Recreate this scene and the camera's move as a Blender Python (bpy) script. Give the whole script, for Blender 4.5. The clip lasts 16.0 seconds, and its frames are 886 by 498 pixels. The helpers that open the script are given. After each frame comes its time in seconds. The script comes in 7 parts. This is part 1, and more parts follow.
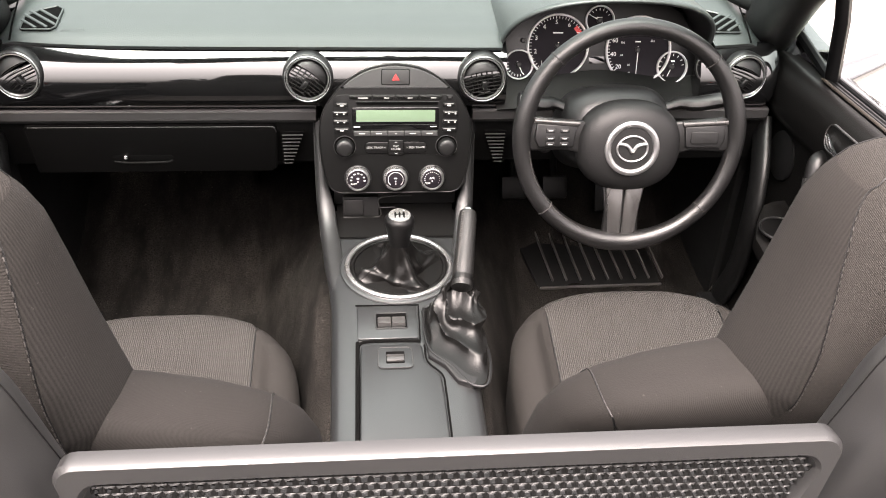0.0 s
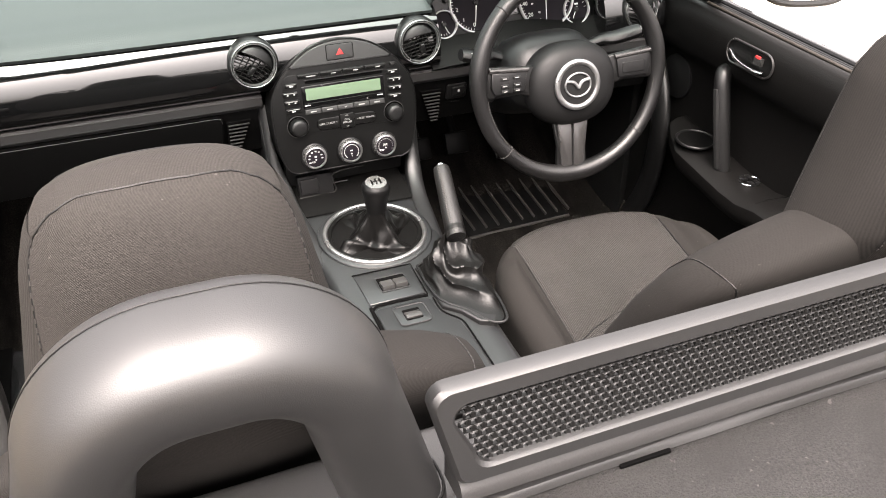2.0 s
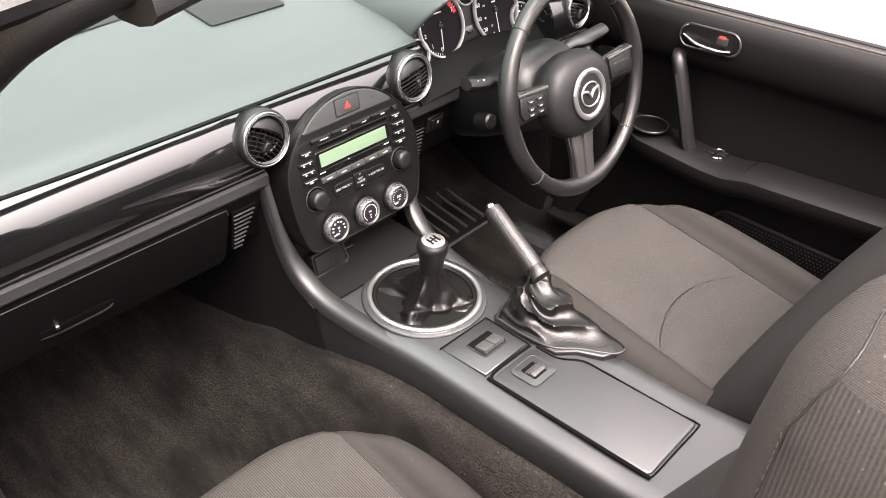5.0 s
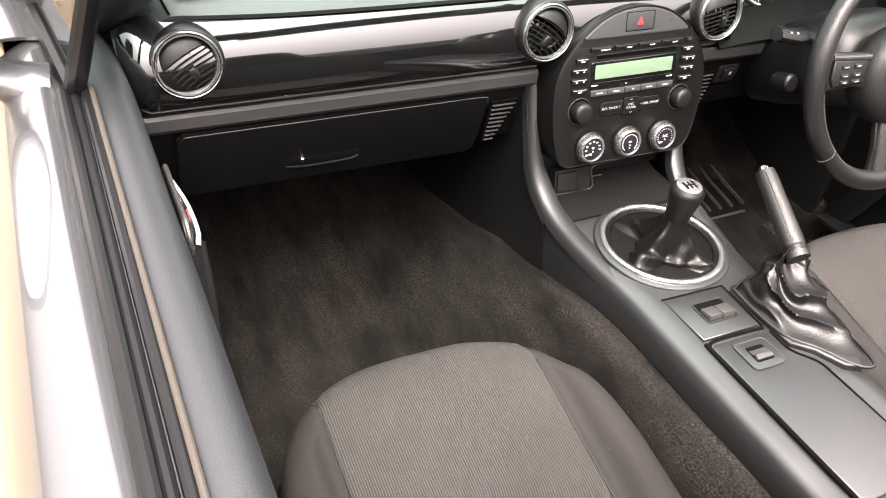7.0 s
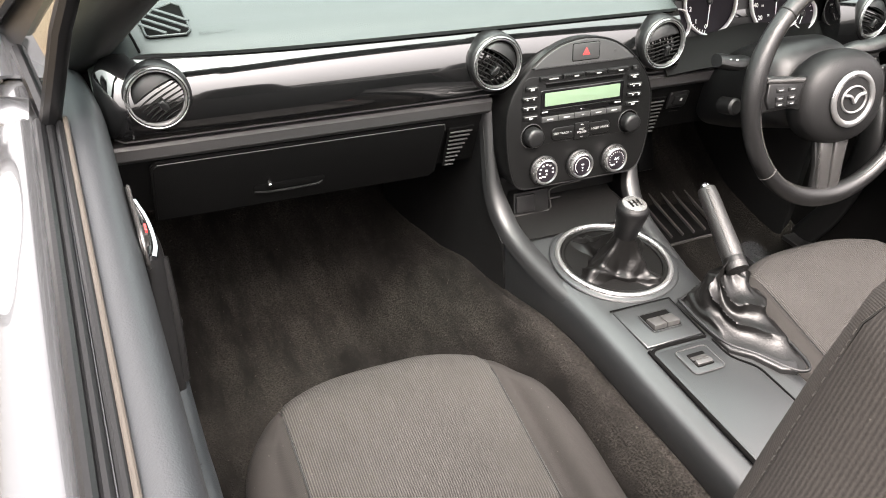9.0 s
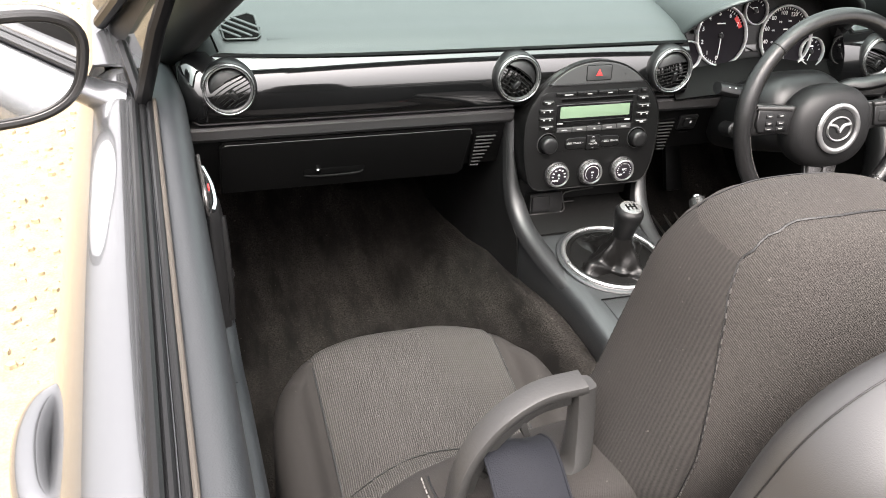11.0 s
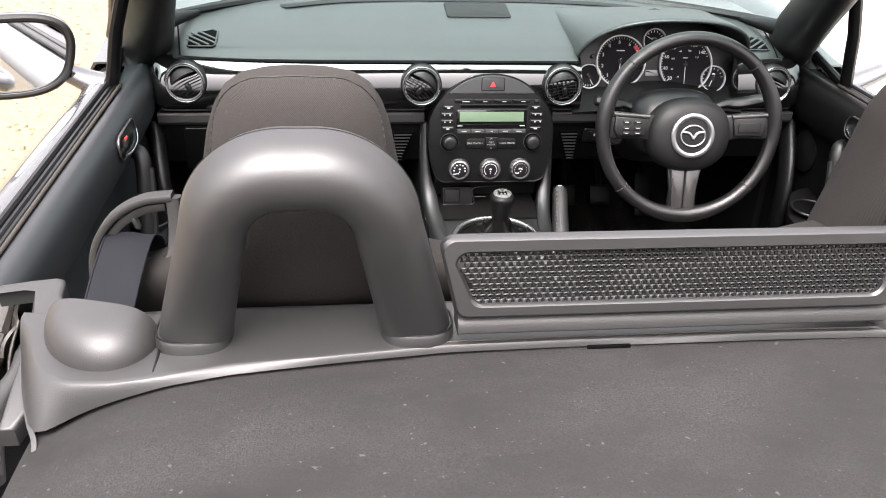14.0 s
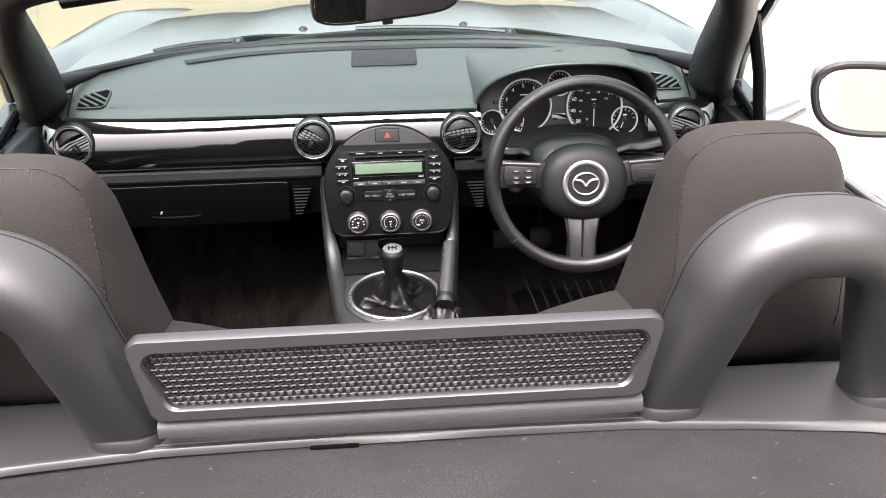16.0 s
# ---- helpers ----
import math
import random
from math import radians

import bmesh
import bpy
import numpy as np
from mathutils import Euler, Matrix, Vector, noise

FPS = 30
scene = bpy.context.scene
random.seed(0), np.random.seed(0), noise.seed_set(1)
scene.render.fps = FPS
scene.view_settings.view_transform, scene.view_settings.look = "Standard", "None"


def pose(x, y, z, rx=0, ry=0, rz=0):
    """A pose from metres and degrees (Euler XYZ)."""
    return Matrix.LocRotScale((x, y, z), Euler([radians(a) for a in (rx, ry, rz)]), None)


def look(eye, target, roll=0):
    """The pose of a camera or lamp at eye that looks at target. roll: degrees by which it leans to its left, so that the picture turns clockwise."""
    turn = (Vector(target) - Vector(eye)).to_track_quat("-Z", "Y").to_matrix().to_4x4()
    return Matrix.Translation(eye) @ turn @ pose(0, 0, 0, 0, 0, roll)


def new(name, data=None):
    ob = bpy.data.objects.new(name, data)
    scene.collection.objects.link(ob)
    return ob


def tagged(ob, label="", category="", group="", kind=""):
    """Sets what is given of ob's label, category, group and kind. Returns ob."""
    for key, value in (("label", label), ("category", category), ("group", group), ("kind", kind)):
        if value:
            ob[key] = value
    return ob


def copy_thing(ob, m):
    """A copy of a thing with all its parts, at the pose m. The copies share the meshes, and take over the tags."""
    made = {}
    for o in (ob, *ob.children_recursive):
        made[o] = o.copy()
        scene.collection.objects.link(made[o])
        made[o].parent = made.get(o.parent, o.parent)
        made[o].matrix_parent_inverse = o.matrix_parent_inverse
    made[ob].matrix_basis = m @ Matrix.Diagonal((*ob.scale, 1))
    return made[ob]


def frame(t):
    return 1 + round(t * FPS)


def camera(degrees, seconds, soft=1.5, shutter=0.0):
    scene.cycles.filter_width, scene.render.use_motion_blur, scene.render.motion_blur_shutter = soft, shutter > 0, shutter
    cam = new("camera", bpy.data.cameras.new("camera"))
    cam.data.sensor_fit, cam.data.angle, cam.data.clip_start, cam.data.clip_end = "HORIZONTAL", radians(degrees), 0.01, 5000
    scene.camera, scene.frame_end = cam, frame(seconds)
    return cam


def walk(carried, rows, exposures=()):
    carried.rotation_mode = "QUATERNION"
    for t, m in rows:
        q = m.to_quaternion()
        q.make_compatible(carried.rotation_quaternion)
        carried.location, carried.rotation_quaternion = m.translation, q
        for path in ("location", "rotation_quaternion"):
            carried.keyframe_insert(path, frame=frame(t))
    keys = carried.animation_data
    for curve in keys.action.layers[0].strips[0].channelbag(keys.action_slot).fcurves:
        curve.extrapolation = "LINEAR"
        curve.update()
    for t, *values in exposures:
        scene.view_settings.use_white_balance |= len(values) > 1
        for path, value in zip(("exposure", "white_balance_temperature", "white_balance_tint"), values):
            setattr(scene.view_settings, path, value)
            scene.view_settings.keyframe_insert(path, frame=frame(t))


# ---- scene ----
from mathutils.bvhtree import BVHTree

cam = camera(55.5, 16.0, soft=1.0)
PATH = [
    (0, (-0.051, -0.332, 1.355), (0.127, 1.346, 0.282), 2.2),
    (0.5, (-0.148, -0.402, 1.366), (0.047, 1.275, 0.293), 0.9),
    (1, (-0.242, -0.419, 1.350), (-0.003, 1.241, 0.252), 0.1),
    (1.5, (-0.302, -0.376, 1.348), (0.114, 1.247, 0.244), -0.9),
    (2, (-0.348, -0.339, 1.353), (0.276, 1.210, 0.244), 0.0),
    (2.5, (-0.446, -0.3, 1.36), (0.356, 1.137, 0.203), -1.0),
    (3, (-0.52, -0.237, 1.358), (0.419, 1.101, 0.18), -0.3),
    (3.2, (-0.545, -0.196, 1.371), (0.46, 1.089, 0.213), 0.5),
    (5.3, (-0.769, 0.127, 1.363), (0.441, 1.253, 0.237), -0.3),
    (5.5, (-0.787, 0.135, 1.347), (0.408, 1.247, 0.191), 0.3),
    (6, (-0.809, 0.145, 1.298), (0.278, 1.328, 0.107), 0.8),
    (6.5, (-0.779, 0.134, 1.292), (0.169, 1.464, 0.137), 4.6),
    (7, (-0.743, 0.107, 1.256), (0.018, 1.529, 0.074), 5.7),
    (7.5, (-0.734, 0.087, 1.25), (-0.045, 1.543, 0.064), 6.3),
    (8, (-0.724, 0.072, 1.255), (-0.038, 1.542, 0.085), 5.4),
    (8.5, (-0.714, 0.049, 1.261), (0.005, 1.522, 0.116), 4.3),
    (8.7, (-0.705, 0.033, 1.268), (0.041, 1.508, 0.144), 4.0),
    (10.8, (-0.703, -0.172, 1.329), (-0.074, 1.39, 0.249), 5.0),
    (11, (-0.706, -0.196, 1.337), (-0.103, 1.38, 0.263), 5.0),
    (11.5, (-0.665, -0.285, 1.365), (-0.126, 1.363, 0.323), 4.3),
    (12, (-0.581, -0.358, 1.35), (-0.148, 1.315, 0.343), 4.8),
    (12.5, (-0.52, -0.416, 1.335), (-0.156, 1.286, 0.349), 4.3),
    (13, (-0.483, -0.488, 1.337), (-0.184, 1.248, 0.39), 4.0),
    (13.5, (-0.408, -0.584, 1.337), (-0.152, 1.165, 0.401), 3.9),
    (14, (-0.303, -0.638, 1.342), (-0.072, 1.115, 0.408), 2.3),
    (14.5, (-0.147, -0.635, 1.334), (0.021, 1.131, 0.411), 2.7),
    (15, (-0.051, -0.625, 1.309), (0.048, 1.136, 0.368), 1.0),
    (15.5, (-0.015, -0.624, 1.331), (0.051, 1.154, 0.418), -1.9),
    (16, (-0.005, -0.591, 1.371), (0.121, 1.2, 0.491), -0.8),
]
LIGHT = [(0, 2.73, 7250, 20), (0.8, 2.5, 7220, 19), (3, 2.56, 7150, 17), (5.5, 3.04, 7250, 21), (8.5, 3.09, 7150, 17), (11, 2.72, 6900, 15), (12.4, 2.61, 6800, 16), (13, 2.56, 6750, 16), (14, 2.29, 6750, 17), (16, 2.32, 6750, 17)]
walk(cam, [(t, look(eye, target, roll)) for t, eye, target, roll in PATH], LIGHT)

# ---- daylight: bright overcast sky, a broad soft sun ----
SUN_EL, SUN_ROT = radians(62), radians(200)
world = bpy.data.worlds.new("sky")
scene.world = world
world.use_nodes = True
wn, wl = world.node_tree.nodes, world.node_tree.links
sky = wn.new("ShaderNodeTexSky")
sky.sky_type, sky.sun_disc = "NISHITA", False
sky.sun_elevation, sky.sun_rotation = SUN_EL, SUN_ROT
sky.dust_density, sky.air_density = 4.0, 1.0
hsv = wn.new("ShaderNodeHueSaturation")
hsv.inputs["Saturation"].default_value = 0.12
wl.new(sky.outputs[0], hsv.inputs["Color"])
wn["Background"].inputs["Strength"].default_value = 0.15
# an overcast dome is brighter overhead than at the horizon
dome, parts, rise, mul = wn.new("ShaderNodeTexCoord"), wn.new("ShaderNodeSeparateXYZ"), wn.new("ShaderNodeMapRange"), wn.new("ShaderNodeVectorMath")
wl.new(dome.outputs["Generated"], parts.inputs[0])
wl.new(parts.outputs["Z"], rise.inputs["Value"])
rise.inputs["From Min"].default_value, rise.inputs["From Max"].default_value = 0.0, 1.0
rise.inputs["To Min"].default_value, rise.inputs["To Max"].default_value = 0.35, 2.35
mul.operation = "SCALE"
wl.new(hsv.outputs[0], mul.inputs[0])
wl.new(rise.outputs[0], mul.inputs["Scale"])
wl.new(mul.outputs[0], wn["Background"].inputs["Color"])
sun = new("sun", bpy.data.lights.new("sun", "SUN"))
sun.data.energy, sun.data.angle, sun.data.color = 1.0, radians(40), (1.0, 0.97, 0.93)
sun.matrix_world = look((0, 0, 10), (10 * math.sin(SUN_ROT) * -1, -10 * math.cos(SUN_ROT), 10 - 10 * math.tan(SUN_EL)))

# ---- materials ----
MATS = {}


def mat(name, color, rough=0.5, metal=0.0, var=0.15, scale=6.0, fine=160.0, bump=0.15, coat=0.0, spec=0.5, sheen=0.0, tint=None, rough_var=0.1):
    """A surface with broad and fine variation of colour, gloss and relief."""
    if name in MATS:
        return MATS[name]
    m = bpy.data.materials.new(name)
    m.use_nodes = True
    n, l = m.node_tree.nodes, m.node_tree.links
    b = n["Principled BSDF"]
    tex = n.new("ShaderNodeTexCoord")
    big, small = n.new("ShaderNodeTexNoise"), n.new("ShaderNodeTexNoise")
    big.inputs["Scale"].default_value, small.inputs["Scale"].default_value = scale, fine
    big.inputs["Detail"].default_value, small.inputs["Detail"].default_value = 5, 3
    for t in (big, small):
        l.new(tex.outputs["Object"], t.inputs["Vector"])
    ramp = n.new("ShaderNodeMix")
    ramp.data_type = "RGBA"
    other = tint or tuple(c * (1 - var) for c in color)
    ramp.inputs[6].default_value = (*[min(1, c * (1 + var)) for c in color], 1)
    ramp.inputs[7].default_value = (*other, 1)
    add = n.new("ShaderNodeMath")
    add.operation = "MULTIPLY_ADD"
    l.new(small.outputs[0], add.inputs[0])
    add.inputs[1].default_value = 0.5
    half = n.new("ShaderNodeMath")
    half.operation = "MULTIPLY"
    half.inputs[1].default_value = 0.5
    l.new(big.outputs[0], half.inputs[0])
    l.new(half.outputs[0], add.inputs[2])
    l.new(add.outputs[0], ramp.inputs[0])
    l.new(ramp.outputs[2], b.inputs["Base Color"])
    rr = n.new("ShaderNodeMapRange")
    rr.inputs["To Min"].default_value, rr.inputs["To Max"].default_value = max(0, rough - rough_var), min(1, rough + rough_var)
    l.new(big.outputs[0], rr.inputs["Value"])
    l.new(rr.outputs[0], b.inputs["Roughness"])
    b.inputs["Metallic"].default_value = metal
    b.inputs["Coat Weight"].default_value = coat
    b.inputs["Coat Roughness"].default_value = 0.03
    b.inputs["Specular IOR Level"].default_value = spec
    b.inputs["Sheen Weight"].default_value = sheen
    if bump:
        bp = n.new("ShaderNodeBump")
        bp.inputs["Strength"].default_value, bp.inputs["Distance"].default_value = bump, 0.001
        l.new(small.outputs[0], bp.inputs["Height"])
        l.new(bp.outputs[0], b.inputs["Normal"])
    MATS[name] = m
    return m


def weave(name, color, light, freq, angle, rough=0.85, bump=0.5, mix=0.5):
    """Cloth with fine ribs that run at an angle, lint and soft stains."""
    m = bpy.data.materials.new(name)
    m.use_nodes = True
    n, l = m.node_tree.nodes, m.node_tree.links
    b = n["Principled BSDF"]
    tex, mp = n.new("ShaderNodeTexCoord"), n.new("ShaderNodeMapping")
    mp.inputs["Rotation"].default_value = angle
    l.new(tex.outputs["Object"], mp.inputs["Vector"])
    w, big, fleck = n.new("ShaderNodeTexWave"), n.new("ShaderNodeTexNoise"), n.new("ShaderNodeTexNoise")
    w.inputs["Scale"].default_value, w.inputs["Distortion"].default_value = freq, 0.6
    w.inputs["Detail"].default_value, w.inputs["Detail Scale"].default_value = 2, 4
    big.inputs["Scale"].default_value, fleck.inputs["Scale"].default_value = 7, 640
    l.new(mp.outputs[0], w.inputs["Vector"])
    l.new(tex.outputs["Object"], big.inputs["Vector"])
    l.new(tex.outputs["Object"], fleck.inputs["Vector"])
    a = n.new("ShaderNodeMix")
    a.data_type = "RGBA"
    a.inputs[6].default_value, a.inputs[7].default_value = (*color, 1), (*light, 1)
    s = n.new("ShaderNodeMath")
    s.operation = "MULTIPLY_ADD"
    l.new(w.outputs[1], s.inputs[0])
    s.inputs[1].default_value = mix
    h = n.new("ShaderNodeMath")
    h.operation = "MULTIPLY"
    l.new(fleck.outputs[0], h.inputs[0])
    h.inputs[1].default_value = 1 - mix
    l.new(h.outputs[0], s.inputs[2])
    l.new(s.outputs[0], a.inputs[0])
    c = n.new("ShaderNodeMix")
    c.data_type, c.blend_type = "RGBA", "MULTIPLY"
    c.inputs[0].default_value = 0.35
    l.new(a.outputs[2], c.inputs[6])
    l.new(big.outputs[0], c.inputs[7])
    lint, speck, dust = n.new("ShaderNodeTexNoise"), n.new("ShaderNodeMapRange"), n.new("ShaderNodeMix")
    lint.inputs["Scale"].default_value, lint.inputs["Detail"].default_value = 270, 1
    speck.inputs["From Min"].default_value, speck.inputs["From Max"].default_value = 0.755, 0.81
    speck.inputs["To Max"].default_value = 0.4
    dust.data_type = "RGBA"
    l.new(tex.outputs["Object"], lint.inputs["Vector"])
    l.new(lint.outputs[0], speck.inputs["Value"])
    l.new(speck.outputs[0], dust.inputs[0])
    l.new(c.outputs[2], dust.inputs[6])
    dust.inputs[7].default_value = (0.09, 0.085, 0.078, 1)
    l.new(dust.outputs[2], b.inputs["Base Color"])
    b.inputs["Roughness"].default_value = rough
    b.inputs["Sheen Weight"].default_value = 0.0
    b.inputs["Sheen Roughness"].default_value = 0.4
    b.inputs["Specular IOR Level"].default_value = 0.16
    bp = n.new("ShaderNodeBump")
    bp.inputs["Strength"].default_value, bp.inputs["Distance"].default_value = bump, 0.0012
    l.new(s.outputs[0], bp.inputs["Height"])
    l.new(bp.outputs[0], b.inputs["Normal"])
    MATS[name] = m
    return m


def clear_glass(name, tint, gloss_rough=0.0):
    m = bpy.data.materials.new(name)
    m.use_nodes = True
    n, l = m.node_tree.nodes, m.node_tree.links
    n.remove(n["Principled BSDF"])
    t, g, f, x = n.new("ShaderNodeBsdfTransparent"), n.new("ShaderNodeBsdfGlossy"), n.new("ShaderNodeLayerWeight"), n.new("ShaderNodeMixShader")
    power, lift = n.new("ShaderNodeMath"), n.new("ShaderNodeMath")
    power.operation, lift.operation = "POWER", "MULTIPLY_ADD"
    power.inputs[1].default_value = 5.0
    lift.inputs[1].default_value, lift.inputs[2].default_value = 0.85, 0.05
    t.inputs[0].default_value = (*tint, 1)
    g.inputs["Roughness"].default_value = gloss_rough
    f.inputs[0].default_value = 0.5
    l.new(f.outputs["Facing"], power.inputs[0])
    l.new(power.outputs[0], lift.inputs[0])
    l.new(lift.outputs[0], x.inputs[0])
    l.new(t.outputs[0], x.inputs[1])
    l.new(g.outputs[0], x.inputs[2])
    l.new(x.outputs[0], n["Material Output"].inputs[0])
    MATS[name] = m
    return m


def glow(name, color, strength):
    m = bpy.data.materials.new(name)
    m.use_nodes = True
    b = m.node_tree.nodes["Principled BSDF"]
    b.inputs["Base Color"].default_value = (*color, 1)
    b.inputs["Emission Color"].default_value = (*color, 1)
    b.inputs["Emission Strength"].default_value = strength
    b.inputs["Roughness"].default_value = 0.2
    return m


PLASTIC = mat("black_plastic", (0.0046, 0.0046, 0.0048), 0.40, var=0.25, scale=9, fine=900, bump=0.25, spec=0.38)
SOFT = mat("soft_black_trim", (0.0036, 0.0036, 0.0037), 0.50, var=0.25, scale=8, fine=700, bump=0.35, spec=0.28)
PAD = mat("dash_pad_vinyl", (0.0220, 0.0262, 0.0260), 0.40, var=0.12, scale=5, fine=600, bump=0.3)
GLOSS = mat("piano_black_panel", (0.0035, 0.0035, 0.0037), 0.07, var=0.1, scale=4, fine=60, bump=0.0, coat=1.0, rough_var=0.03, spec=0.6)
STRIP = mat("grey_trim_strip", (0.024, 0.0236, 0.0238), 0.5, var=0.15, scale=7, fine=500, bump=0.2, spec=0.4)
CONSOLE = mat("console_grey_plastic", (0.0085, 0.0092, 0.0097), 0.36, var=0.14, scale=6, fine=700, bump=0.2, spec=0.85)
SATIN = mat("satin_dark_silver", (0.20, 0.195, 0.19), 0.28, metal=0.8, var=0.1, scale=6, fine=400, bump=0.05)
# near-black paint for the shade in wells and gaps, also for black marks
SHADEMARK = mat("opening_shade_and_mark_black", (0.0020, 0.0020, 0.0020), 0.9, var=0.2, scale=20, fine=200, bump=0.0, spec=0.03)
ROCKER = mat("grey_rocker_plastic", (0.027, 0.0266, 0.0262), 0.30, var=0.12, scale=20, fine=500, bump=0.1)
GRIP = mat("wrapped_grip_leather", (0.0068, 0.0066, 0.0064), 0.36, var=0.25, scale=30, fine=700, bump=0.6, spec=0.42)
GUIDE = mat("belt_guide_plastic", (0.0115, 0.0113, 0.0110), 0.55, var=0.15, scale=20, fine=500, bump=0.2, spec=0.4)
VANE = mat("vent_vane_plastic", (0.0075, 0.0074, 0.0072), 0.70, var=0.15, scale=20, fine=700, bump=0.1, spec=0.10)
CHROME = mat("bright_chrome", (0.75, 0.75, 0.76), 0.12, metal=1.0, var=0.05, scale=6, fine=100, bump=0.0, rough_var=0.05)
FACEBLACK = mat("stack_face_black", (0.0036, 0.0036, 0.0036), 0.36, var=0.2, scale=9, fine=900, bump=0.2, spec=0.24)
PILLARM = mat("satin_pillar_grey", (0.0080, 0.0083, 0.0086), 0.46, var=0.15, scale=8, fine=700, bump=0.15, spec=0.5)
DARKSATIN = mat("dark_satin_metal", (0.075, 0.073, 0.072), 0.26, metal=0.75, var=0.1, scale=6, fine=400, bump=0.04)
SILVER = mat("satin_silver_ring", (0.34, 0.34, 0.34), 0.28, metal=0.9, var=0.06, scale=8, fine=300, bump=0.03)
LEATHER = mat("black_leather", (0.0052, 0.0051, 0.0052), 0.34, var=0.25, scale=12, fine=450, bump=0.5, spec=0.45)
BOOT = mat("gaiter_leather", (0.0026, 0.0025, 0.0024), 0.32, var=0.25, scale=14, fine=300, bump=0.3, spec=0.17)

KNOBM = mat("worn_knob_leather", (0.0032, 0.0032, 0.0033), 0.42, var=0.25, scale=14, fine=500, bump=0.4, spec=0.16)
CRUMPLE = mat("crumpled_gaiter_leather", (0.0026, 0.0025, 0.0024), 0.36, var=0.25, scale=14, fine=300, bump=0.4, spec=0.24)


def pile(name, dark, light, lint, stretch=(22, 7, 10), tufts=330, relief=0.003):
    """Cut-pile carpet: brushed patches, streaks along the floor and tufts."""
    m = bpy.data.materials.new(name)
    m.use_nodes = True
    n, l = m.node_tree.nodes, m.node_tree.links
    b = n["Principled BSDF"]
    tex, mp = n.new("ShaderNodeTexCoord"), n.new("ShaderNodeMapping")
    mp.inputs["Scale"].default_value = stretch
    mp.inputs["Rotation"].default_value = (0, 0, 0.35)
    patch, tuft, fleck = n.new("ShaderNodeTexNoise"), n.new("ShaderNodeTexNoise"), n.new("ShaderNodeTexNoise")
    patch.inputs["Scale"].default_value, patch.inputs["Detail"].default_value, patch.inputs["Roughness"].default_value = 1.0, 7, 0.62
    tuft.inputs["Scale"].default_value, tuft.inputs["Detail"].default_value = tufts, 4
    fleck.inputs["Scale"].default_value = 150
    l.new(tex.outputs["Object"], mp.inputs["Vector"])
    l.new(mp.outputs[0], patch.inputs["Vector"])
    for q in (tuft, fleck):
        l.new(tex.outputs["Object"], q.inputs["Vector"])
    r1, r2, r3 = n.new("ShaderNodeMapRange"), n.new("ShaderNodeMapRange"), n.new("ShaderNodeMapRange")
    for r, src, lo, hi in ((r1, patch, 0.36, 0.68), (r2, tuft, 0.3, 0.7), (r3, fleck, 0.70, 0.76)):
        r.inputs["From Min"].default_value, r.inputs["From Max"].default_value = lo, hi
        l.new(src.outputs[0], r.inputs["Value"])
    s = n.new("ShaderNodeMath")
    s.operation = "MULTIPLY"
    l.new(r1.outputs[0], s.inputs[0])
    l.new(r2.outputs[0], s.inputs[1])
    a, c = n.new("ShaderNodeMix"), n.new("ShaderNodeMix")
    a.data_type = c.data_type = "RGBA"
    a.inputs[6].default_value, a.inputs[7].default_value = (*dark, 1), (*light, 1)
    l.new(s.outputs[0], a.inputs[0])
    l.new(r3.outputs[0], c.inputs[0])
    l.new(a.outputs[2], c.inputs[6])
    c.inputs[7].default_value = (*lint, 1)
    l.new(c.outputs[2], b.inputs["Base Color"])
    b.inputs["Roughness"].default_value, b.inputs["Specular IOR Level"].default_value = 1.0, 0.05
    bp = n.new("ShaderNodeBump")
    bp.inputs["Strength"].default_value, bp.inputs["Distance"].default_value = 1.0, relief
    l.new(s.outputs[0], bp.inputs["Height"])
    l.new(bp.outputs[0], b.inputs["Normal"])
    return m


CARPET = pile("dark_carpet", (0.0042, 0.0038, 0.0035), (0.0300, 0.0270, 0.0240), (0.034, 0.031, 0.028), tufts=300, relief=0.0022)
MATT = mat("rubber_mat", (0.0022, 0.0022, 0.0022), 0.45, var=0.3, scale=10, fine=300, bump=0.3, spec=0.2)
RUBBER = mat("black_rubber_seal", (0.0030, 0.0031, 0.0034), 0.36, var=0.25, scale=10, fine=300, bump=0.2, spec=0.22)
RUBBER2 = mat("worn_brown_seal", (0.019, 0.0148, 0.0108), 0.7, var=0.4, scale=20, fine=300, bump=0.3)
HOOPM = mat("hoop_grey_plastic", (0.0070, 0.0071, 0.0074), 0.48, var=0.32, scale=9, fine=1400, bump=0.12, spec=0.85, rough_var=0.07)
DECKTRIM = mat("deck_trim_plastic", (0.0210, 0.0208, 0.0208), 0.40, var=0.22, scale=9, fine=1100, bump=0.22, spec=0.5)
DUST = mat("dusty_ledge", (0.036, 0.032, 0.027), 0.8, var=0.35, scale=18, fine=300, bump=0.4)
CANVAS = pile("soft_top_canvas", (0.0165, 0.0161, 0.0160), (0.0375, 0.0366, 0.0360), (0.055, 0.053, 0.051), (5, 9, 6), 620, 0.0006)
PAINT = mat("metallic_grey_paint", (0.092, 0.096, 0.101), 0.26, metal=0.75, var=0.04, scale=30, fine=900, bump=0.0, coat=1.0, rough_var=0.02)
# door trim as lit from the sky, the light put into its blue-grey
VINYLLIT = mat("door_vinyl_lit_bluegrey", (0.0078, 0.0094, 0.0110), 0.5, var=0.15, scale=6, fine=500, bump=0.4)
LIDBLACK = mat("matt_black_lid", (0.0020, 0.0020, 0.0020), 0.52, var=0.25, scale=8, fine=700, bump=0.3, spec=0.08)
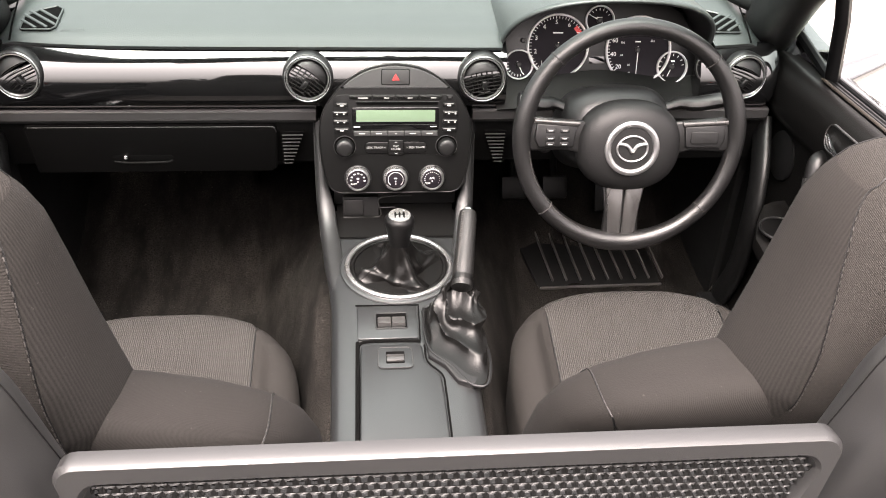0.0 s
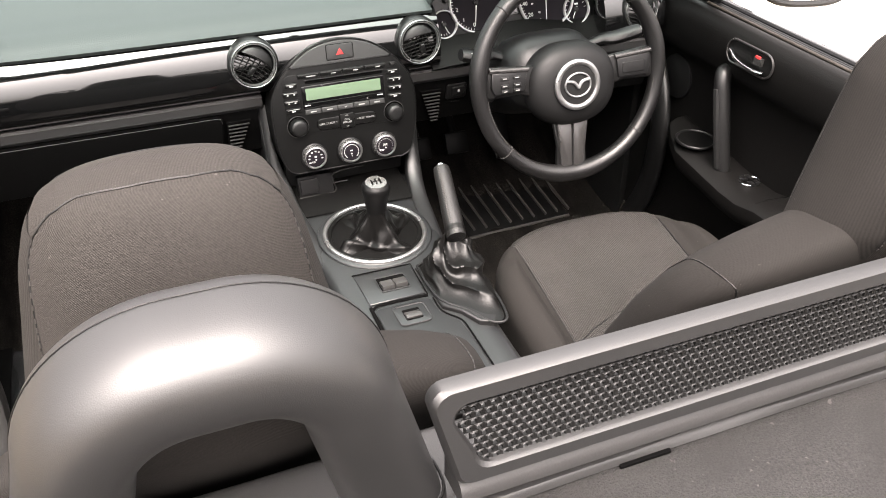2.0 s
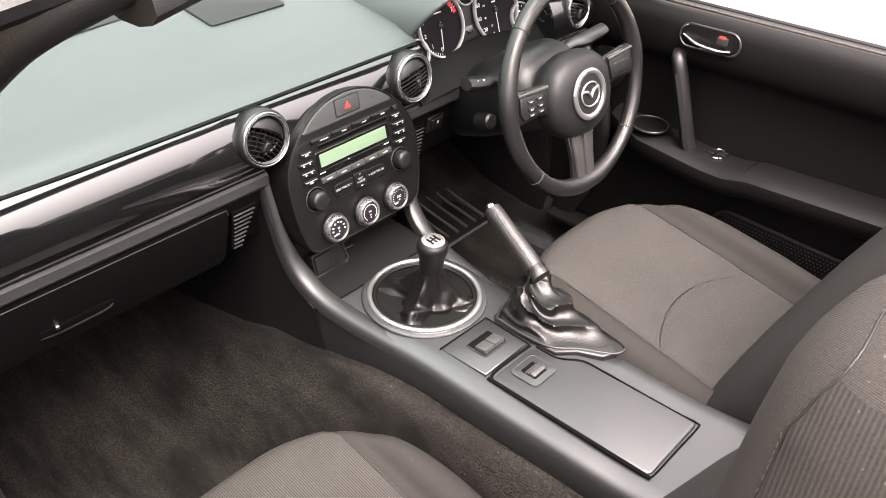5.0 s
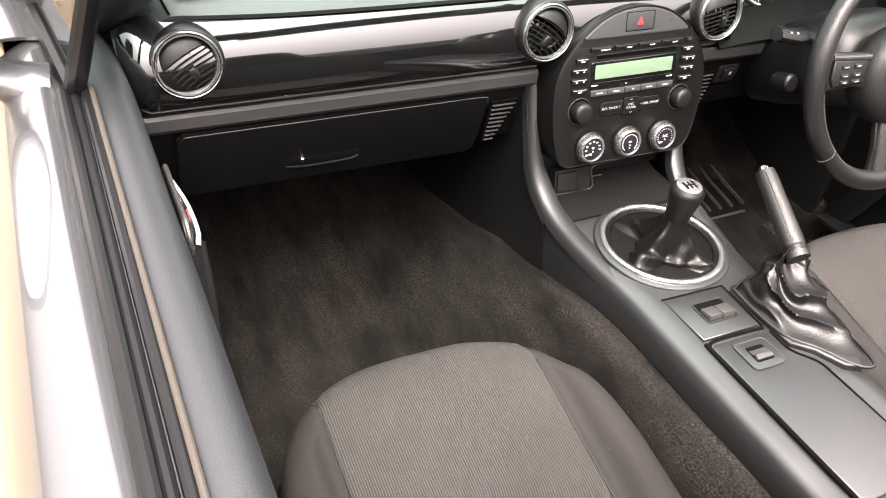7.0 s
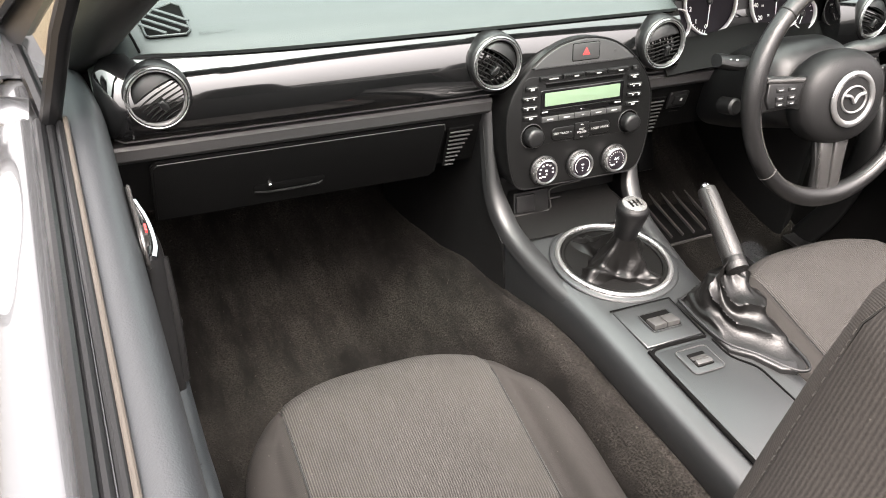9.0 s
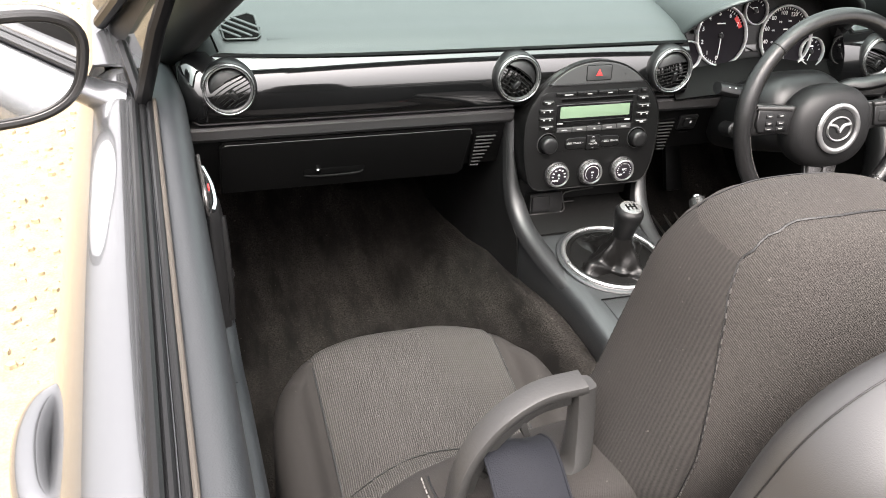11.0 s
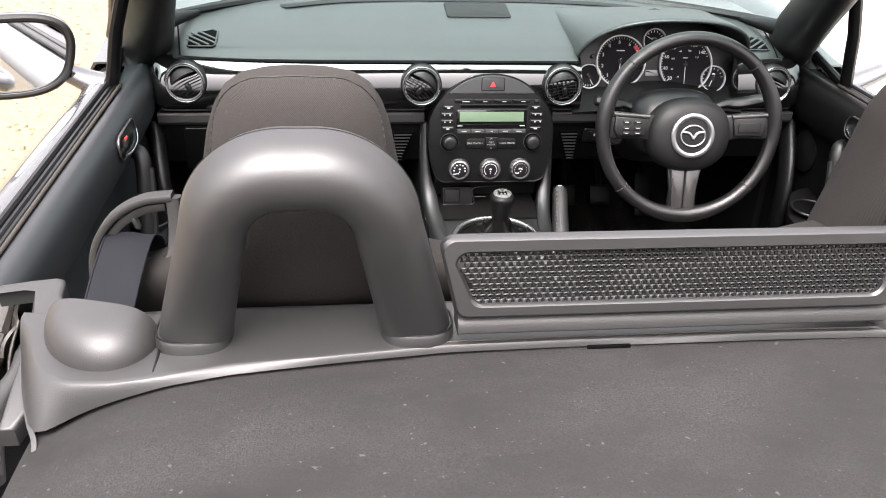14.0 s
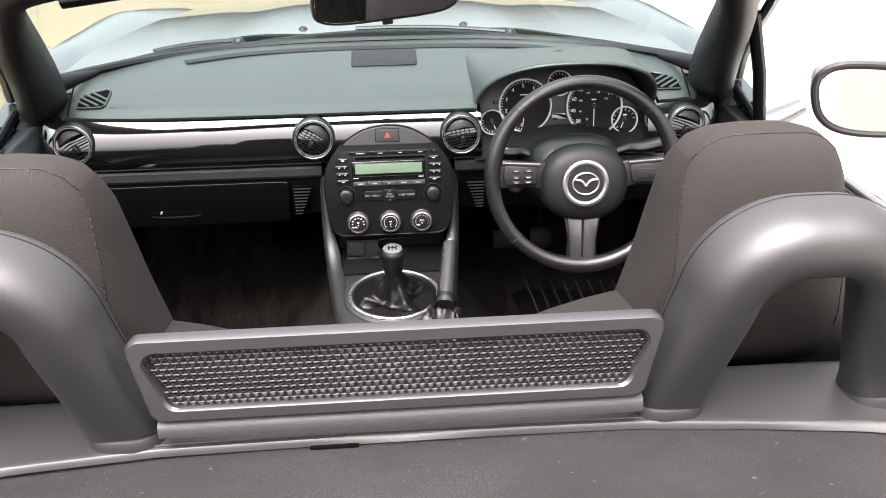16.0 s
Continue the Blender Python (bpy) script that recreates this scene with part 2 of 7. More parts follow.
# door trim in shade, the darkness put into its colour
DOORSHADED = mat("shaded_black_door_trim", (0.0034, 0.0032, 0.0031), 0.5, var=0.25, scale=7, fine=520, bump=0.35, spec=0.13)
BELT = mat("seat_belt_webbing", (0.0036, 0.0041, 0.0060), 0.75, var=0.25, scale=20, fine=1200, bump=0.3, spec=0.15)
LATCH = mat("dirty_latch_metal", (0.0150, 0.0126, 0.0100), 0.55, metal=0.15, var=0.5, scale=70, fine=200, bump=0.5)
GRAVEL = mat("dusty_gravel", (0.185, 0.152, 0.104), 0.95, var=0.35, scale=24, fine=150, bump=1.0, spec=0.2, tint=(0.055, 0.039, 0.022))
STONE = mat("gravel_stone", (0.17, 0.132, 0.080), 0.9, var=0.4, scale=3, fine=60, bump=0.3)
CONCRETE = mat("pale_concrete", (0.5, 0.48, 0.44), 0.9, var=0.12, scale=1.5, fine=60, bump=0.3)
DIAL = mat("dial_face", (0.0062, 0.0048, 0.0068), 0.6, var=0.1, scale=20, fine=300, bump=0.0, spec=0.12)
LEGEND2 = mat("grey_white_marking", (0.42, 0.42, 0.41), 0.5, var=0.1, scale=20, fine=200, bump=0.0)
# grey of the faded legends, and of highlights painted on the side keys
MARKGLINT = mat("faded_marking_and_highlight", (0.24, 0.24, 0.235), 0.5, var=0.1, scale=20, fine=200, bump=0.0)
WHITE = mat("white_marking", (0.75, 0.75, 0.72), 0.5, var=0.05, scale=20, fine=200, bump=0.0)
RED = mat("red_marking", (0.6, 0.03, 0.03), 0.45, var=0.1, scale=20, fine=200, bump=0.0)
ORANGE = mat("orange_red_button", (0.38, 0.028, 0.012), 0.4, var=0.1, scale=20, fine=200, bump=0.0)
MIRROR = mat("mirror_glass", (0.9, 0.92, 0.93), 0.02, metal=1.0, var=0.02, scale=5, fine=50, bump=0.0, rough_var=0.01)
SILVER2 = mat("dial_ring_silver", (0.6, 0.6, 0.6), 0.35, metal=0.4, var=0.06, scale=8, fine=300, bump=0.03)
STITCH = mat("pale_stitching", (0.022, 0.020, 0.0185), 0.7, var=0.3, scale=60, fine=600, bump=0.2)
THREAD = mat("white_thread", (0.10, 0.095, 0.088), 0.7, var=0.2, scale=60, fine=600, bump=0.2)
DARKSTITCH = mat("seam_thread", (0.012, 0.011, 0.0105), 0.8, var=0.3, scale=60, fine=600, bump=0.2)
TWILL = weave("seat_back_twill", (0.0085, 0.0077, 0.0071), (0.0395, 0.0358, 0.0327), 270, (0.3, 0.75, 0.4), mix=0.24, bump=0.5)
RIB = weave("seat_ribbed_cloth", (0.0046, 0.0043, 0.0041), (0.049, 0.0462, 0.0435), 100, (0, 0, 0), mix=0.62, bump=0.8)
GUSSET = weave("seat_gusset_ribs", (0.0062, 0.0057, 0.0053), (0.0300, 0.0274, 0.0252), 115, (0, 0, 1.5708), mix=0.38, bump=0.4)
SIDECLOTH = weave("seat_side_cloth", (0.0082, 0.0074, 0.0068), (0.0215, 0.0196, 0.0181), 260, (0.5, 0.2, 0.9), mix=0.3, bump=0.25)
SHELF = weave("shelf_ribbed_rubber", (0.0015, 0.0015, 0.0015), (0.0055, 0.0054, 0.0052), 260, (0, 0, 0), mix=0.8, rough=0.6, bump=0.5)
NET = mat("black_net", (0.004, 0.004, 0.004), 0.42, spec=0.35, var=0.2, scale=20, fine=300, bump=0.0)
RIBM = mat("mat_rib", (0.045, 0.043, 0.041), 0.35, var=0.3, scale=20, fine=300, bump=0.2)
GLASS = clear_glass("tinted_windscreen", (0.74, 0.88, 0.85))
LCD = glow("green_lcd", (0.088, 0.126, 0.084), 0.15)

# ---- shapes ----
def finish(bm, smooth=35):
    bmesh.ops.remove_doubles(bm, verts=bm.verts, dist=1e-6)
    bmesh.ops.recalc_face_normals(bm, faces=bm.faces)
    return bm


def thing(name, at, label, category, group="", kind=""):
    ob = new(name)
    ob.empty_display_size = 0.05
    ob.location = at
    return tagged(ob, label, category, group, kind)


def root_at(ob):
    while ob.parent:
        ob = ob.parent
    return ob.location.copy()


def part(name, bm, material, parent=None, label="", smooth=35, at=None):
    """Links a bmesh, made in world places, as one mesh object under a thing or a part."""
    finish(bm)
    me = bpy.data.meshes.new(name)
    bm.to_mesh(me)
    bm.free()
    for m in material if isinstance(material, (list, tuple)) else (material,):
        me.materials.append(m)
    if smooth:
        me.shade_smooth()
        me.set_sharp_from_angle(angle=radians(smooth))
    ob = new(name, me)
    base = root_at(parent) if parent else Vector(at or (0, 0, 0))
    me.transform(Matrix.Translation(-base))
    if parent:
        ob.parent = parent
    else:
        ob.location = base
    if label:
        ob["label"] = label
    return ob


def join(*bms):
    out = bmesh.new()
    for b in bms:
        me = bpy.data.meshes.new("tmp")
        b.to_mesh(me)
        b.free()
        out.from_mesh(me)
        bpy.data.meshes.remove(me)
    return out


def loft(rings, closed=True, cap=True):
    bm = bmesh.new()
    rows = [[bm.verts.new(p) for p in r] for r in rings]
    n = len(rows[0])
    for a, b in zip(rows, rows[1:]):
        for i in range(n if closed else n - 1):
            j = (i + 1) % n
            bm.faces.new((a[i], a[j], b[j], b[i]))
    if cap and closed:
        bm.faces.new(rows[0][::-1])
        bm.faces.new(rows[-1])
    return bm


def superell(hw, hd, n=32, e=2.6):
    out = []
    for k in range(n):
        a = 2 * math.pi * k / n
        c, s = math.cos(a), math.sin(a)
        out.append((hw * math.copysign(abs(c) ** (2 / e), c), hd * math.copysign(abs(s) ** (2 / e), s)))
    return out


def rrect(w, h, r, n=6):
    out = []
    for cx, cy, a0 in ((w / 2 - r, h / 2 - r, 0), (-w / 2 + r, h / 2 - r, 90), (-w / 2 + r, -h / 2 + r, 180), (w / 2 - r, -h / 2 + r, 270)):
        for k in range(n + 1):
            a = radians(a0 + 90 * k / n)
            out.append((cx + r * math.cos(a), cy + r * math.sin(a)))
    return out


def smooth_path(pts, n=8):
    """A rounded line through points."""
    p = [Vector(q) for q in pts]
    p = [2 * p[0] - p[1]] + p + [2 * p[-1] - p[-2]]
    out = []
    for i in range(1, len(p) - 2):
        for k in range(n):
            t = k / n
            a, b, c, d = p[i - 1:i + 3]
            out.append(0.5 * (2 * b + (c - a) * t + (2 * a - 5 * b + 4 * c - d) * t * t + (3 * b - a - 3 * c + d) * t ** 3))
    out.append(p[-2])
    return out


def tube(pts, r, n=12, cap=True, flat=1.0, up=(0, 0, 1), closed=False):
    """A bar of round or oval section along points; flat scales it along the second axis; r may be a list."""
    pts = [Vector(p) for p in pts]
    rings, side = [], None
    for i, p in enumerate(pts):
        if closed:
            d = pts[(i + 1) % len(pts)] - pts[i - 1]
        else:
            d = pts[min(i + 1, len(pts) - 1)] - pts[max(i - 1, 0)]
        d.normalize()
        if side is None:
            ref = Vector(up)
            side = d.cross(ref)
            if side.length < 1e-4:
                side = d.cross(Vector((1, 0, 0)))
        side = (side - d * side.dot(d)).normalized()
        v = side.cross(d)
        rr = r[i] if isinstance(r, (list, tuple)) else r
        rings.append([p + side * rr * math.cos(2 * math.pi * k / n) + v * rr * flat * math.sin(2 * math.pi * k / n) for k in range(n)])
    if closed:
        rings.append(rings[0])
        return finish(loft(rings, cap=False))
    return loft(rings, cap=cap)


def ribbon(pts, wide, thick, across=(0, 1, 0)):
    """A flat strap of rounded oblong section along points, its width along one axis; wide and thick may be lists."""
    pts = [Vector(p) for p in pts]
    rings = []
    for i, p in enumerate(pts):
        d = (pts[min(i + 1, len(pts) - 1)] - pts[max(i - 1, 0)]).normalized()
        a = Vector(across)
        a = (a - d * a.dot(d)).normalized()
        b = d.cross(a)
        w = wide[i] if isinstance(wide, (list, tuple)) else wide
        t = thick[i] if isinstance(thick, (list, tuple)) else thick
        rings.append([p + a * u + b * v for u, v in rrect(w, t, min(w, t) * 0.3, 2)])
    return loft(rings)


def lathe(prof, m=Matrix.Identity(4), n=32, cap=True):
    """A turned shape: (radius, height) pairs about the local z axis."""
    rings = [[m @ Vector((max(r, 1e-5) * math.cos(2 * math.pi * k / n), max(r, 1e-5) * math.sin(2 * math.pi * k / n), h)) for k in range(n)] for r, h in prof]
    return loft(rings, cap=cap)


def hoop_ring(r_out, r_in, h, m, n=40, dome=0.3):
    """A flat ring with rounded top."""
    mid, w = (r_out + r_in) / 2, (r_out - r_in) / 2
    prof = [(mid + w * math.cos(a), h * (1 + math.sin(a)) / 2) for a in [2 * math.pi * k / 10 for k in range(11)]]
    return loft([[m @ Vector((r * math.cos(2 * math.pi * k / n), r * math.sin(2 * math.pi * k / n), z)) for k in range(n)] for r, z in prof], cap=False)


def plate(outline, h, m=Matrix.Identity(4), bevel=0.001, base=0.0):
    """A slab with a rounded rim from an outline (u, v), from local z = base up to h."""
    n = len(outline)
    c = Vector((sum(p[0] for p in outline) / n, sum(p[1] for p in outline) / n))

    def inset(d):
        out = []
        for i in range(n):
            a, b, e = Vector(outline[i - 1]), Vector(outline[i]), Vector(outline[(i + 1) % n])
            t = (e - a)
            if t.length < 1e-9:
                t = Vector((1, 0))
            t.normalize()
            nn = Vector((-t.y, t.x))
            if nn.dot(c - b) < 0:
                nn = -nn
            out.append(b + nn * d)
        return out

    rings = [[m @ Vector((*p, base)) for p in outline]]
    for k in range(4):
        a = math.pi / 2 * k / 3
        rings.append([m @ Vector((*p, h - bevel + bevel * math.sin(a))) for p in inset(bevel * (1 - math.cos(a)))])
    return loft(rings)


def block(c, size, bevel=0.003, m=Matrix.Identity(4), r=None):
    """A bevelled block about its centre."""
    bm = bmesh.new()
    bmesh.ops.create_cube(bm, size=1.0)
    for v in bm.verts:
        v.co = Vector((v.co.x * size[0], v.co.y * size[1], v.co.z * size[2]))
    if bevel:
        bmesh.ops.bevel(bm, geom=list(bm.edges), offset=bevel, segments=2, profile=0.6, affect="EDGES")
    bmesh.ops.transform(bm, matrix=m if r is None else m @ r, verts=bm.verts)
    bmesh.ops.translate(bm, vec=c, verts=bm.verts)
    return bm


def sheet(f, nu, nv, thick=0.0, u0=0.0, u1=1.0, v0=0.0, v1=1.0):
    """A curved sheet f(u, v), with thickness behind it."""
    bm = bmesh.new()
    g = [[bm.verts.new(f(u0 + (u1 - u0) * i / nu, v0 + (v1 - v0) * j / nv)) for j in range(nv + 1)] for i in range(nu + 1)]
    for i in range(nu):
        for j in range(nv):
            bm.faces.new((g[i][j], g[i + 1][j], g[i + 1][j + 1], g[i][j + 1]))
    if thick:
        bmesh.ops.recalc_face_normals(bm, faces=bm.faces)
        bmesh.ops.solidify(bm, geom=list(bm.faces), thickness=thick)
    return bm


def basis(o, u, v):
    """A frame at o with axes u, v and their normal."""
    u, v = Vector(u).normalized(), Vector(v)
    w = u.cross(v).normalized()
    v = w.cross(u)
    m = Matrix((u, v, w)).transposed().to_4x4()
    m.translation = o
    return m


def lettering(text, size, m, depth=0.0003):
    cu = bpy.data.curves.new("t", "FONT")
    cu.body, cu.size, cu.extrude, cu.align_x, cu.align_y = text, size, depth, "CENTER", "CENTER"
    cu.resolution_u = 2
    ob = bpy.data.objects.new("t", cu)
    scene.collection.objects.link(ob)
    me = bpy.data.meshes.new_from_object(ob.evaluated_get(bpy.context.evaluated_depsgraph_get()))
    bpy.data.objects.remove(ob)
    bm = bmesh.new()
    bm.from_mesh(me)
    bpy.data.meshes.remove(me)
    bmesh.ops.transform(bm, matrix=m, verts=bm.verts)
    return bm


def interp(x, xs, ys):
    return float(np.interp(x, xs, ys))


def soft_interp(x, xs, ys, w=0.02):
    """Smoothed table lookup."""
    return sum(float(np.interp(x + d * w, xs, ys)) for d in (-1, -0.5, 0, 0.5, 1)) / 5

# ---- ground ----
def build_ground():
    bm = bmesh.new()
    bmesh.ops.create_grid(bm, x_segments=60, y_segments=60, size=1.0)
    for v in bm.verts:
        x, y = v.co.x, v.co.y
        v.co = Vector((math.copysign(abs(x) ** 3, x) * 400, math.copysign(abs(y) ** 3, y) * 400, 0))
        v.co.z = 0.02 * noise.noise(v.co * 0.7) * (1 if abs(v.co.x) > 1.2 or abs(v.co.y) > 3 else 0)
    g = part("ground", bm, GRAVEL)
    tagged(g, "pale sandy gravel yard with fine stones", "ground", kind="structure")
    bm = plate([(1.35, -8), (14, -8), (14, 12), (1.35, 12)], 0.03, bevel=0.01, base=-0.1)
    c = part("pavement", bm, CONCRETE)
    tagged(c, "sunlit pale concrete slab beside the car", "pavement", kind="structure")
    rng = np.random.default_rng(3)
    verts, faces = [], []
    for _ in range(5200):
        x, y = -0.9 - 3.2 * rng.random() ** 1.4, -0.6 + 6.5 * rng.random()
        s = 0.004 + 0.014 * rng.random() ** 2.5
        b, h = len(verts), s * (0.4 + 0.5 * rng.random())
        a0 = rng.random() * 6
        for k in range(5):
            q = s * (0.7 + 0.5 * rng.random())
            verts.append((x + q * math.cos(a0 + k * 1.257), y + q * math.sin(a0 + k * 1.257), -0.003))
        for k in range(5):
            q = s * (0.4 + 0.4 * rng.random())
            verts.append((x + q * math.cos(a0 + k * 1.257), y + q * math.sin(a0 + k * 1.257), h))
        for k in range(5):
            faces.append((b + k, b + (k + 1) % 5, b + 5 + (k + 1) % 5, b + 5 + k))
        faces.append(tuple(range(b + 5, b + 10)))
    me = bpy.data.meshes.new("gravel")
    me.from_pydata(verts, [], faces)
    me.materials.append(STONE)
    tagged(new("gravel", me), "loose sandy gravel stones on the yard", "gravel", kind="stuff")


build_ground()


def base_y(x):
    """Foot of the windscreen at a distance from the car's middle."""
    return 1.395 - 0.80 * min(abs(x), 0.72) ** 3


# ---- car shell: bonnet, wings, tub, boot ----
def skin_x(z):
    """Half width of the outer skin at a height."""
    return soft_interp(z, (0.15, 0.3, 0.5, 0.68, 0.76, 0.81, 0.838, 0.85), (0.78, 0.815, 0.84, 0.835, 0.815, 0.79, 0.762, 0.745), 0.008)


def build_shell():
    car = thing("car", (0, 1.0, 0.0), "dark metallic grey two-seat convertible body with its roof folded down", "car")

    # bonnet: crowned sheet from the scuttle to the nose
    def bonnet_half(y):
        return 0.70 - 0.16 * max(0, y - 1.5) / 1.55

    def bonnet(u, v):
        a = -1 + 2 * u
        back = base_y(0.70 * a) + 0.145
        y = back + (3.05 - 0.2 * a * a - back) * v
        x = bonnet_half(y) * a
        k = max(0, (y - 1.45) / 1.6)
        z = 0.937 - 0.020 * a * a - 0.03 * k - 0.15 * k ** 2.4 - 0.25 * max(0, k - 0.85) ** 2 * 10
        z += 0.010 * math.exp(-((abs(a) - 0.45) / 0.15) ** 2) * (1 - v)
        return (x, y, z)

    part("bonnet", sheet(bonnet, 40, 30, 0.004), PAINT, car)
    for s in (-1, 1):
        def wing(u, v, s=s):
            y = 1.072 + 1.978 * u
            top = soft_interp(y, (1.072, 1.12, 1.3, 1.5, 2.0, 2.5, 3.05), (0.846, 0.852, 0.885, 0.905, 0.886, 0.822, 0.60), 0.02)
            bulge = 0.03 * math.exp(-((y - 2.1) / 0.45) ** 2)
            if v < 0.35:
                q = v / 0.35
                x0 = (bonnet_half(y) if y > 1.3 else 0.70 - 0.05 * (1.3 - y)) + 0.004
                x = x0 + (0.795 + bulge - x0) * q
                z = top + 0.02 * math.sin(q * math.pi / 1.6) + bulge * math.sin(q * math.pi) * 0.6
            else:
                q = (v - 0.35) / 0.65
                x = 0.795 + bulge + 0.045 * math.sin(q * math.pi * 0.7)
                z = top + 0.018 - (top - 0.2) * q ** 1.15
            x -= 0.25 * max(0, (y - 2.4) / 0.65) ** 2
            return (s * x, y, z)
        part("wing", sheet(wing, 36, 24, 0.004), PAINT, car)

        def quarter(u, v, s=s):
            y = 0.125 - 1.35 * u
            z = 0.845 - 0.66 * v
            k = max(0, (-y - 0.6)) / 0.6
            x = (skin_x(z) + 0.02 * math.sin(min(1, u * 2) * math.pi / 2)) - 0.16 * k ** 2
            return (s * x, y, z + 0.015 * math.sin(u * math.pi))
        part("rear_quarter", sheet(quarter, 24, 20, 0.004), PAINT, car)

        def quarter_top(u, v, s=s):
            y = 0.125 - 1.35 * u
            x1 = 0.745 + 0.018 * math.sin(min(1, u * 2) * math.pi / 2) - 0.16 * (max(0, -y - 0.6) / 0.6) ** 2
            return (s * (x1 - 0.034 * v), y, 0.846 + 0.015 * math.sin(u * math.pi) + 0.008 * math.sin(v * math.pi))
        part("quarter_ledge", sheet(quarter_top, 20, 5, 0.003), PAINT, car)
        part("side_sill", block((s * 0.70, 0.55, 0.2), (0.18, 1.25, 0.12), 0.02), PAINT, car)
    # scuttle panel below the glass
    def scuttle(u, v):
        x = -0.69 + 1.38 * u
        y = base_y(x) - 0.005 + 0.165 * v
        return (x, y, 0.930 - 0.03 * (abs(x) / 0.7) ** 2 - 0.012 * v + 0.004 * math.sin(v * 9))
    part("scuttle_panel", sheet(scuttle, 30, 8, 0.004), PLASTIC, car, "ribbed black plastic scuttle panel")
    # boot lid and tail
    def boot(u, v):
        x = -0.70 + 1.40 * u
        y = -0.78 - 0.62 * v
        return (x * (1 - 0.12 * v * v), y, 0.885 - 0.05 * (abs(x) / 0.7) ** 2 - 0.05 * v - 0.25 * max(0, v - 0.75) ** 2 * 10)
    part("boot_lid", sheet(boot, 24, 16, 0.004), PAINT, car)
    part("tail", block((0, -1.38, 0.5), (1.36, 0.06, 0.6), 0.03), PAINT, car)
    def nose(u, v):
        a = -1 + 2 * u
        z0 = bonnet(u, 1.0)[2]
        return (bonnet_half(3.05) * a * (1 + 0.06 * math.sin(v * math.pi)), 3.05 - 0.2 * a * a + 0.07 * math.sin(v * math.pi), z0 + (0.18 - z0) * v)
    part("nose", sheet(nose, 24, 14, 0.004), PAINT, car)
    part("grille_mouth", plate(rrect(0.50, 0.12, 0.05), 0.01, basis((0, 3.118, 0.40), (-1, 0, 0), (0, 0, 1)), 0.004), SOFT, car)
    part("underbody", block((0, 0.8, 0.17), (1.5, 4.1, 0.06), 0.02), PLASTIC, car)
    part("firewall", block((0, 1.66, 0.52), (1.4, 0.04, 0.72), 0.01), SOFT, car)
    # washer jets on the bonnet edge
    for x in (-0.2, 0.21):
        part("washer_jet", lathe([(0.012, 0), (0.012, 0.006), (0.006, 0.012), (0.001, 0.013)], pose(x, 1.60, 0.930), 12), PLASTIC, car)
    # wheels in their arches, mostly out of sight
    for s in (-1, 1):
        for y in (2.05, -0.28):
            part("wheel", lathe([(0.0, 0.0), (0.19, 0.0), (0.2, 0.02), (0.29, 0.01), (0.305, 0.04), (0.305, 0.17), (0.29, 0.2), (0.0, 0.2)], pose(s * 0.62, y, 0.305, 0, 90 * s, 0), 32), MATT, car)
    return car


build_shell()


# ---- wipers ----
def build_wiper(x0, x1, name="windscreen_wiper"):
    def yb(x):
        return base_y(x) + 0.035
    w = thing(name, (x0, yb(x0), 0.935), "black wiper arm and blade parked at the glass base", "wiper", "wipers")
    pts = [(x0 + (x1 - x0) * k / 8, yb(x0 + (x1 - x0) * k / 8) - 0.012, 0.950 - 0.030 * (abs(x0 + (x1 - x0) * k / 8) / 0.7) ** 2 + 0.008 * math.sin(k / 8 * math.pi)) for k in range(9)]
    part("arm", tube(smooth_path([(p[0], p[1] + 0.030, p[2] + 0.006) for p in pts[:6]], 3), 0.0085, 8, flat=0.6), PLASTIC, w)
    part("blade", tube(smooth_path([(p[0], p[1] - 0.014, p[2] + 0.002) for p in pts], 3), 0.0062, 8, flat=1.4), RUBBER, w)
    part("pivot_cap", lathe([(0.016, -0.02), (0.016, 0.008), (0.009, 0.018), (0.001, 0.019)], pose(*pts[0]), 16), PLASTIC, w)


build_wiper(0.30, -0.28)
build_wiper(-0.33, -0.62)


# ---- windscreen frame and glass ----
def ws_base(x):
    return Vector((x, base_y(x), 0.945 - 0.012 * (abs(x) / 0.65) ** 2))


def ws_top(x):
    k = abs(x) / 0.53
    return Vector((x, 0.755 - 0.07 * k ** 2.2, 1.215 - 0.035 * k ** 2))


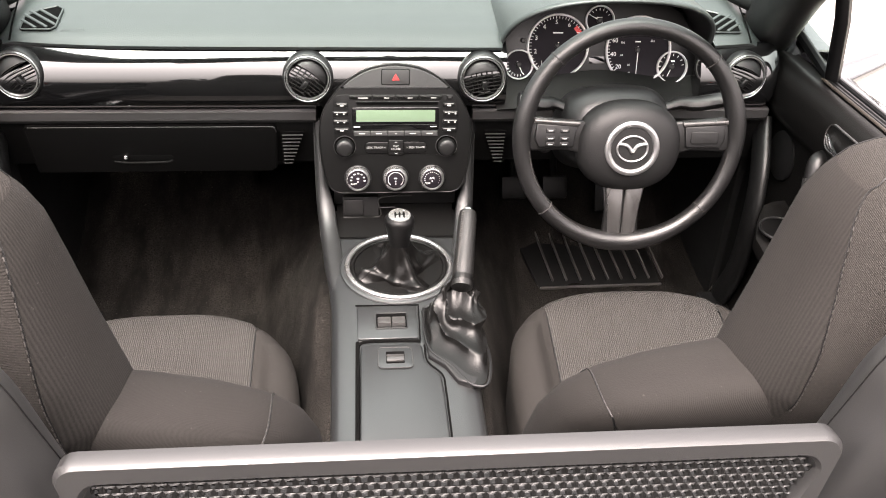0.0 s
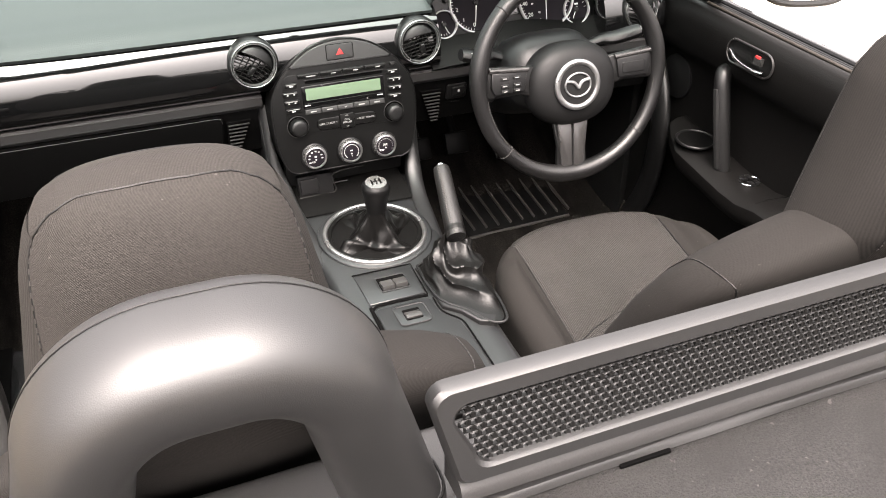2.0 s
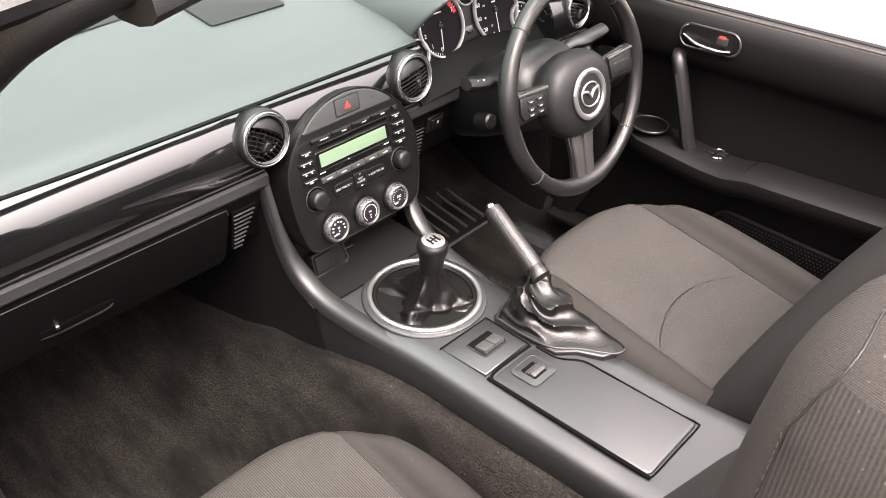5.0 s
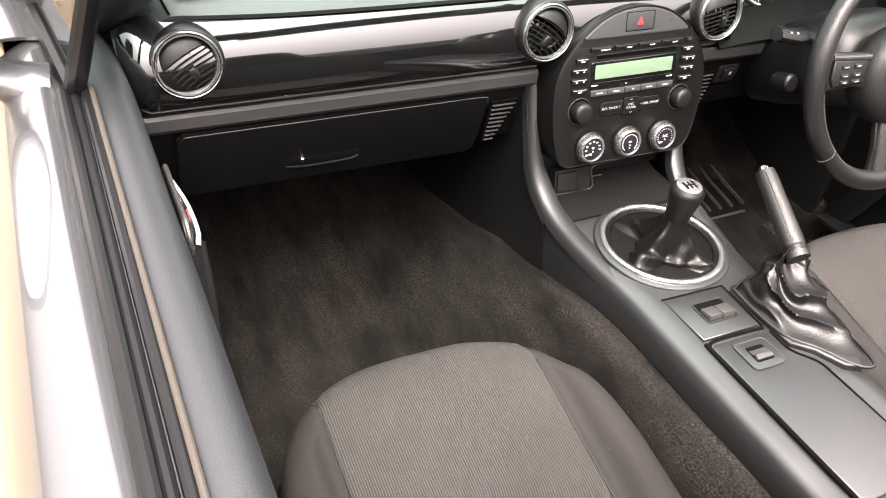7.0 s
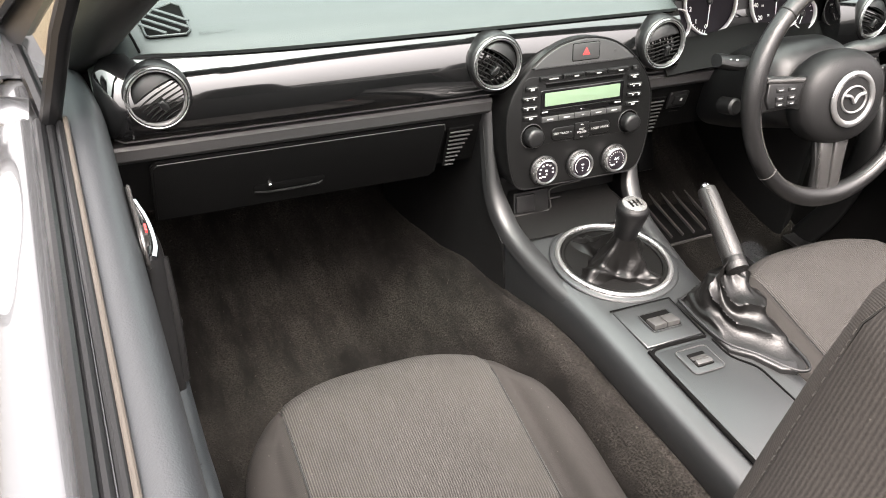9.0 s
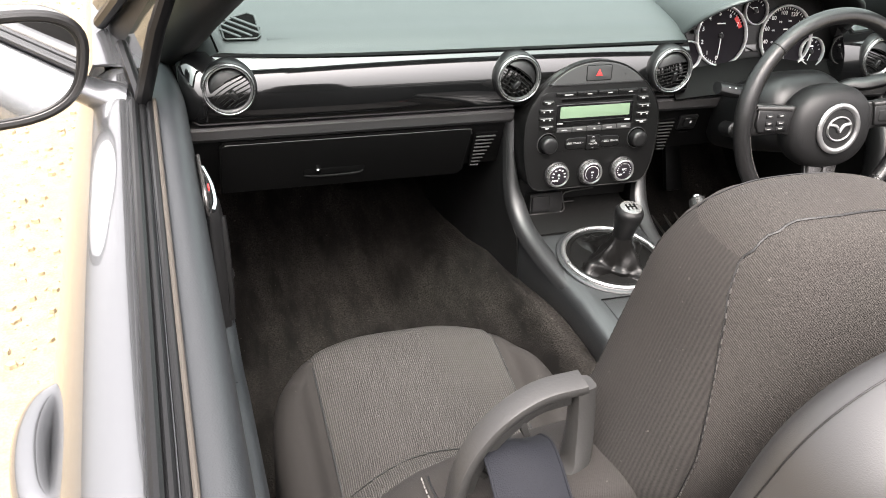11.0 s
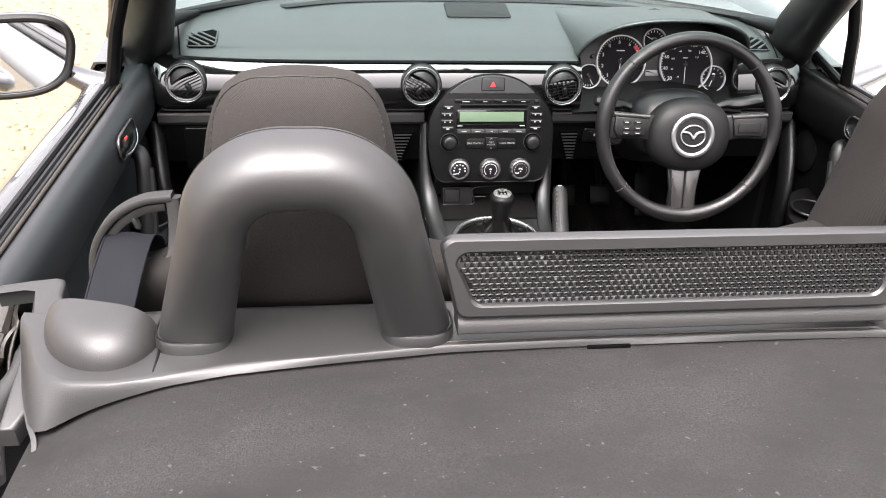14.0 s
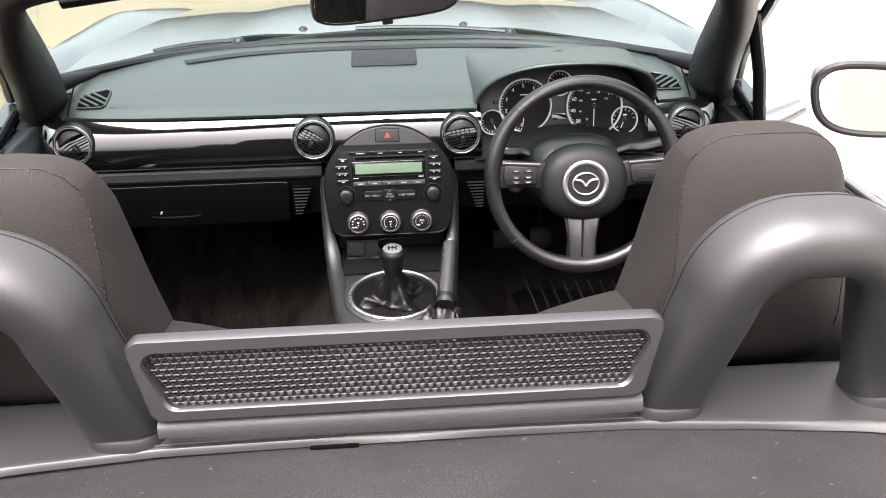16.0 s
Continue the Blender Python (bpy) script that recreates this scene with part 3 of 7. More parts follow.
def build_windscreen():
    w = thing("windscreen", (0, 1.395, 0.93), "raked windscreen in a black frame, header rail at the top", "windscreen")

    def glass(u, v):
        a = -1 + 2 * u
        b, t = ws_base(0.665 * a), ws_top(0.55 * a)
        p = b.lerp(t, v)
        return (p.x, p.y + 0.05 * math.sin(v * math.pi) * (1 - a * a), p.z + 0.015 * math.sin(v * math.pi))
    part("glass_pane", sheet(glass, 30, 10), GLASS, w, "green-tinted laminated glass")
    for s in (-1, 1):
        path = smooth_path([(s * 0.725, 1.21, 0.90), (s * 0.69, 1.12, 0.965), (s * 0.648, 0.985, 1.052), (s * 0.605, 0.845, 1.125), (s * 0.572, 0.762, 1.165), (s * 0.535, 0.705, 1.192), (s * 0.47, 0.695, 1.203), (s * 0.40, 0.70, 1.208)], 6)
        long = Vector((-s * 0.16, -0.42, -0.89)).normalized()
        rings = []
        for i, p in enumerate(path):
            u = 7 * i / (len(path) - 1)
            span = soft_interp(u, range(8), (0.100, 0.113, 0.107, 0.087, 0.066, 0.044, 0.037, 0.035), 0.4)
            wide = soft_interp(u, range(8), (0.050, 0.048, 0.040, 0.034, 0.030, 0.030, 0.030, 0.030), 0.4)
            d = (path[min(i + 1, len(path) - 1)] - path[max(i - 1, 0)]).normalized()
            inn = d.cross(long).normalized()
            c = p + long * (span / 2 - 0.012)
            rings.append([c + long * a * (span / 2 + 0.012) + inn * b for a, b in superell(1.0, wide, 28, 2.3)])
        part("pillar", loft(rings), SOFT, w, "black moulded pillar trim", smooth=70)
        part("pillar_foot", tube(smooth_path([(s * 0.600, base_y(0.600) - 0.014, 0.936), (s * 0.640, base_y(0.640) - 0.020, 0.932), (s * 0.672, base_y(0.672) - 0.040, 0.934), (s * 0.688, 1.13, 0.950), (s * 0.682, 1.09, 0.980)], 4), [0.006 + 0.020 * min(1, k / 9) for k in range(17)], 14), SOFT, w, smooth=70)
        outer = [(p.x + s * 0.035, p.y + 0.012, p.z + 0.014) for p in path]
        part("outer_pillar", tube(outer, 0.028, 12, flat=0.8), PAINT, w, "painted outer pillar")
        part("pillar_seal", tube([(p.x + s * 0.052, p.y - 0.025, p.z - 0.008) for p in path], 0.011, 8), RUBBER, w)
    head = smooth_path([ws_top(x) + Vector((0, -0.01, -0.004)) for x in (-0.46, -0.3, -0.15, 0, 0.15, 0.3, 0.46)], 4)
    part("header_rail", tube(head, 0.045, 14, flat=0.55, up=(0, -0.4, 1)), SOFT, w)
    for s in (-1, 1):
        part("latch_striker", join(block((s * 0.40, 0.70, 1.215), (0.05, 0.03, 0.012), 0.004), tube([(s * 0.40 - 0.012, 0.69, 1.22), (s * 0.40, 0.68, 1.225), (s * 0.40 + 0.012, 0.69, 1.22)], 0.004, 8)), SATIN, w)
    frit = [ws_base(0.665 * (-1 + 2 * k / 24)) + Vector((0, 0.0, 0.004)) for k in range(25)]
    part("base_seal", tube(frit, 0.013, 8, flat=0.7), RUBBER, w)


build_windscreen()


def build_quarter_light(s):
    w = tagged(new("window_1" if s < 0 else "window_2"), "small fixed triangular quarter window in a black frame", "window", "quarter windows", "structure")
    b0, b1, t = Vector((s * 0.727, 0.945, 0.855)), Vector((s * 0.748, 1.12, 0.878)), Vector((s * 0.655, 0.885, 1.085))
    part("rear_post", tube([b0, b0.lerp(t, 0.5) + Vector((s * 0.006, 0, 0)), t], 0.013, 10, flat=0.8), RUBBER, w)
    part("bottom_frame", tube([b0, b1], 0.009, 8), RUBBER, w)
    bm = bmesh.new()
    bm.faces.new([bm.verts.new(p) for p in (b0, b1, t)])
    part("pane", bm, GLASS, w)


for side in (-1, 1):
    build_quarter_light(side)


# ---- interior shell: floor, tunnel, bulkhead ----
def tunnel_x(y):
    """Half width of the tunnel at the floor."""
    return soft_interp(y, (0.2, 0.7, 1.0, 1.2, 1.4, 1.62), (0.18, 0.21, 0.255, 0.29, 0.31, 0.32), 0.05)


def floor_z(y):
    return soft_interp(y, (0.2, 0.5, 0.75, 1.15, 1.3, 1.45, 1.64), (0.30, 0.26, 0.235, 0.225, 0.25, 0.34, 0.52), 0.03)


def build_floor():
    root = tagged(new("floor"), "dark charcoal carpet over floor pan and tunnel", "floor", kind="structure")

    def f(u, v):
        y = 0.2 + 1.44 * v
        x = -0.72 + 1.44 * u
        tx, ax = tunnel_x(y), abs(x)
        top = soft_interp(y, (0.2, 0.8, 0.9, 1.07, 1.33, 1.64), (0.505, 0.505, 0.485, 0.462, 0.40, 0.36), 0.03)
        if ax < tx:
            flat = soft_interp(y, (0.2, 0.52, 0.72, 1.64), (0.116, 0.116, 0.134, 0.134), 0.03)
            k = max(0.0, (ax - flat) / (tx - flat))
            z = top - max(0.0, top - floor_z(y)) * (k ** 1.25 * (1 - 0.15 * k) + 0.15 * k ** 3)
        else:
            z = floor_z(y)
        if ax > 0.66:
            z += 0.12 * min(1, (ax - 0.66) / 0.04)
        w = noise.noise(Vector((x * 9, y * 9, 1))) * 0.004 + noise.noise(Vector((x * 30, y * 14, 5))) * 0.0018
        fold = 0.006 * math.sin(x * 55 + y * 12 + 3 * noise.noise(Vector((x * 4, y * 4, 9)))) * math.exp(-((ax - 0.34) / 0.12) ** 2) * math.exp(-((y - 1.05) / 0.2) ** 2)
        lip = 0.005 * math.exp(-((ax - 0.139) / 0.008) ** 2)
        return (x, y, z + w + fold + lip)
    part("floor_carpet", sheet(f, 170, 100), CARPET, root, smooth=80)
    # carpeted rear bulkhead behind the seats
    part("rear_bulkhead", sheet(lambda u, v: (-0.62 + 1.24 * u, 0.10 + 0.14 * (1 - v) + 0.01 * math.sin(u * 20), 0.28 + 0.57 * v), 20, 8, 0.02), CARPET, root)
    for s in (-1, 1):
        part("kick_panel", block((s * 0.70, 1.36, 0.45), (0.03, 0.5, 0.5), 0.01), SOFT, root)


build_floor()

# ---- dashboard ----
def pad_z(y):
    return soft_interp(y, (1.025, 1.033, 1.06, 1.11, 1.21, 1.30, 1.42), (0.884, 0.893, 0.904, 0.914, 0.930, 0.943, 0.948), 0.012)


def build_dash():
    d = thing("dashboard", (0, 1.2, 0.6), "black dashboard with soft top pad and glossy fascia panel", "dashboard")

    def pad(u, v):
        x = -0.675 + 1.35 * u
        front = 1.022 + 0.02 * (abs(x) / 0.67) ** 6
        if 0.185 < x < 0.545:
            front = 1.13
        back = base_y(x) + 0.004
        y = front + (back - front) * v
        z = pad_z(y) - 0.05 * max(0, (abs(x) - 0.60) / 0.075) ** 2
        return (x, y, z)
    part("top_pad", sheet(pad, 150, 40, 0.006), PAD, d, "soft grained grey-black top pad", smooth=60)
    # windscreen demister slot along the rear of the pad
    part("demister_slot", tube(smooth_path([(x, base_y(x) - 0.068, pad_z(base_y(x) - 0.068) + 0.0008) for x in (-0.43, -0.41, -0.3, -0.15, 0.0, 0.15, 0.3, 0.41, 0.43)], 4), [0.006] + [0.018] * 31 + [0.006], 10, flat=0.06, up=(0, 0, 1)), SOFT, d, "shallow dark demister slot")
    part("pad_text", lettering("SRS AIRBAG", 0.0095, basis((-0.515, 1.056, pad_z(1.056) + 0.0003), (1, 0.05, 0), (0, 1, 0.32)), 0.00012), PAD, d, "faint embossed lettering", smooth=0)
    for s in (-1, 1):
        part("corner_seam", tube(smooth_path([(s * 0.648, 1.215, 0.929), (s * 0.634, 1.15, 0.919), (s * 0.622, 1.08, 0.907), (s * 0.615, 1.035, 0.893)], 4), 0.0016, 6), SHADEMARK, d)

    prof = [(1.046, 0.8895), (1.037, 0.8865), (1.028, 0.880), (1.0209, 0.872), (1.0139, 0.862), (1.0078, 0.850), (1.004, 0.838), (1.0018, 0.828), (1.0012, 0.818), (1.002, 0.806), (1.005, 0.796), (1.012, 0.787), (1.024, 0.780), (1.046, 0.778)]

    def gloss(x0, x1, end0, end1, n):
        rings = []
        for k in range(n + 1):
            x = x0 + (x1 - x0) * k / n
            sc = 1.0
            for e, on in ((x0, end0), (x1, end1)):
                if on:
                    q = max(0.0, 1 - abs(x - e) / 0.026)
                    sc *= math.sqrt(max(0.02, 1 - q * q))
            rings.append([(x, 1.046 + (y - 1.046) * (0.35 + 0.65 * sc), 0.834 + (z - 0.834) * (0.5 + 0.5 * sc)) for y, z in prof])
        return loft(rings)
    part("fascia_panel", gloss(-0.674, 0.188, True, False, 70), GLOSS, d, "piano-black glossy fascia panel", smooth=60)
    part("fascia_panel", gloss(0.525, 0.674, False, True, 30), GLOSS, d, "piano-black glossy fascia panel", smooth=60)
    # grey strip below the fascia
    sp = [(1.046, 0.778), (1.019, 0.7785), (1.0150, 0.775), (1.0165, 0.760), (1.023, 0.753), (1.046, 0.752)]
    for x0, x1 in ((-0.668, -0.135), (0.135, 0.668)):
        part("trim_strip", loft([[(x, y, z) for y, z in sp] for x in (x0, x1)]), STRIP, d, "matt grey trim strip")
    # lower panels and underside
    for x0, x1 in ((-0.668, -0.132), (0.132, 0.668)):
        lp = [(1.05, 0.752), (1.036, 0.750), (1.034, 0.742), (1.046, 0.70), (1.056, 0.662), (1.09, 0.645), (1.30, 0.60), (1.30, 0.752)]
        part("lower_panel", loft([[(x, y, z) for y, z in lp] for x in (x0, x1)]), LIDBLACK, d)
    part("crash_core", block((0, 1.22, 0.77), (1.3, 0.28, 0.2), 0.01), SOFT, d)
    return d


build_dash()


def build_glove_box():
    g = thing("glove_box", (-0.42, 1.035, 0.66), "black glove box with a finger pull, shut", "glove box")
    m = basis((-0.40, 1.0358, 0.694), (1, 0, 0), (0, -0.235, 1))
    out = [(-0.222, -0.044), (0.178, -0.044), (0.188, -0.036), (0.194, 0.042), (0.191, 0.0505), (0.183, 0.054), (-0.215, 0.054), (-0.222, 0.047)]
    part("gap", plate([(u * 1.012, w * 1.05 + 0.0005) for u, w in out], 0.0018, m, 0.0005, base=-0.003), SHADEMARK, g)
    part("lid", plate(out, 0.0028, m, 0.0015), LIDBLACK, g)
    # flat plate on the lid, its black stands in for the recess's shade
    part("finger_recess", plate(rrect(0.104, 0.013, 0.005), 0.0031, m @ pose(-0.040, -0.0135, 0), 0.0003), SHADEMARK, g)
    part("finger_pull", tube(smooth_path([m @ Vector(p) for p in ((-0.090, -0.020, 0.0025), (-0.07, -0.0225, 0.0035), (-0.03, -0.0225, 0.004), (0.0, -0.0215, 0.0035), (0.010, -0.018, 0.0025))], 4), 0.0022, 10), LIDBLACK, g)
    part("lock_button", lathe([(0.004, 0), (0.004, 0.003), (0.003, 0.0045), (0.0001, 0.0046)], m @ pose(-0.068, -0.009, 0.0028), 14), CHROME, g, "small bright lock button")
    part("lid_edge", tube(smooth_path([m @ Vector(p) for p in ((-0.216, 0.0538, 0.0024), (-0.1, 0.054, 0.0026), (0.0, 0.054, 0.0026), (0.1, 0.054, 0.0026), (0.183, 0.0538, 0.0026), (0.1925, 0.0495, 0.0024), (0.195, 0.042, 0.0022))], 4), 0.0008, 6), GUIDE, g)


build_glove_box()


def build_side_grille(s):
    g = thing("dash_grille", (s * 0.177, 1.035, 0.67), "small black slatted grille in the lower dash", "grille", "dash grilles")
    m = basis((s * 0.177, 1.036, 0.70), (1, 0, 0), (0, -0.235, 1))
    part("backing", plate([(s * p, q) for p, q in ((-0.020, 0.036), (0.021, 0.036), (0.021, -0.036), (0.004, -0.036))][::-s], 0.0030, m, 0.001), SHADEMARK, g)
    for k in range(9):
        v = 0.030 - 0.0078 * k
        w = 0.036 - 0.0027 * k
        part("slat", block((0, 0, 0), (w, 0.0017, 0.003), 0.0006, m @ pose(s * (0.019 - w / 2), v, 0.0048)), STRIP, g)


for side in (-1, 1):
    build_side_grille(side)


# ---- round air vents ----
def build_vent(x, y, z, ry, tilt, closed=False, r=0.0375):
    v = thing("air_vent", (x, y, z - r), "round black air vent with bright chrome ring", "air vent", "round dashboard vents")
    m = basis((x, y, z), (1, 0, 0), (0, 0.12, 1)) @ pose(0, 0, 0, 0, ry, 0)
    part("bezel", lathe([(r + 0.0050, -0.030), (r + 0.0046, -0.012), (r + 0.0040, -0.002), (r + 0.0028, 0.0018), (r + 0.0010, 0.0024), (r + 0.0002, -0.010)], m, 44, cap=False), PLASTIC, v, smooth=80)
    part("chrome_ring", lathe([(r + 0.0008, 0.0024), (r + 0.0004, 0.0042), (r - 0.0004, 0.0050), (r - 0.0012, 0.0046), (r - 0.0014, 0.0036)], m, 56, cap=False), SILVER, v, "bright chrome ring", smooth=60)
    part("groove", lathe([(r - 0.0013, 0.0040), (r - 0.0016, 0.0026), (r - 0.0022, 0.0026), (r - 0.0024, 0.0040)], m, 48, cap=False), SHADEMARK, v)
    part("inner_chrome_ring", lathe([(r - 0.0022, 0.0034), (r - 0.0028, 0.0052), (r - 0.0040, 0.0052), (r - 0.0052, 0.0030), (r - 0.0054, 0.0)], m, 56, cap=False), SILVER, v, "bright chrome ring", smooth=60)
    part("well", lathe([(r - 0.005, 0.002), (r - 0.006, -0.03), (0.001, -0.032)], m, 32, cap=False), SHADEMARK, v)
    # turning ball: smooth lip above, grid of vanes below
    q = m @ pose(0, 0, 0, 0, 0, tilt)
    ri = r - 0.0056

    def ball(u, w):
        x = ri * (2 * u - 1)
        top = math.sqrt(max(0, ri * ri - x * x))
        low = max(-top, 0.0135 + 0.30 * (top - ri))
        y = top + (low - top) * w
        return q @ Vector((x, y, 0.013 * math.sqrt(max(0, 1 - (x * x + y * y) / (ri * ri))) - 0.004))
    part("ball_lip", sheet(ball, 28, 10), PLASTIC, v, smooth=80)
    def dome(x, y):
        return 0.011 * math.sqrt(max(0.0, 1 - (x * x + y * y) / (ri * ri))) - 0.006
    for k in range(7):
        y = 0.0105 - 0.0062 * k
        w = math.sqrt(max(0, ri ** 2 - y * y)) * 0.97
        pts = [q @ Vector((-w + 2 * w * j / 10, y + 0.0030 * (1 - (2 * j / 10 - 1) ** 2) - 0.002, dome(-w + 2 * w * j / 10, y))) for j in range(11)]
        part("vane", ribbon(pts, 0.0042, 0.0011, tuple(q.to_3x3() @ Vector((0, 0.05, 1)))), VANE, v)
    for k in range(-3, 4):
        h = math.sqrt(max(0, ri ** 2 - (k * 0.0088) ** 2))
        part("cross_vane", block((0, 0, 0), (0.0011, h + 0.006, 0.0042), 0.0003, q @ pose(k * 0.0088, 0.010 - h / 2 - 0.003, -0.0045 - 0.0008 * k * k)), VANE, v)
    part("tab", plate([(-0.0035, 0.007), (0.0035, 0.007), (0.0048, 0.0), (0.0035, -0.008), (-0.0035, -0.008), (-0.0048, 0.0)][::-1], 0.009, q @ pose(0.001, -0.009, 0.001, 8, 0, 0), 0.003), PLASTIC, v)


build_vent(-0.605, 1.006, 0.845, -4, 32)
build_vent(-0.144, 0.997, 0.842, 0, -36)
build_vent(0.146, 0.997, 0.842, 0, 10)
build_vent(0.604, 1.006, 0.842, 4, -25)


# ---- defroster outlets and speaker grille on the pad ----
def build_defroster(s):
    g = thing("defroster_vent", (s * 0.572, 1.1, 0.90), "slotted black side-window demister outlet", "vent", "demister outlets")
    o = Vector((s * 0.577, 1.088, pad_z(1.088) + 0.0012))
    m = basis(o, (1, 0, 0), (0, 1, 0.22))
    out = [(-0.028, 0.004), (-0.026, -0.033), (-0.022, -0.036), (0.022, -0.036), (0.028, -0.028), (0.027, 0.030), (0.016, 0.038), (-0.004, 0.028)]
    # shallow plate, shade between the slats put into its black
    part("slot_well", plate([(-s * u, w) for u, w in out][::-s], 0.0012, m, 0.0004, base=-0.004), SHADEMARK, g)
    along, across = Vector((-s * 0.75, -0.66)), Vector((s * 0.66, -0.75))
    for k, (c, ln) in enumerate(((-0.0235, 0.038), (-0.0105, 0.060), (0.0025, 0.068), (0.0155, 0.052))):
        mid = Vector((-s * 0.000, -0.002)) + across * c * -1
        part("slat", block((0, 0, 0), (ln, 0.0048, 0.003), 0.0012, m @ pose(mid.x, mid.y, 0.0016, 0, 0, math.degrees(math.atan2(along.y, along.x)))), PAD, g)
    part("rim", tube([m @ Vector((-s * u, w, 0.0012)) for u, w in out], 0.0016, 6, closed=True), PAD, g)


for side in (-1, 1):
    build_defroster(side)
sp = thing("centre_speaker", (0.0, 1.25, 0.935), "flat rectangular speaker cover set in the dash pad", "speaker")
part("cover", plate(rrect(0.142, 0.088, 0.008), 0.003, basis((0.001, 1.253, pad_z(1.253) + 0.0005), (1, 0, 0), (0, 1, 0.15)), 0.0015, base=-0.002), SOFT, sp)


# ---- centre stack ----
FACE = basis((0, 0.968, 0.673), (1, 0, 0), (0, 0.166, 1))


def fz(z):
    """Height on the stack's sloping face for a world height."""
    return (z - 0.673) * math.hypot(1, 0.166)


def build_stack():
    st = thing("centre_stack", (0, 1.0, 0.645), "black centre stack face with radio and heater controls", "centre stack")
    half = [Vector((x, z, 0)) for x, z in ((0.0, 0.866), (0.025, 0.8635), (0.05, 0.8565), (0.075, 0.8425), (0.098, 0.822), (0.115, 0.80), (0.1255, 0.776), (0.1285, 0.752), (0.1275, 0.72), (0.1235, 0.69), (0.117, 0.666), (0.109, 0.653), (0.096, 0.647))]
    half = [(p.x, p.y) for p in smooth_path(half, 5)]
    half[0] = (0.0, 0.866)
    out = [(x, fz(z)) for x, z in half] + [(-x, fz(z)) for x, z in half[:0:-1]]
    part("face_plate", plate(out, 0.004, FACE, 0.003, base=-0.05), FACEBLACK, st, smooth=50)
    rim = [FACE @ Vector((u, w, 0.0032)) for u, w in out]
    part("face_rim", tube(rim, 0.0013, 8, closed=True), MATT, st)
    top = [(x * 0.985, fz(z) - 0.0022) for x, z in half if z > 0.830]
    low = fz(0.8285)
    arch = top + [(top[-1][0] + 0.004, low), (-top[-1][0] - 0.004, low)] + [(-x, w) for x, w in top[:0:-1]]
    part("arch_cap", plate(arch, 0.0062, FACE, 0.0012), STRIP, st, "smooth dark grey arched cap", smooth=50)
    part("cap_line", tube([FACE @ Vector((x, low - 0.0006, 0.0045)) for x in (-0.093, 0.0, 0.093)], 0.0010, 6), GUIDE, st)
    part("button_gap", plate(rrect(0.0475, 0.0265, 0.003), 0.0065, FACE @ pose(0, fz(0.846), 0), 0.0002), SHADEMARK, st)
    hz = part("hazard_button", plate(rrect(0.0455, 0.0245, 0.0025), 0.0070, FACE @ pose(0, fz(0.846), 0), 0.0008), STRIP, st)
    part("red_triangle", plate([(-0.0062, -0.005), (0.0062, -0.005), (0, 0.0058)], 0.0005, FACE @ pose(0, fz(0.846), 0.0070), 0.0001), RED, hz, "red warning triangle")
    part("sensor_dot", lathe([(0.0022, 0), (0.0022, 0.0004), (0.0, 0.0004)], FACE @ pose(0.052, fz(0.842), 0.0062), 14), STRIP, st)
    return st


build_stack()


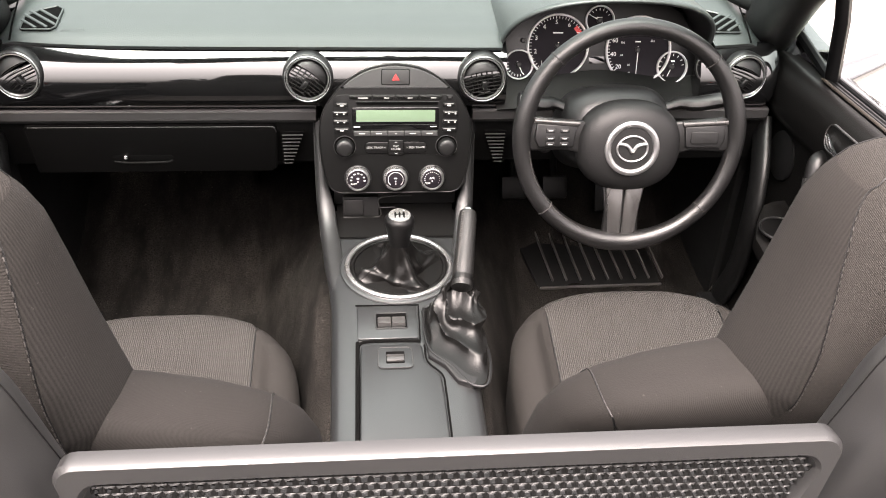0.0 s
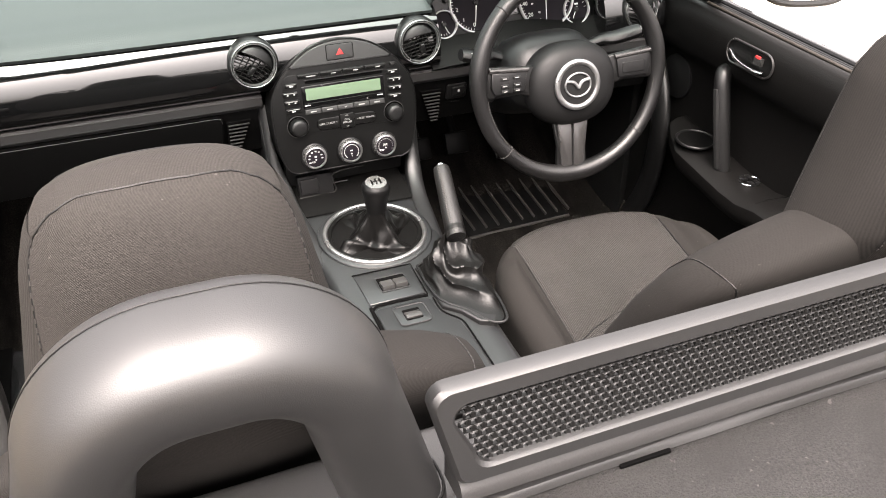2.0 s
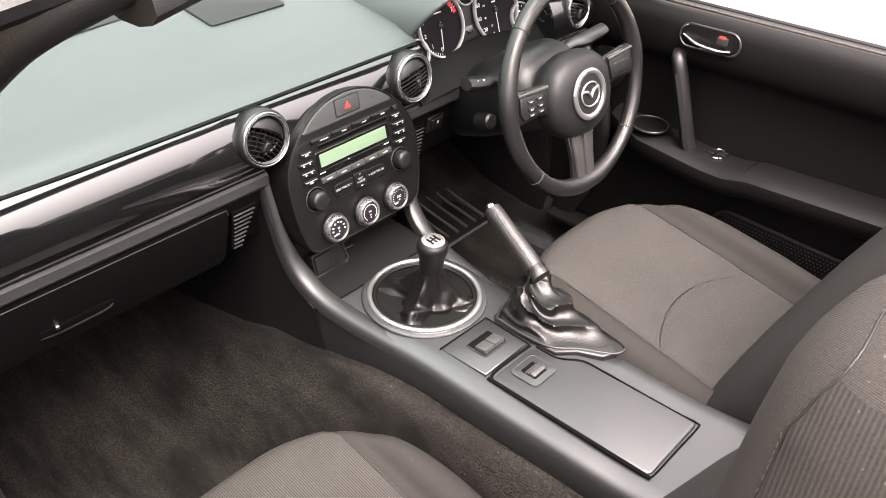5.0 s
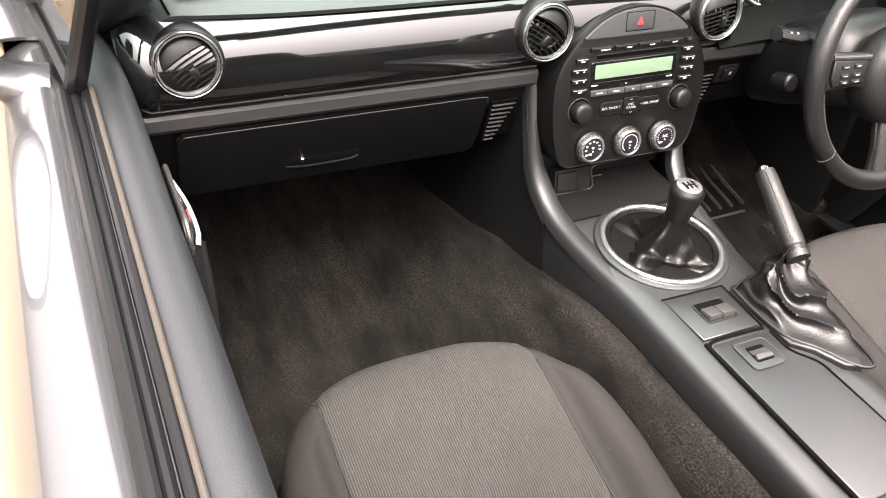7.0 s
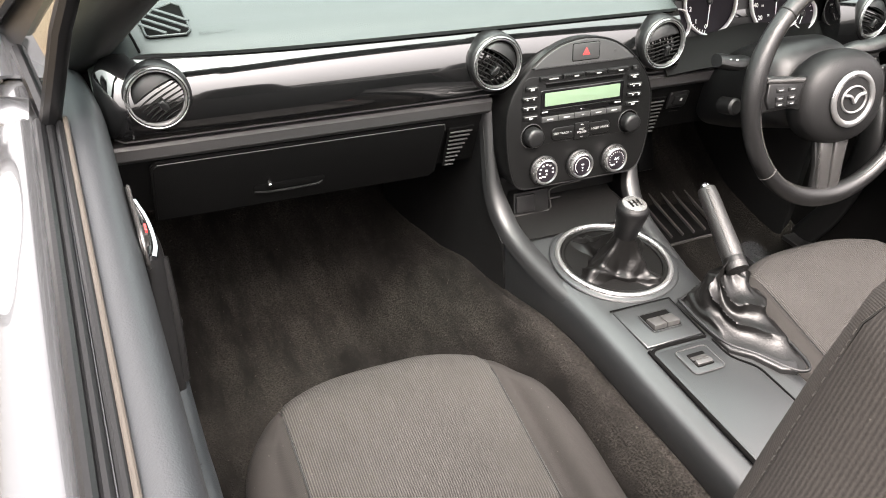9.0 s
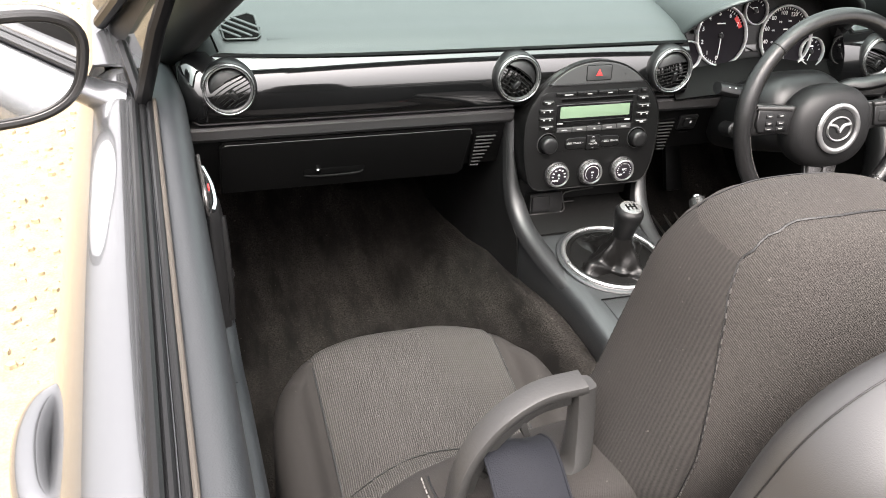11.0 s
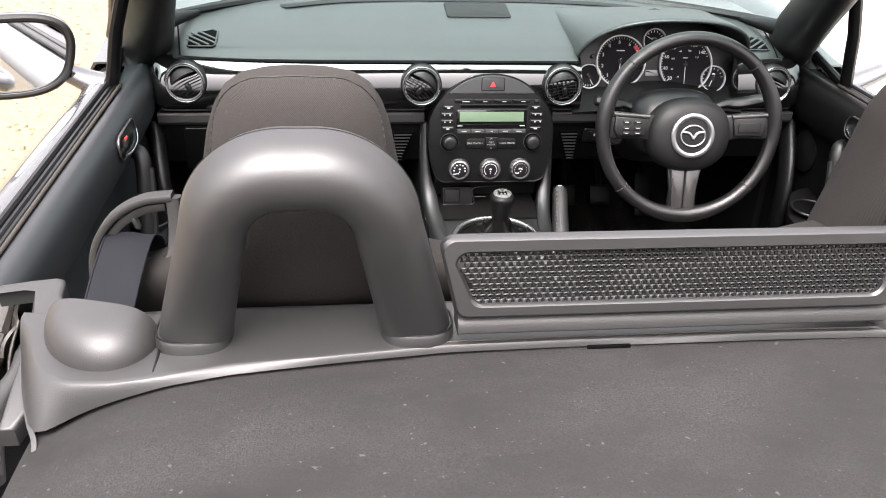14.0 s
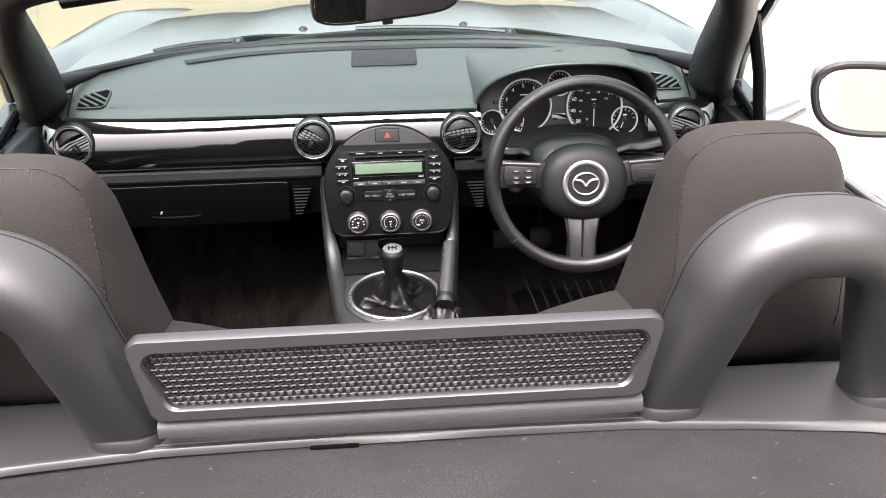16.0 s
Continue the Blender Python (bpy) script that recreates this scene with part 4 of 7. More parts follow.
def build_radio():
    r = thing("car_radio", (0, 0.985, 0.71), "double-height car radio with green display and many buttons", "radio")
    part("body", plate(rrect(0.208, 0.104, 0.014), 0.0044, FACE @ pose(0, fz(0.7655), 0), 0.0005), FACEBLACK, r)
    part("disc_slot", plate(rrect(0.136, 0.0052, 0.002), 0.0048, FACE @ pose(0.003, fz(0.8015), 0), 0.0003), SHADEMARK, r)
    part("slot_lip", plate(rrect(0.140, 0.0016, 0.0006), 0.0066, FACE @ pose(0.003, fz(0.8052), 0), 0.0005), PLASTIC, r)
    fr = part("display_frame", plate(rrect(0.146, 0.0385, 0.003), 0.0052, FACE @ pose(0, fz(0.7765), 0), 0.0006), GLOSS, r)
    part("display", plate(rrect(0.1325, 0.0200, 0.0012), 0.0002, FACE @ pose(0, fz(0.7815), 0.0052), 0.0001), LCD, fr, "pale green lit display")
    part("display_line", plate(rrect(0.138, 0.0006, 0.0002), 0.0002, FACE @ pose(0, fz(0.7665), 0.0052), 0.00005), GUIDE, fr)
    for x in (-0.0655, 0.0635):
        part("caption_bar", plate(rrect(0.0105, 0.0016, 0.0005), 0.0002, FACE @ pose(x, fz(0.7632), 0.0052), 0.00005), LEGEND2, fr)
    for k in range(4):
        x = -0.0585 + 0.0392 * k
        b = part("preset_button", plate(rrect(0.0372, 0.0070, 0.0012), 0.0085, FACE @ pose(x, fz(0.8130), 0), 0.0014), FACEBLACK, r)
        # pale strip paints the highlight along the key's top edge
        part("edge_highlight", plate(rrect(0.0335, 0.0008, 0.0003), 0.0002, FACE @ pose(x, fz(0.8130) + 0.0020, 0.0085), 0.00005), GUIDE, b)
        part("legend", plate(rrect(0.0085 if k else 0.016, 0.0018, 0.0004), 0.0002, FACE @ pose(x + 0.004, fz(0.8130) - 0.0008, 0.0085), 0.00005), MARKGLINT, b)
    b = part("eject_button", plate(rrect(0.0105, 0.0070, 0.0012), 0.0080, FACE @ pose(0.0905, fz(0.8130), 0), 0.0012), FACEBLACK, r)
    part("legend", plate(rrect(0.005, 0.0030, 0.0004), 0.0002, FACE @ pose(0.0905, fz(0.8130), 0.0080), 0.00005), STRIP, b)
    for s in (-1, 1):
        for k in range(4):
            z, w, x = 0.8005 - 0.0140 * k, (0.0205, 0.0262, 0.0262, 0.0250)[k], s * (0.0895, 0.0925, 0.0920, 0.0905)[k]
            b = part("side_button", plate(rrect(w, 0.0072, 0.0022), 0.0082, FACE @ pose(x, fz(z), 0), 0.0014), FACEBLACK, r)
            # painted highlight on the upper edge, not a lamp
            part("edge_highlight", plate(rrect(w - 0.005, 0.0010, 0.0003), 0.0002, FACE @ pose(x, fz(z) + 0.0017, 0.0082), 0.00005), MARKGLINT, b)
            for dx in ((-0.005, 0.006) if s < 0 and k in (1, 2) else (-0.003, 0.008) if k in (1, 2) else (0.0,)):
                part("mark", plate(rrect(0.0026 if dx else 0.006, 0.0022, 0.0005), 0.0002, FACE @ pose(x + dx, fz(z) - 0.0010, 0.0082), 0.00005), LEGEND2, b)
    for k in range(5):
        x = -0.0570 + 0.0285 * k
        b = part("function_button", plate(rrect(0.0276, 0.0086, 0.0012), 0.0072, FACE @ pose(x, fz(0.7520), 0), 0.0012), STRIP, r, "dark grey key")
        part("legend", plate(rrect(0.0105 if k != 2 else 0.004, 0.0020, 0.0005), 0.0002, FACE @ pose(x, fz(0.7520), 0.0072), 0.00005), MARKGLINT, b)
    part("seek_gap", plate(rrect(0.1065, 0.0215, 0.009), 0.0050, FACE @ pose(0, fz(0.7275), 0), 0.0002), SHADEMARK, r)
    seek = part("seek_panel", plate(rrect(0.1045, 0.0195, 0.008), 0.0058, FACE @ pose(0, fz(0.7275), 0), 0.0010), FACEBLACK, r)
    for x, t in ((-0.0335, "SEEK TRACK <"), (0.0335, "> SEEK TRACK")):
        part("legend", lettering(t, 0.0050, FACE @ pose(x, fz(0.7275), 0.0059), 0.0001), MARKGLINT, seek, smooth=0)
    part("disc_gap", plate(rrect(0.0270, 0.0275, 0.002), 0.0060, FACE @ pose(0, fz(0.7275), 0), 0.0002), SHADEMARK, seek)
    part("disc_button", plate(rrect(0.0254, 0.0259, 0.002), 0.0072, FACE @ pose(0, fz(0.7275), 0), 0.0010), FACEBLACK, seek)
    for dz, t in ((0.0024, "DISC"), (-0.0026, "FOLDER")):
        part("legend", lettering(t, 0.0046, FACE @ pose(0, fz(0.7275) + dz, 0.0073), 0.0001), MARKGLINT, seek, smooth=0)
    for sg in (-1, 1):
        part("arrow", tube([FACE @ Vector((x, fz(0.7275) + sg * w, 0.0073)) for x, w in ((-0.0022, 0.0088), (0, 0.0102), (0.0022, 0.0088))], 0.0003, 5), LEGEND2, seek)
    for s in (-1, 1):
        m = FACE @ pose(s * 0.0865, fz(0.7295), 0)
        part("knob_well", lathe([(0.0188, 0.0042), (0.0180, 0.0050), (0.0172, 0.0046), (0.001, 0.0046)], m, 40, cap=False), SHADEMARK, r)
        part("knob_ring", hoop_ring(0.0190, 0.0178, 0.0022, m @ pose(0, 0, 0.0038), 40), STRIP, r)
        part("rotary_knob", lathe([(0.0148, 0.004), (0.0146, 0.014), (0.0138, 0.018), (0.0120, 0.0198), (0.007, 0.0206), (0.0, 0.0208)], m, 40), PLASTIC, r, smooth=70)


build_radio()


def build_heater_knob(x, marks):
    k = thing("heater_knob", (x, 0.96, 0.65), "round heater control knob with silver rim and white markings", "control knob", "heater controls")
    m = FACE @ pose(x, fz(0.6745), 0.004)
    part("surround", hoop_ring(0.0235, 0.0175, 0.006, m, 40), PLASTIC, k)
    part("silver_rim", lathe([(0.0205, 0.0), (0.0205, 0.011), (0.0192, 0.0135), (0.0172, 0.0142), (0.0165, 0.0132), (0.0165, 0.0)], m, 44), SILVER, k, "knurled silver rim")
    part("dial", lathe([(0.0166, 0.0), (0.0166, 0.0115), (0.015, 0.0125), (0.0001, 0.0126)], m, 36), DIAL, k)
    for j in range(40):
        a = 2 * math.pi * j / 40
        part("knurl", block((0, 0, 0), (0.0009, 0.0012, 0.009), 0, m @ pose(0.0206 * math.cos(a), 0.0206 * math.sin(a), 0.006, 0, 0, math.degrees(a))), SATIN, k, smooth=0)
    t = m @ pose(0, 0, 0.0127)
    if marks == "air":
        for a in (-150, -115, -75, -40, 0, 40, 75):
            a = radians(90 + a * 0.85 + 30)
            part("mark", plate(rrect(0.0034, 0.0022, 0.0008), 0.0002, t @ pose(0.0115 * math.cos(a), 0.0115 * math.sin(a), 0), 0.00004), LEGEND2, k)
        part("mark", plate(rrect(0.0042, 0.0030, 0.001), 0.0002, t @ pose(0, 0.002, 0), 0.00004), LEGEND2, k)
    elif marks == "temp":
        for a0 in range(-130, 131, 20):
            a = radians(90 + a0)
            part("mark", block((0, 0, 0), (0.0042, 0.0009, 0.0004), 0, t @ pose(0.0128 * math.cos(a), 0.0128 * math.sin(a), 0, 0, 0, math.degrees(a) + 90)), LEGEND2, k, smooth=0)
        part("mark", plate(rrect(0.0052, 0.0022, 0.001), 0.0002, t @ pose(0, 0.002, 0), 0.00004), LEGEND2, k)
    else:
        for a0 in range(-120, 121, 17):
            a = radians(90 + a0)
            part("mark", lathe([(0.0006 + 0.0003 * (a0 + 120) / 240, 0), (0.0006, 0.0003), (0.0, 0.0003)], t @ pose(0.0128 * math.cos(a), 0.0128 * math.sin(a), 0), 8), LEGEND2, k)
        part("legend", lettering("A/C", 0.0055, t @ pose(0, 0.002, 0.0002), 0.0001), WHITE, k, smooth=0)
    part("legend", lettering("AUTO" if marks == "air" else "OFF" if marks == "fan" else "o", 0.0042, t @ pose(-0.007 if marks != "temp" else 0, -0.0075, 0.0002), 0.0001), WHITE, k, smooth=0)
    part("pointer", lathe([(0.0013, 0), (0.0013, 0.0004), (0.0, 0.0005)], t @ pose(0, -0.0035, 0), 10), LEGEND2, k)


for hx, hm in ((-0.0655, "air"), (-0.001, "temp"), (0.062, "fan")):
    build_heater_knob(hx, hm)


def build_dash_switch():
    w = thing("dash_switch", (0.232, 1.036, 0.715), "small black push switch in the lower dash", "switch")
    m = basis((0.232, 1.037, 0.722), (1, 0, 0), (0, -0.235, 1))
    part("surround", plate(rrect(0.040, 0.032, 0.004), 0.004, m, 0.0015), PLASTIC, w)
    b = part("push_button", plate(rrect(0.026, 0.020, 0.003), 0.0075, m @ pose(0.002, 0.002, 0), 0.0015), SOFT, w)
    part("mark", plate(rrect(0.004, 0.006, 0.001), 0.0003, m @ pose(0.003, 0.004, 0.0075), 0.0001), LEGEND2, b)
    for k in range(4):
        part("index_mark", plate(rrect(0.0028, 0.0014, 0.0004), 0.0003, m @ pose(-0.008 + 0.005 * k, -0.022, 0.0038), 0.0001), GUIDE, w)


build_dash_switch()

# ---- instrument binnacle ----
CL = basis((0.355, 1.060, 0.870), (1, 0, 0), (0, 0.30, 0.95))


def cl(x, z, w=0.0):
    """A frame on the dial face at a world x and height."""
    return CL @ pose(x - 0.355, (z - 0.870) / 0.954, w)


def arch_pt(a, y_lip, grow=0.0, drop=0.0):
    """Point of the hood's arch, a from 0 (near the centre vents) to 1 (near the door)."""
    ang = math.pi * (1 - a)
    x = 0.362 + (0.186 + grow) * math.copysign(abs(math.cos(ang)) ** 0.8, math.cos(ang))
    z = 0.868 + (0.120 + grow * 0.5) * abs(math.sin(ang)) ** 0.75 - drop
    return x, z


def build_binnacle():
    b = thing("instrument_binnacle", (0.36, 1.1, 0.80), "hooded instrument binnacle with five round chrome-ringed dials", "instrument cluster")

    def hood(u, v):
        x, z = arch_pt(u, 0)
        y = 1.062 - (z - 0.868) * 0.80
        # runs forward and sinks into the pad
        yy = y + (1.30 - y) * v
        zz = z + (min(z, pad_z(1.30) - 0.004) - z) * v ** 1.5
        xx = 0.362 + (x - 0.362) * (1 + 0.10 * v)
        return (xx, yy, zz)
    part("hood", sheet(hood, 40, 16), PAD, b, "soft grained hood over the dials", smooth=60)

    def lip(u, v):
        x, z = arch_pt(u, 0)
        y = 1.062 - (z - 0.868) * 0.80
        a = v * math.pi
        k = 0.009
        cx, cz = 0.362 + (x - 0.362) * (1 - 0.045), 0.868 + (z - 0.868) * (1 - 0.075)
        xx, zz = x + (cx - x) * (1 - math.cos(a)) / 2, z + (cz - z) * (1 - math.cos(a)) / 2
        return (xx, y - k * math.sin(a), zz)
    part("hood_lip", sheet(lip, 40, 8), PAD, b, smooth=80)

    def inner(u, v):
        x, z = arch_pt(u, 0)
        y = 1.062 - (z - 0.868) * 0.80
        x, z = 0.362 + (x - 0.362) * 0.955, 0.868 + (z - 0.868) * 0.925
        return (0.362 + (x - 0.362) * (1 - 0.05 * v), y + (1.085 + 0.02 * u * 0 - y) * v, z - 0.012 * v)
    part("hood_lining", sheet(inner, 36, 6), PLASTIC, b)
    face = [(-0.172, -0.052), (0.176, -0.052), (0.186, 0.0), (0.15, 0.06), (0.09, 0.098), (0.0, 0.116), (-0.09, 0.098), (-0.15, 0.06), (-0.182, 0.0)]
    part("dial_panel", plate(face, 0.002, CL @ pose(0, 0, -0.010), 0.001, base=-0.02), PLASTIC, b)
    part("lower_cowl", sheet(lambda u, v: (0.175 + 0.37 * u, 1.05 - 0.045 * v + 0.012 * math.cos(u * math.pi * 2) * 0.3, 0.829 - 0.050 * v * (1 - 0.2 * math.sin(u * math.pi)) + 0.008 * math.cos((u - 0.5) * 9) * (1 - v)), 20, 6, 0.004), LIDBLACK, b)

    def dial(name, x, z, r, ring=0.004):
        m = cl(x, z, -0.008)
        h = part(name, lathe([(r, 0.0), (r, 0.006), (r - 0.001, 0.0062), (r - 0.0015, 0.001), (0.0001, 0.001)], m, 40), DIAL, b, "black dial face with white markings")
        part("chrome_ring", hoop_ring(r + 0.001, r + 0.001 - ring, 0.009, m, 48), SILVER2, h, "thin silver ring")
        return m @ pose(0, 0, 0.0012), h

    def ticks(m, h, r, a0, a1, n, ln, mat_=WHITE, w=0.0009):
        for k in range(n + 1):
            a = radians(a0 + (a1 - a0) * k / n)
            part("tick", block((0, 0, 0), (ln, w, 0.0004), 0, m @ pose((r - ln / 2) * math.cos(a), (r - ln / 2) * math.sin(a), 0, 0, 0, math.degrees(a))), mat_, h, smooth=0)

    def numbers(m, h, r, a0, a1, texts, size):
        for k, t in enumerate(texts):
            a = radians(a0 + (a1 - a0) * k / (len(texts) - 1))
            part("numeral", lettering(t, size, m @ pose(r * math.cos(a), r * math.sin(a), 0.0002), 0.0001), WHITE, h, smooth=0)

    def needle(m, h, a, ln, mat_=WHITE, w=0.0018):
        q = m @ pose(0, 0, 0.002, 0, 0, a)
        part("needle", join(plate([(-0.006, -w / 2), (ln, -w / 4), (ln, w / 4), (-0.006, w / 2)], 0.0006, q, 0.0001), ), mat_, h, smooth=0)
        part("needle_hub", lathe([(0.005, 0), (0.005, 0.003), (0.003, 0.0045), (0.0, 0.0046)], m, 16), PLASTIC, h)

    m, h = dial("tachometer", 0.284, 0.876, 0.054)
    ticks(m, h, 0.050, 260, 28, 35, 0.004)
    numbers(m, h, 0.040, 260, 28, [str(k) for k in range(8)], 0.0105)
    for k in range(5):
        a = radians(44 - 6.0 * k)
        part("red_zone", block((0, 0, 0), (0.008, 0.0042, 0.0004), 0, m @ pose(0.044 * math.cos(a), 0.044 * math.sin(a), 0, 0, 0, math.degrees(a))), RED, h, smooth=0)
    part("legend_bar", block((0, 0, 0), (0.018, 0.002, 0.0003), 0, m @ pose(0, 0.022, 0.0002)), WHITE, h, smooth=0)
    needle(m, h, 262, 0.040)
    m, h = dial("speedometer", 0.427, 0.870, 0.058)
    ticks(m, h, 0.054, 252, 20, 38, 0.004)
    numbers(m, h, 0.044, 252, 35, ["0", "20", "40", "60", "80", "100", "120", "140"], 0.0105)
    numbers(m, h, 0.030, 240, 30, ["20", "60", "100", "140", "180", "220"], 0.005)
    part("legend_bar", block((0, 0, 0), (0.010, 0.0022, 0.0003), 0, m @ pose(0, 0.014, 0.0002)), WHITE, h, smooth=0)
    needle(m, h, 268, 0.046)
    m, h = dial("oil_gauge", 0.356, 0.917, 0.025, 0.003)
    ticks(m, h, 0.021, 150, 30, 6, 0.004)
    part("legend_bar", block((0, 0, 0), (0.010, 0.0018, 0.0003), 0, m @ pose(0, 0.005, 0.0002)), WHITE, h, smooth=0)
    needle(m, h, 152, 0.016)
    m, h = dial("temperature_gauge", 0.490, 0.842, 0.027, 0.003)
    ticks(m, h, 0.023, 250, 10, 10, 0.004)
    needle(m, h, 245, 0.018)
    part("legend_bar", block((0, 0, 0), (0.007, 0.003, 0.0003), 0, m @ pose(0.002, 0.010, 0.0002)), WHITE, h, smooth=0)
    m, h = dial("fuel_gauge", 0.216, 0.846, 0.025, 0.003)
    ticks(m, h, 0.021, 170, 300, 8, 0.004)
    needle(m, h, 295, 0.017)
    # trip display window between the big dials
    part("trip_window", plate(rrect(0.032, 0.014, 0.002), 0.003, cl(0.356, 0.853, -0.010), 0.0008), GLOSS, b)
    part("trip_knob", lathe([(0.004, 0), (0.004, 0.010), (0.003, 0.012), (0.0, 0.012)], cl(0.222, 0.885, -0.008), 14), PLASTIC, b)


build_binnacle()

# ---- steering column, stalks, wheel ----
WC = Vector((0.355, 0.829, 0.8095))
WHEEL = basis(WC, (1, -0.03, 0), (0, 0.225, 0.974))


COLUMN = basis(WC, (1, 0, 0), (0, 0.40, 0.917))


def build_column():
    c = thing("steering_column", (0.356, 1.02, 0.72), "black steering column shroud with ignition lock", "steering column")
    rings = []
    for d, hw, hh, dv in ((-0.034, 0.060, 0.050, 0.004), (-0.050, 0.080, 0.066, 0.010), (-0.075, 0.089, 0.071, 0.014), (-0.12, 0.090, 0.071, 0.014), (-0.19, 0.082, 0.064, 0.006), (-0.25, 0.064, 0.050, -0.004)):
        rings.append([COLUMN @ Vector((u, v + dv, d)) for u, v in superell(hw, hh, 32, 3.0)])
    part("shroud", loft(rings), PLASTIC, c, "grained black plastic shroud", smooth=60)
    part("ignition_lock", lathe([(0.0135, -0.02), (0.0135, 0.008), (0.010, 0.011), (0.0, 0.011)], basis((0.245, 0.925, 0.755), (1, 0, 0), (0, 0.3, 1)), 20), PLASTIC, c)
    for s, tip in ((1, (0.530, 0.897, 0.846)), (-1, (0.196, 0.930, 0.834))):
        a = Vector((0.356 + s * 0.070, 0.925, 0.815))
        t = Vector(tip)
        st = part("stalk", tube(smooth_path([a, a.lerp(t, 0.35) + Vector((0, 0.004, 0.004)), a.lerp(t, 0.6), t], 4), [0.010, 0.010, 0.0105, 0.011, 0.012, 0.0132, 0.0145, 0.015, 0.0154, 0.0156, 0.0156, 0.0152, 0.013], 12, flat=0.75), PLASTIC, c)
        d = (t - a).normalized()
        for k in range(4):
            q = basis(a.lerp(t, 0.62 + 0.07 * k) + Vector((0, -0.0118, 0.0045)), d * s, (0, 0.35, 1))
            part("marking", plate(rrect(0.0035, 0.0016 + 0.0022 * (k % 3), 0.0005), 0.0004, q @ pose(0, 0.003 * (k % 2), 0), 0.0001), WHITE, st)


build_column()


def build_wheel():
    w = thing("steering_wheel", tuple(WC), "black leather three-spoke steering wheel with satin spokes", "steering wheel")
    R = 0.1680
    pts = [WHEEL @ Vector((R * math.cos(2 * math.pi * k / 96), R * math.sin(2 * math.pi * k / 96), 0)) for k in range(96)]
    rad = []
    for k in range(96):
        a = math.degrees(2 * math.pi * k / 96)
        g = max(math.exp(-(((a - c + 180) % 360 - 180) / 16) ** 2) for c in (12, 168, 262, 278))
        rad.append(0.0132 + 0.0022 * g)
    rings_tube = tube(pts, rad, 16, closed=True)
    part("rim", rings_tube, LEATHER, w, "smooth worn black leather rim", smooth=80)
    for a in (45, 135, 222, 318):
        q = [WHEEL @ Vector(((R + 0.0137 * math.cos(t)) * math.cos(radians(a)), (R + 0.0137 * math.cos(t)) * math.sin(radians(a)), 0.0137 * math.sin(t))) for t in [2 * math.pi * k / 16 for k in range(16)]]
        part("rim_seam", tube(q, 0.0009, 6, closed=True), DARKSTITCH, w)
    for a0, a1 in ((188, 256), (284, 352)):
        for k in range(40):
            a = radians(a0 + (a1 - a0) * k / 39)
            r = R - 0.0105
            part("stitch", block((0, 0, 0), (0.0016, 0.0026, 0.0012), 0, WHEEL @ pose(r * math.cos(a), r * math.sin(a), 0.0088, 0, 0, math.degrees(a))), STITCH, w, smooth=0)
    # airbag pad
    rings = []
    for h, sc in ((-0.030, 0.80), (-0.012, 0.97), (0.002, 1.0), (0.014, 0.985), (0.024, 0.93), (0.031, 0.82), (0.0355, 0.66), (0.0375, 0.45)):
        rings.append([WHEEL @ Vector((u * sc, -0.012 + v * sc, h - 0.012)) for u, v in superell(0.082, 0.071, 44, 2.3)])
    pad = part("airbag_pad", loft(rings), SOFT, w, "soft black airbag pad", smooth=60)
    em = WHEEL @ pose(-0.002, -0.010, 0.0245)
    part("badge_ring", hoop_ring(0.0425, 0.0325, 0.007, em, 48), SILVER, pad, "broad silver badge ring")
    part("badge_disc", lathe([(0.033, 0), (0.033, 0.0035), (0.0, 0.0045)], em, 36), SOFT, pad)
    oval = [em @ Vector((0.0235 * math.cos(t), 0.0195 * math.sin(t), 0.0052)) for t in [2 * math.pi * k / 40 for k in range(40)]]
    part("badge_oval", tube(oval, 0.0017, 8, closed=True), SILVER, pad)
    part("badge_wing", join(tube(smooth_path([em @ Vector(p) for p in ((-0.0215, 0.008, 0.0052), (-0.008, 0.005, 0.0058), (0, -0.005, 0.006))], 5), 0.0027, 8), tube(smooth_path([em @ Vector(p) for p in ((0.0215, 0.008, 0.0052), (0.008, 0.005, 0.0058), (0, -0.005, 0.006))], 5), 0.0027, 8)), SILVER, pad)
    part("airbag_mark", plate(rrect(0.015, 0.006, 0.001), 0.0005, WHEEL @ pose(-0.001, -0.060, 0.0178, 14, 0, 0), 0.0001), STRIP, pad)
    for s in (-1, 1):
        out = [(s * 0.068, 0.026), (s * 0.115, 0.030), (s * 0.158, 0.034), (s * 0.164, 0.020), (s * 0.166, -0.010), (s * 0.150, -0.020), (s * 0.10, -0.018), (s * 0.07, -0.024)]
        part("spoke", plate(out if s < 0 else out[::-1], 0.010, WHEEL @ pose(0, 0, -0.006, 0, 0, 0), 0.004), LEATHER, w)
        out = [(s * 0.084, 0.020), (s * 0.118, 0.0225), (s * 0.146, 0.024), (s * 0.149, 0.0), (s * 0.142, -0.014), (s * 0.088, -0.013)]
        f = part("spoke_panel", plate(out if s < 0 else out[::-1], 0.0125, WHEEL @ pose(0, 0, -0.004), 0.003), PLASTIC, w)
        part("spoke_bar", plate([(s * 0.080, 0.027), (s * 0.150, 0.031), (s * 0.152, 0.0235), (s * 0.082, 0.0185)][::s], 0.014, WHEEL @ pose(0, 0, -0.004), 0.003), DARKSATIN, w, "satin grey spoke bar")
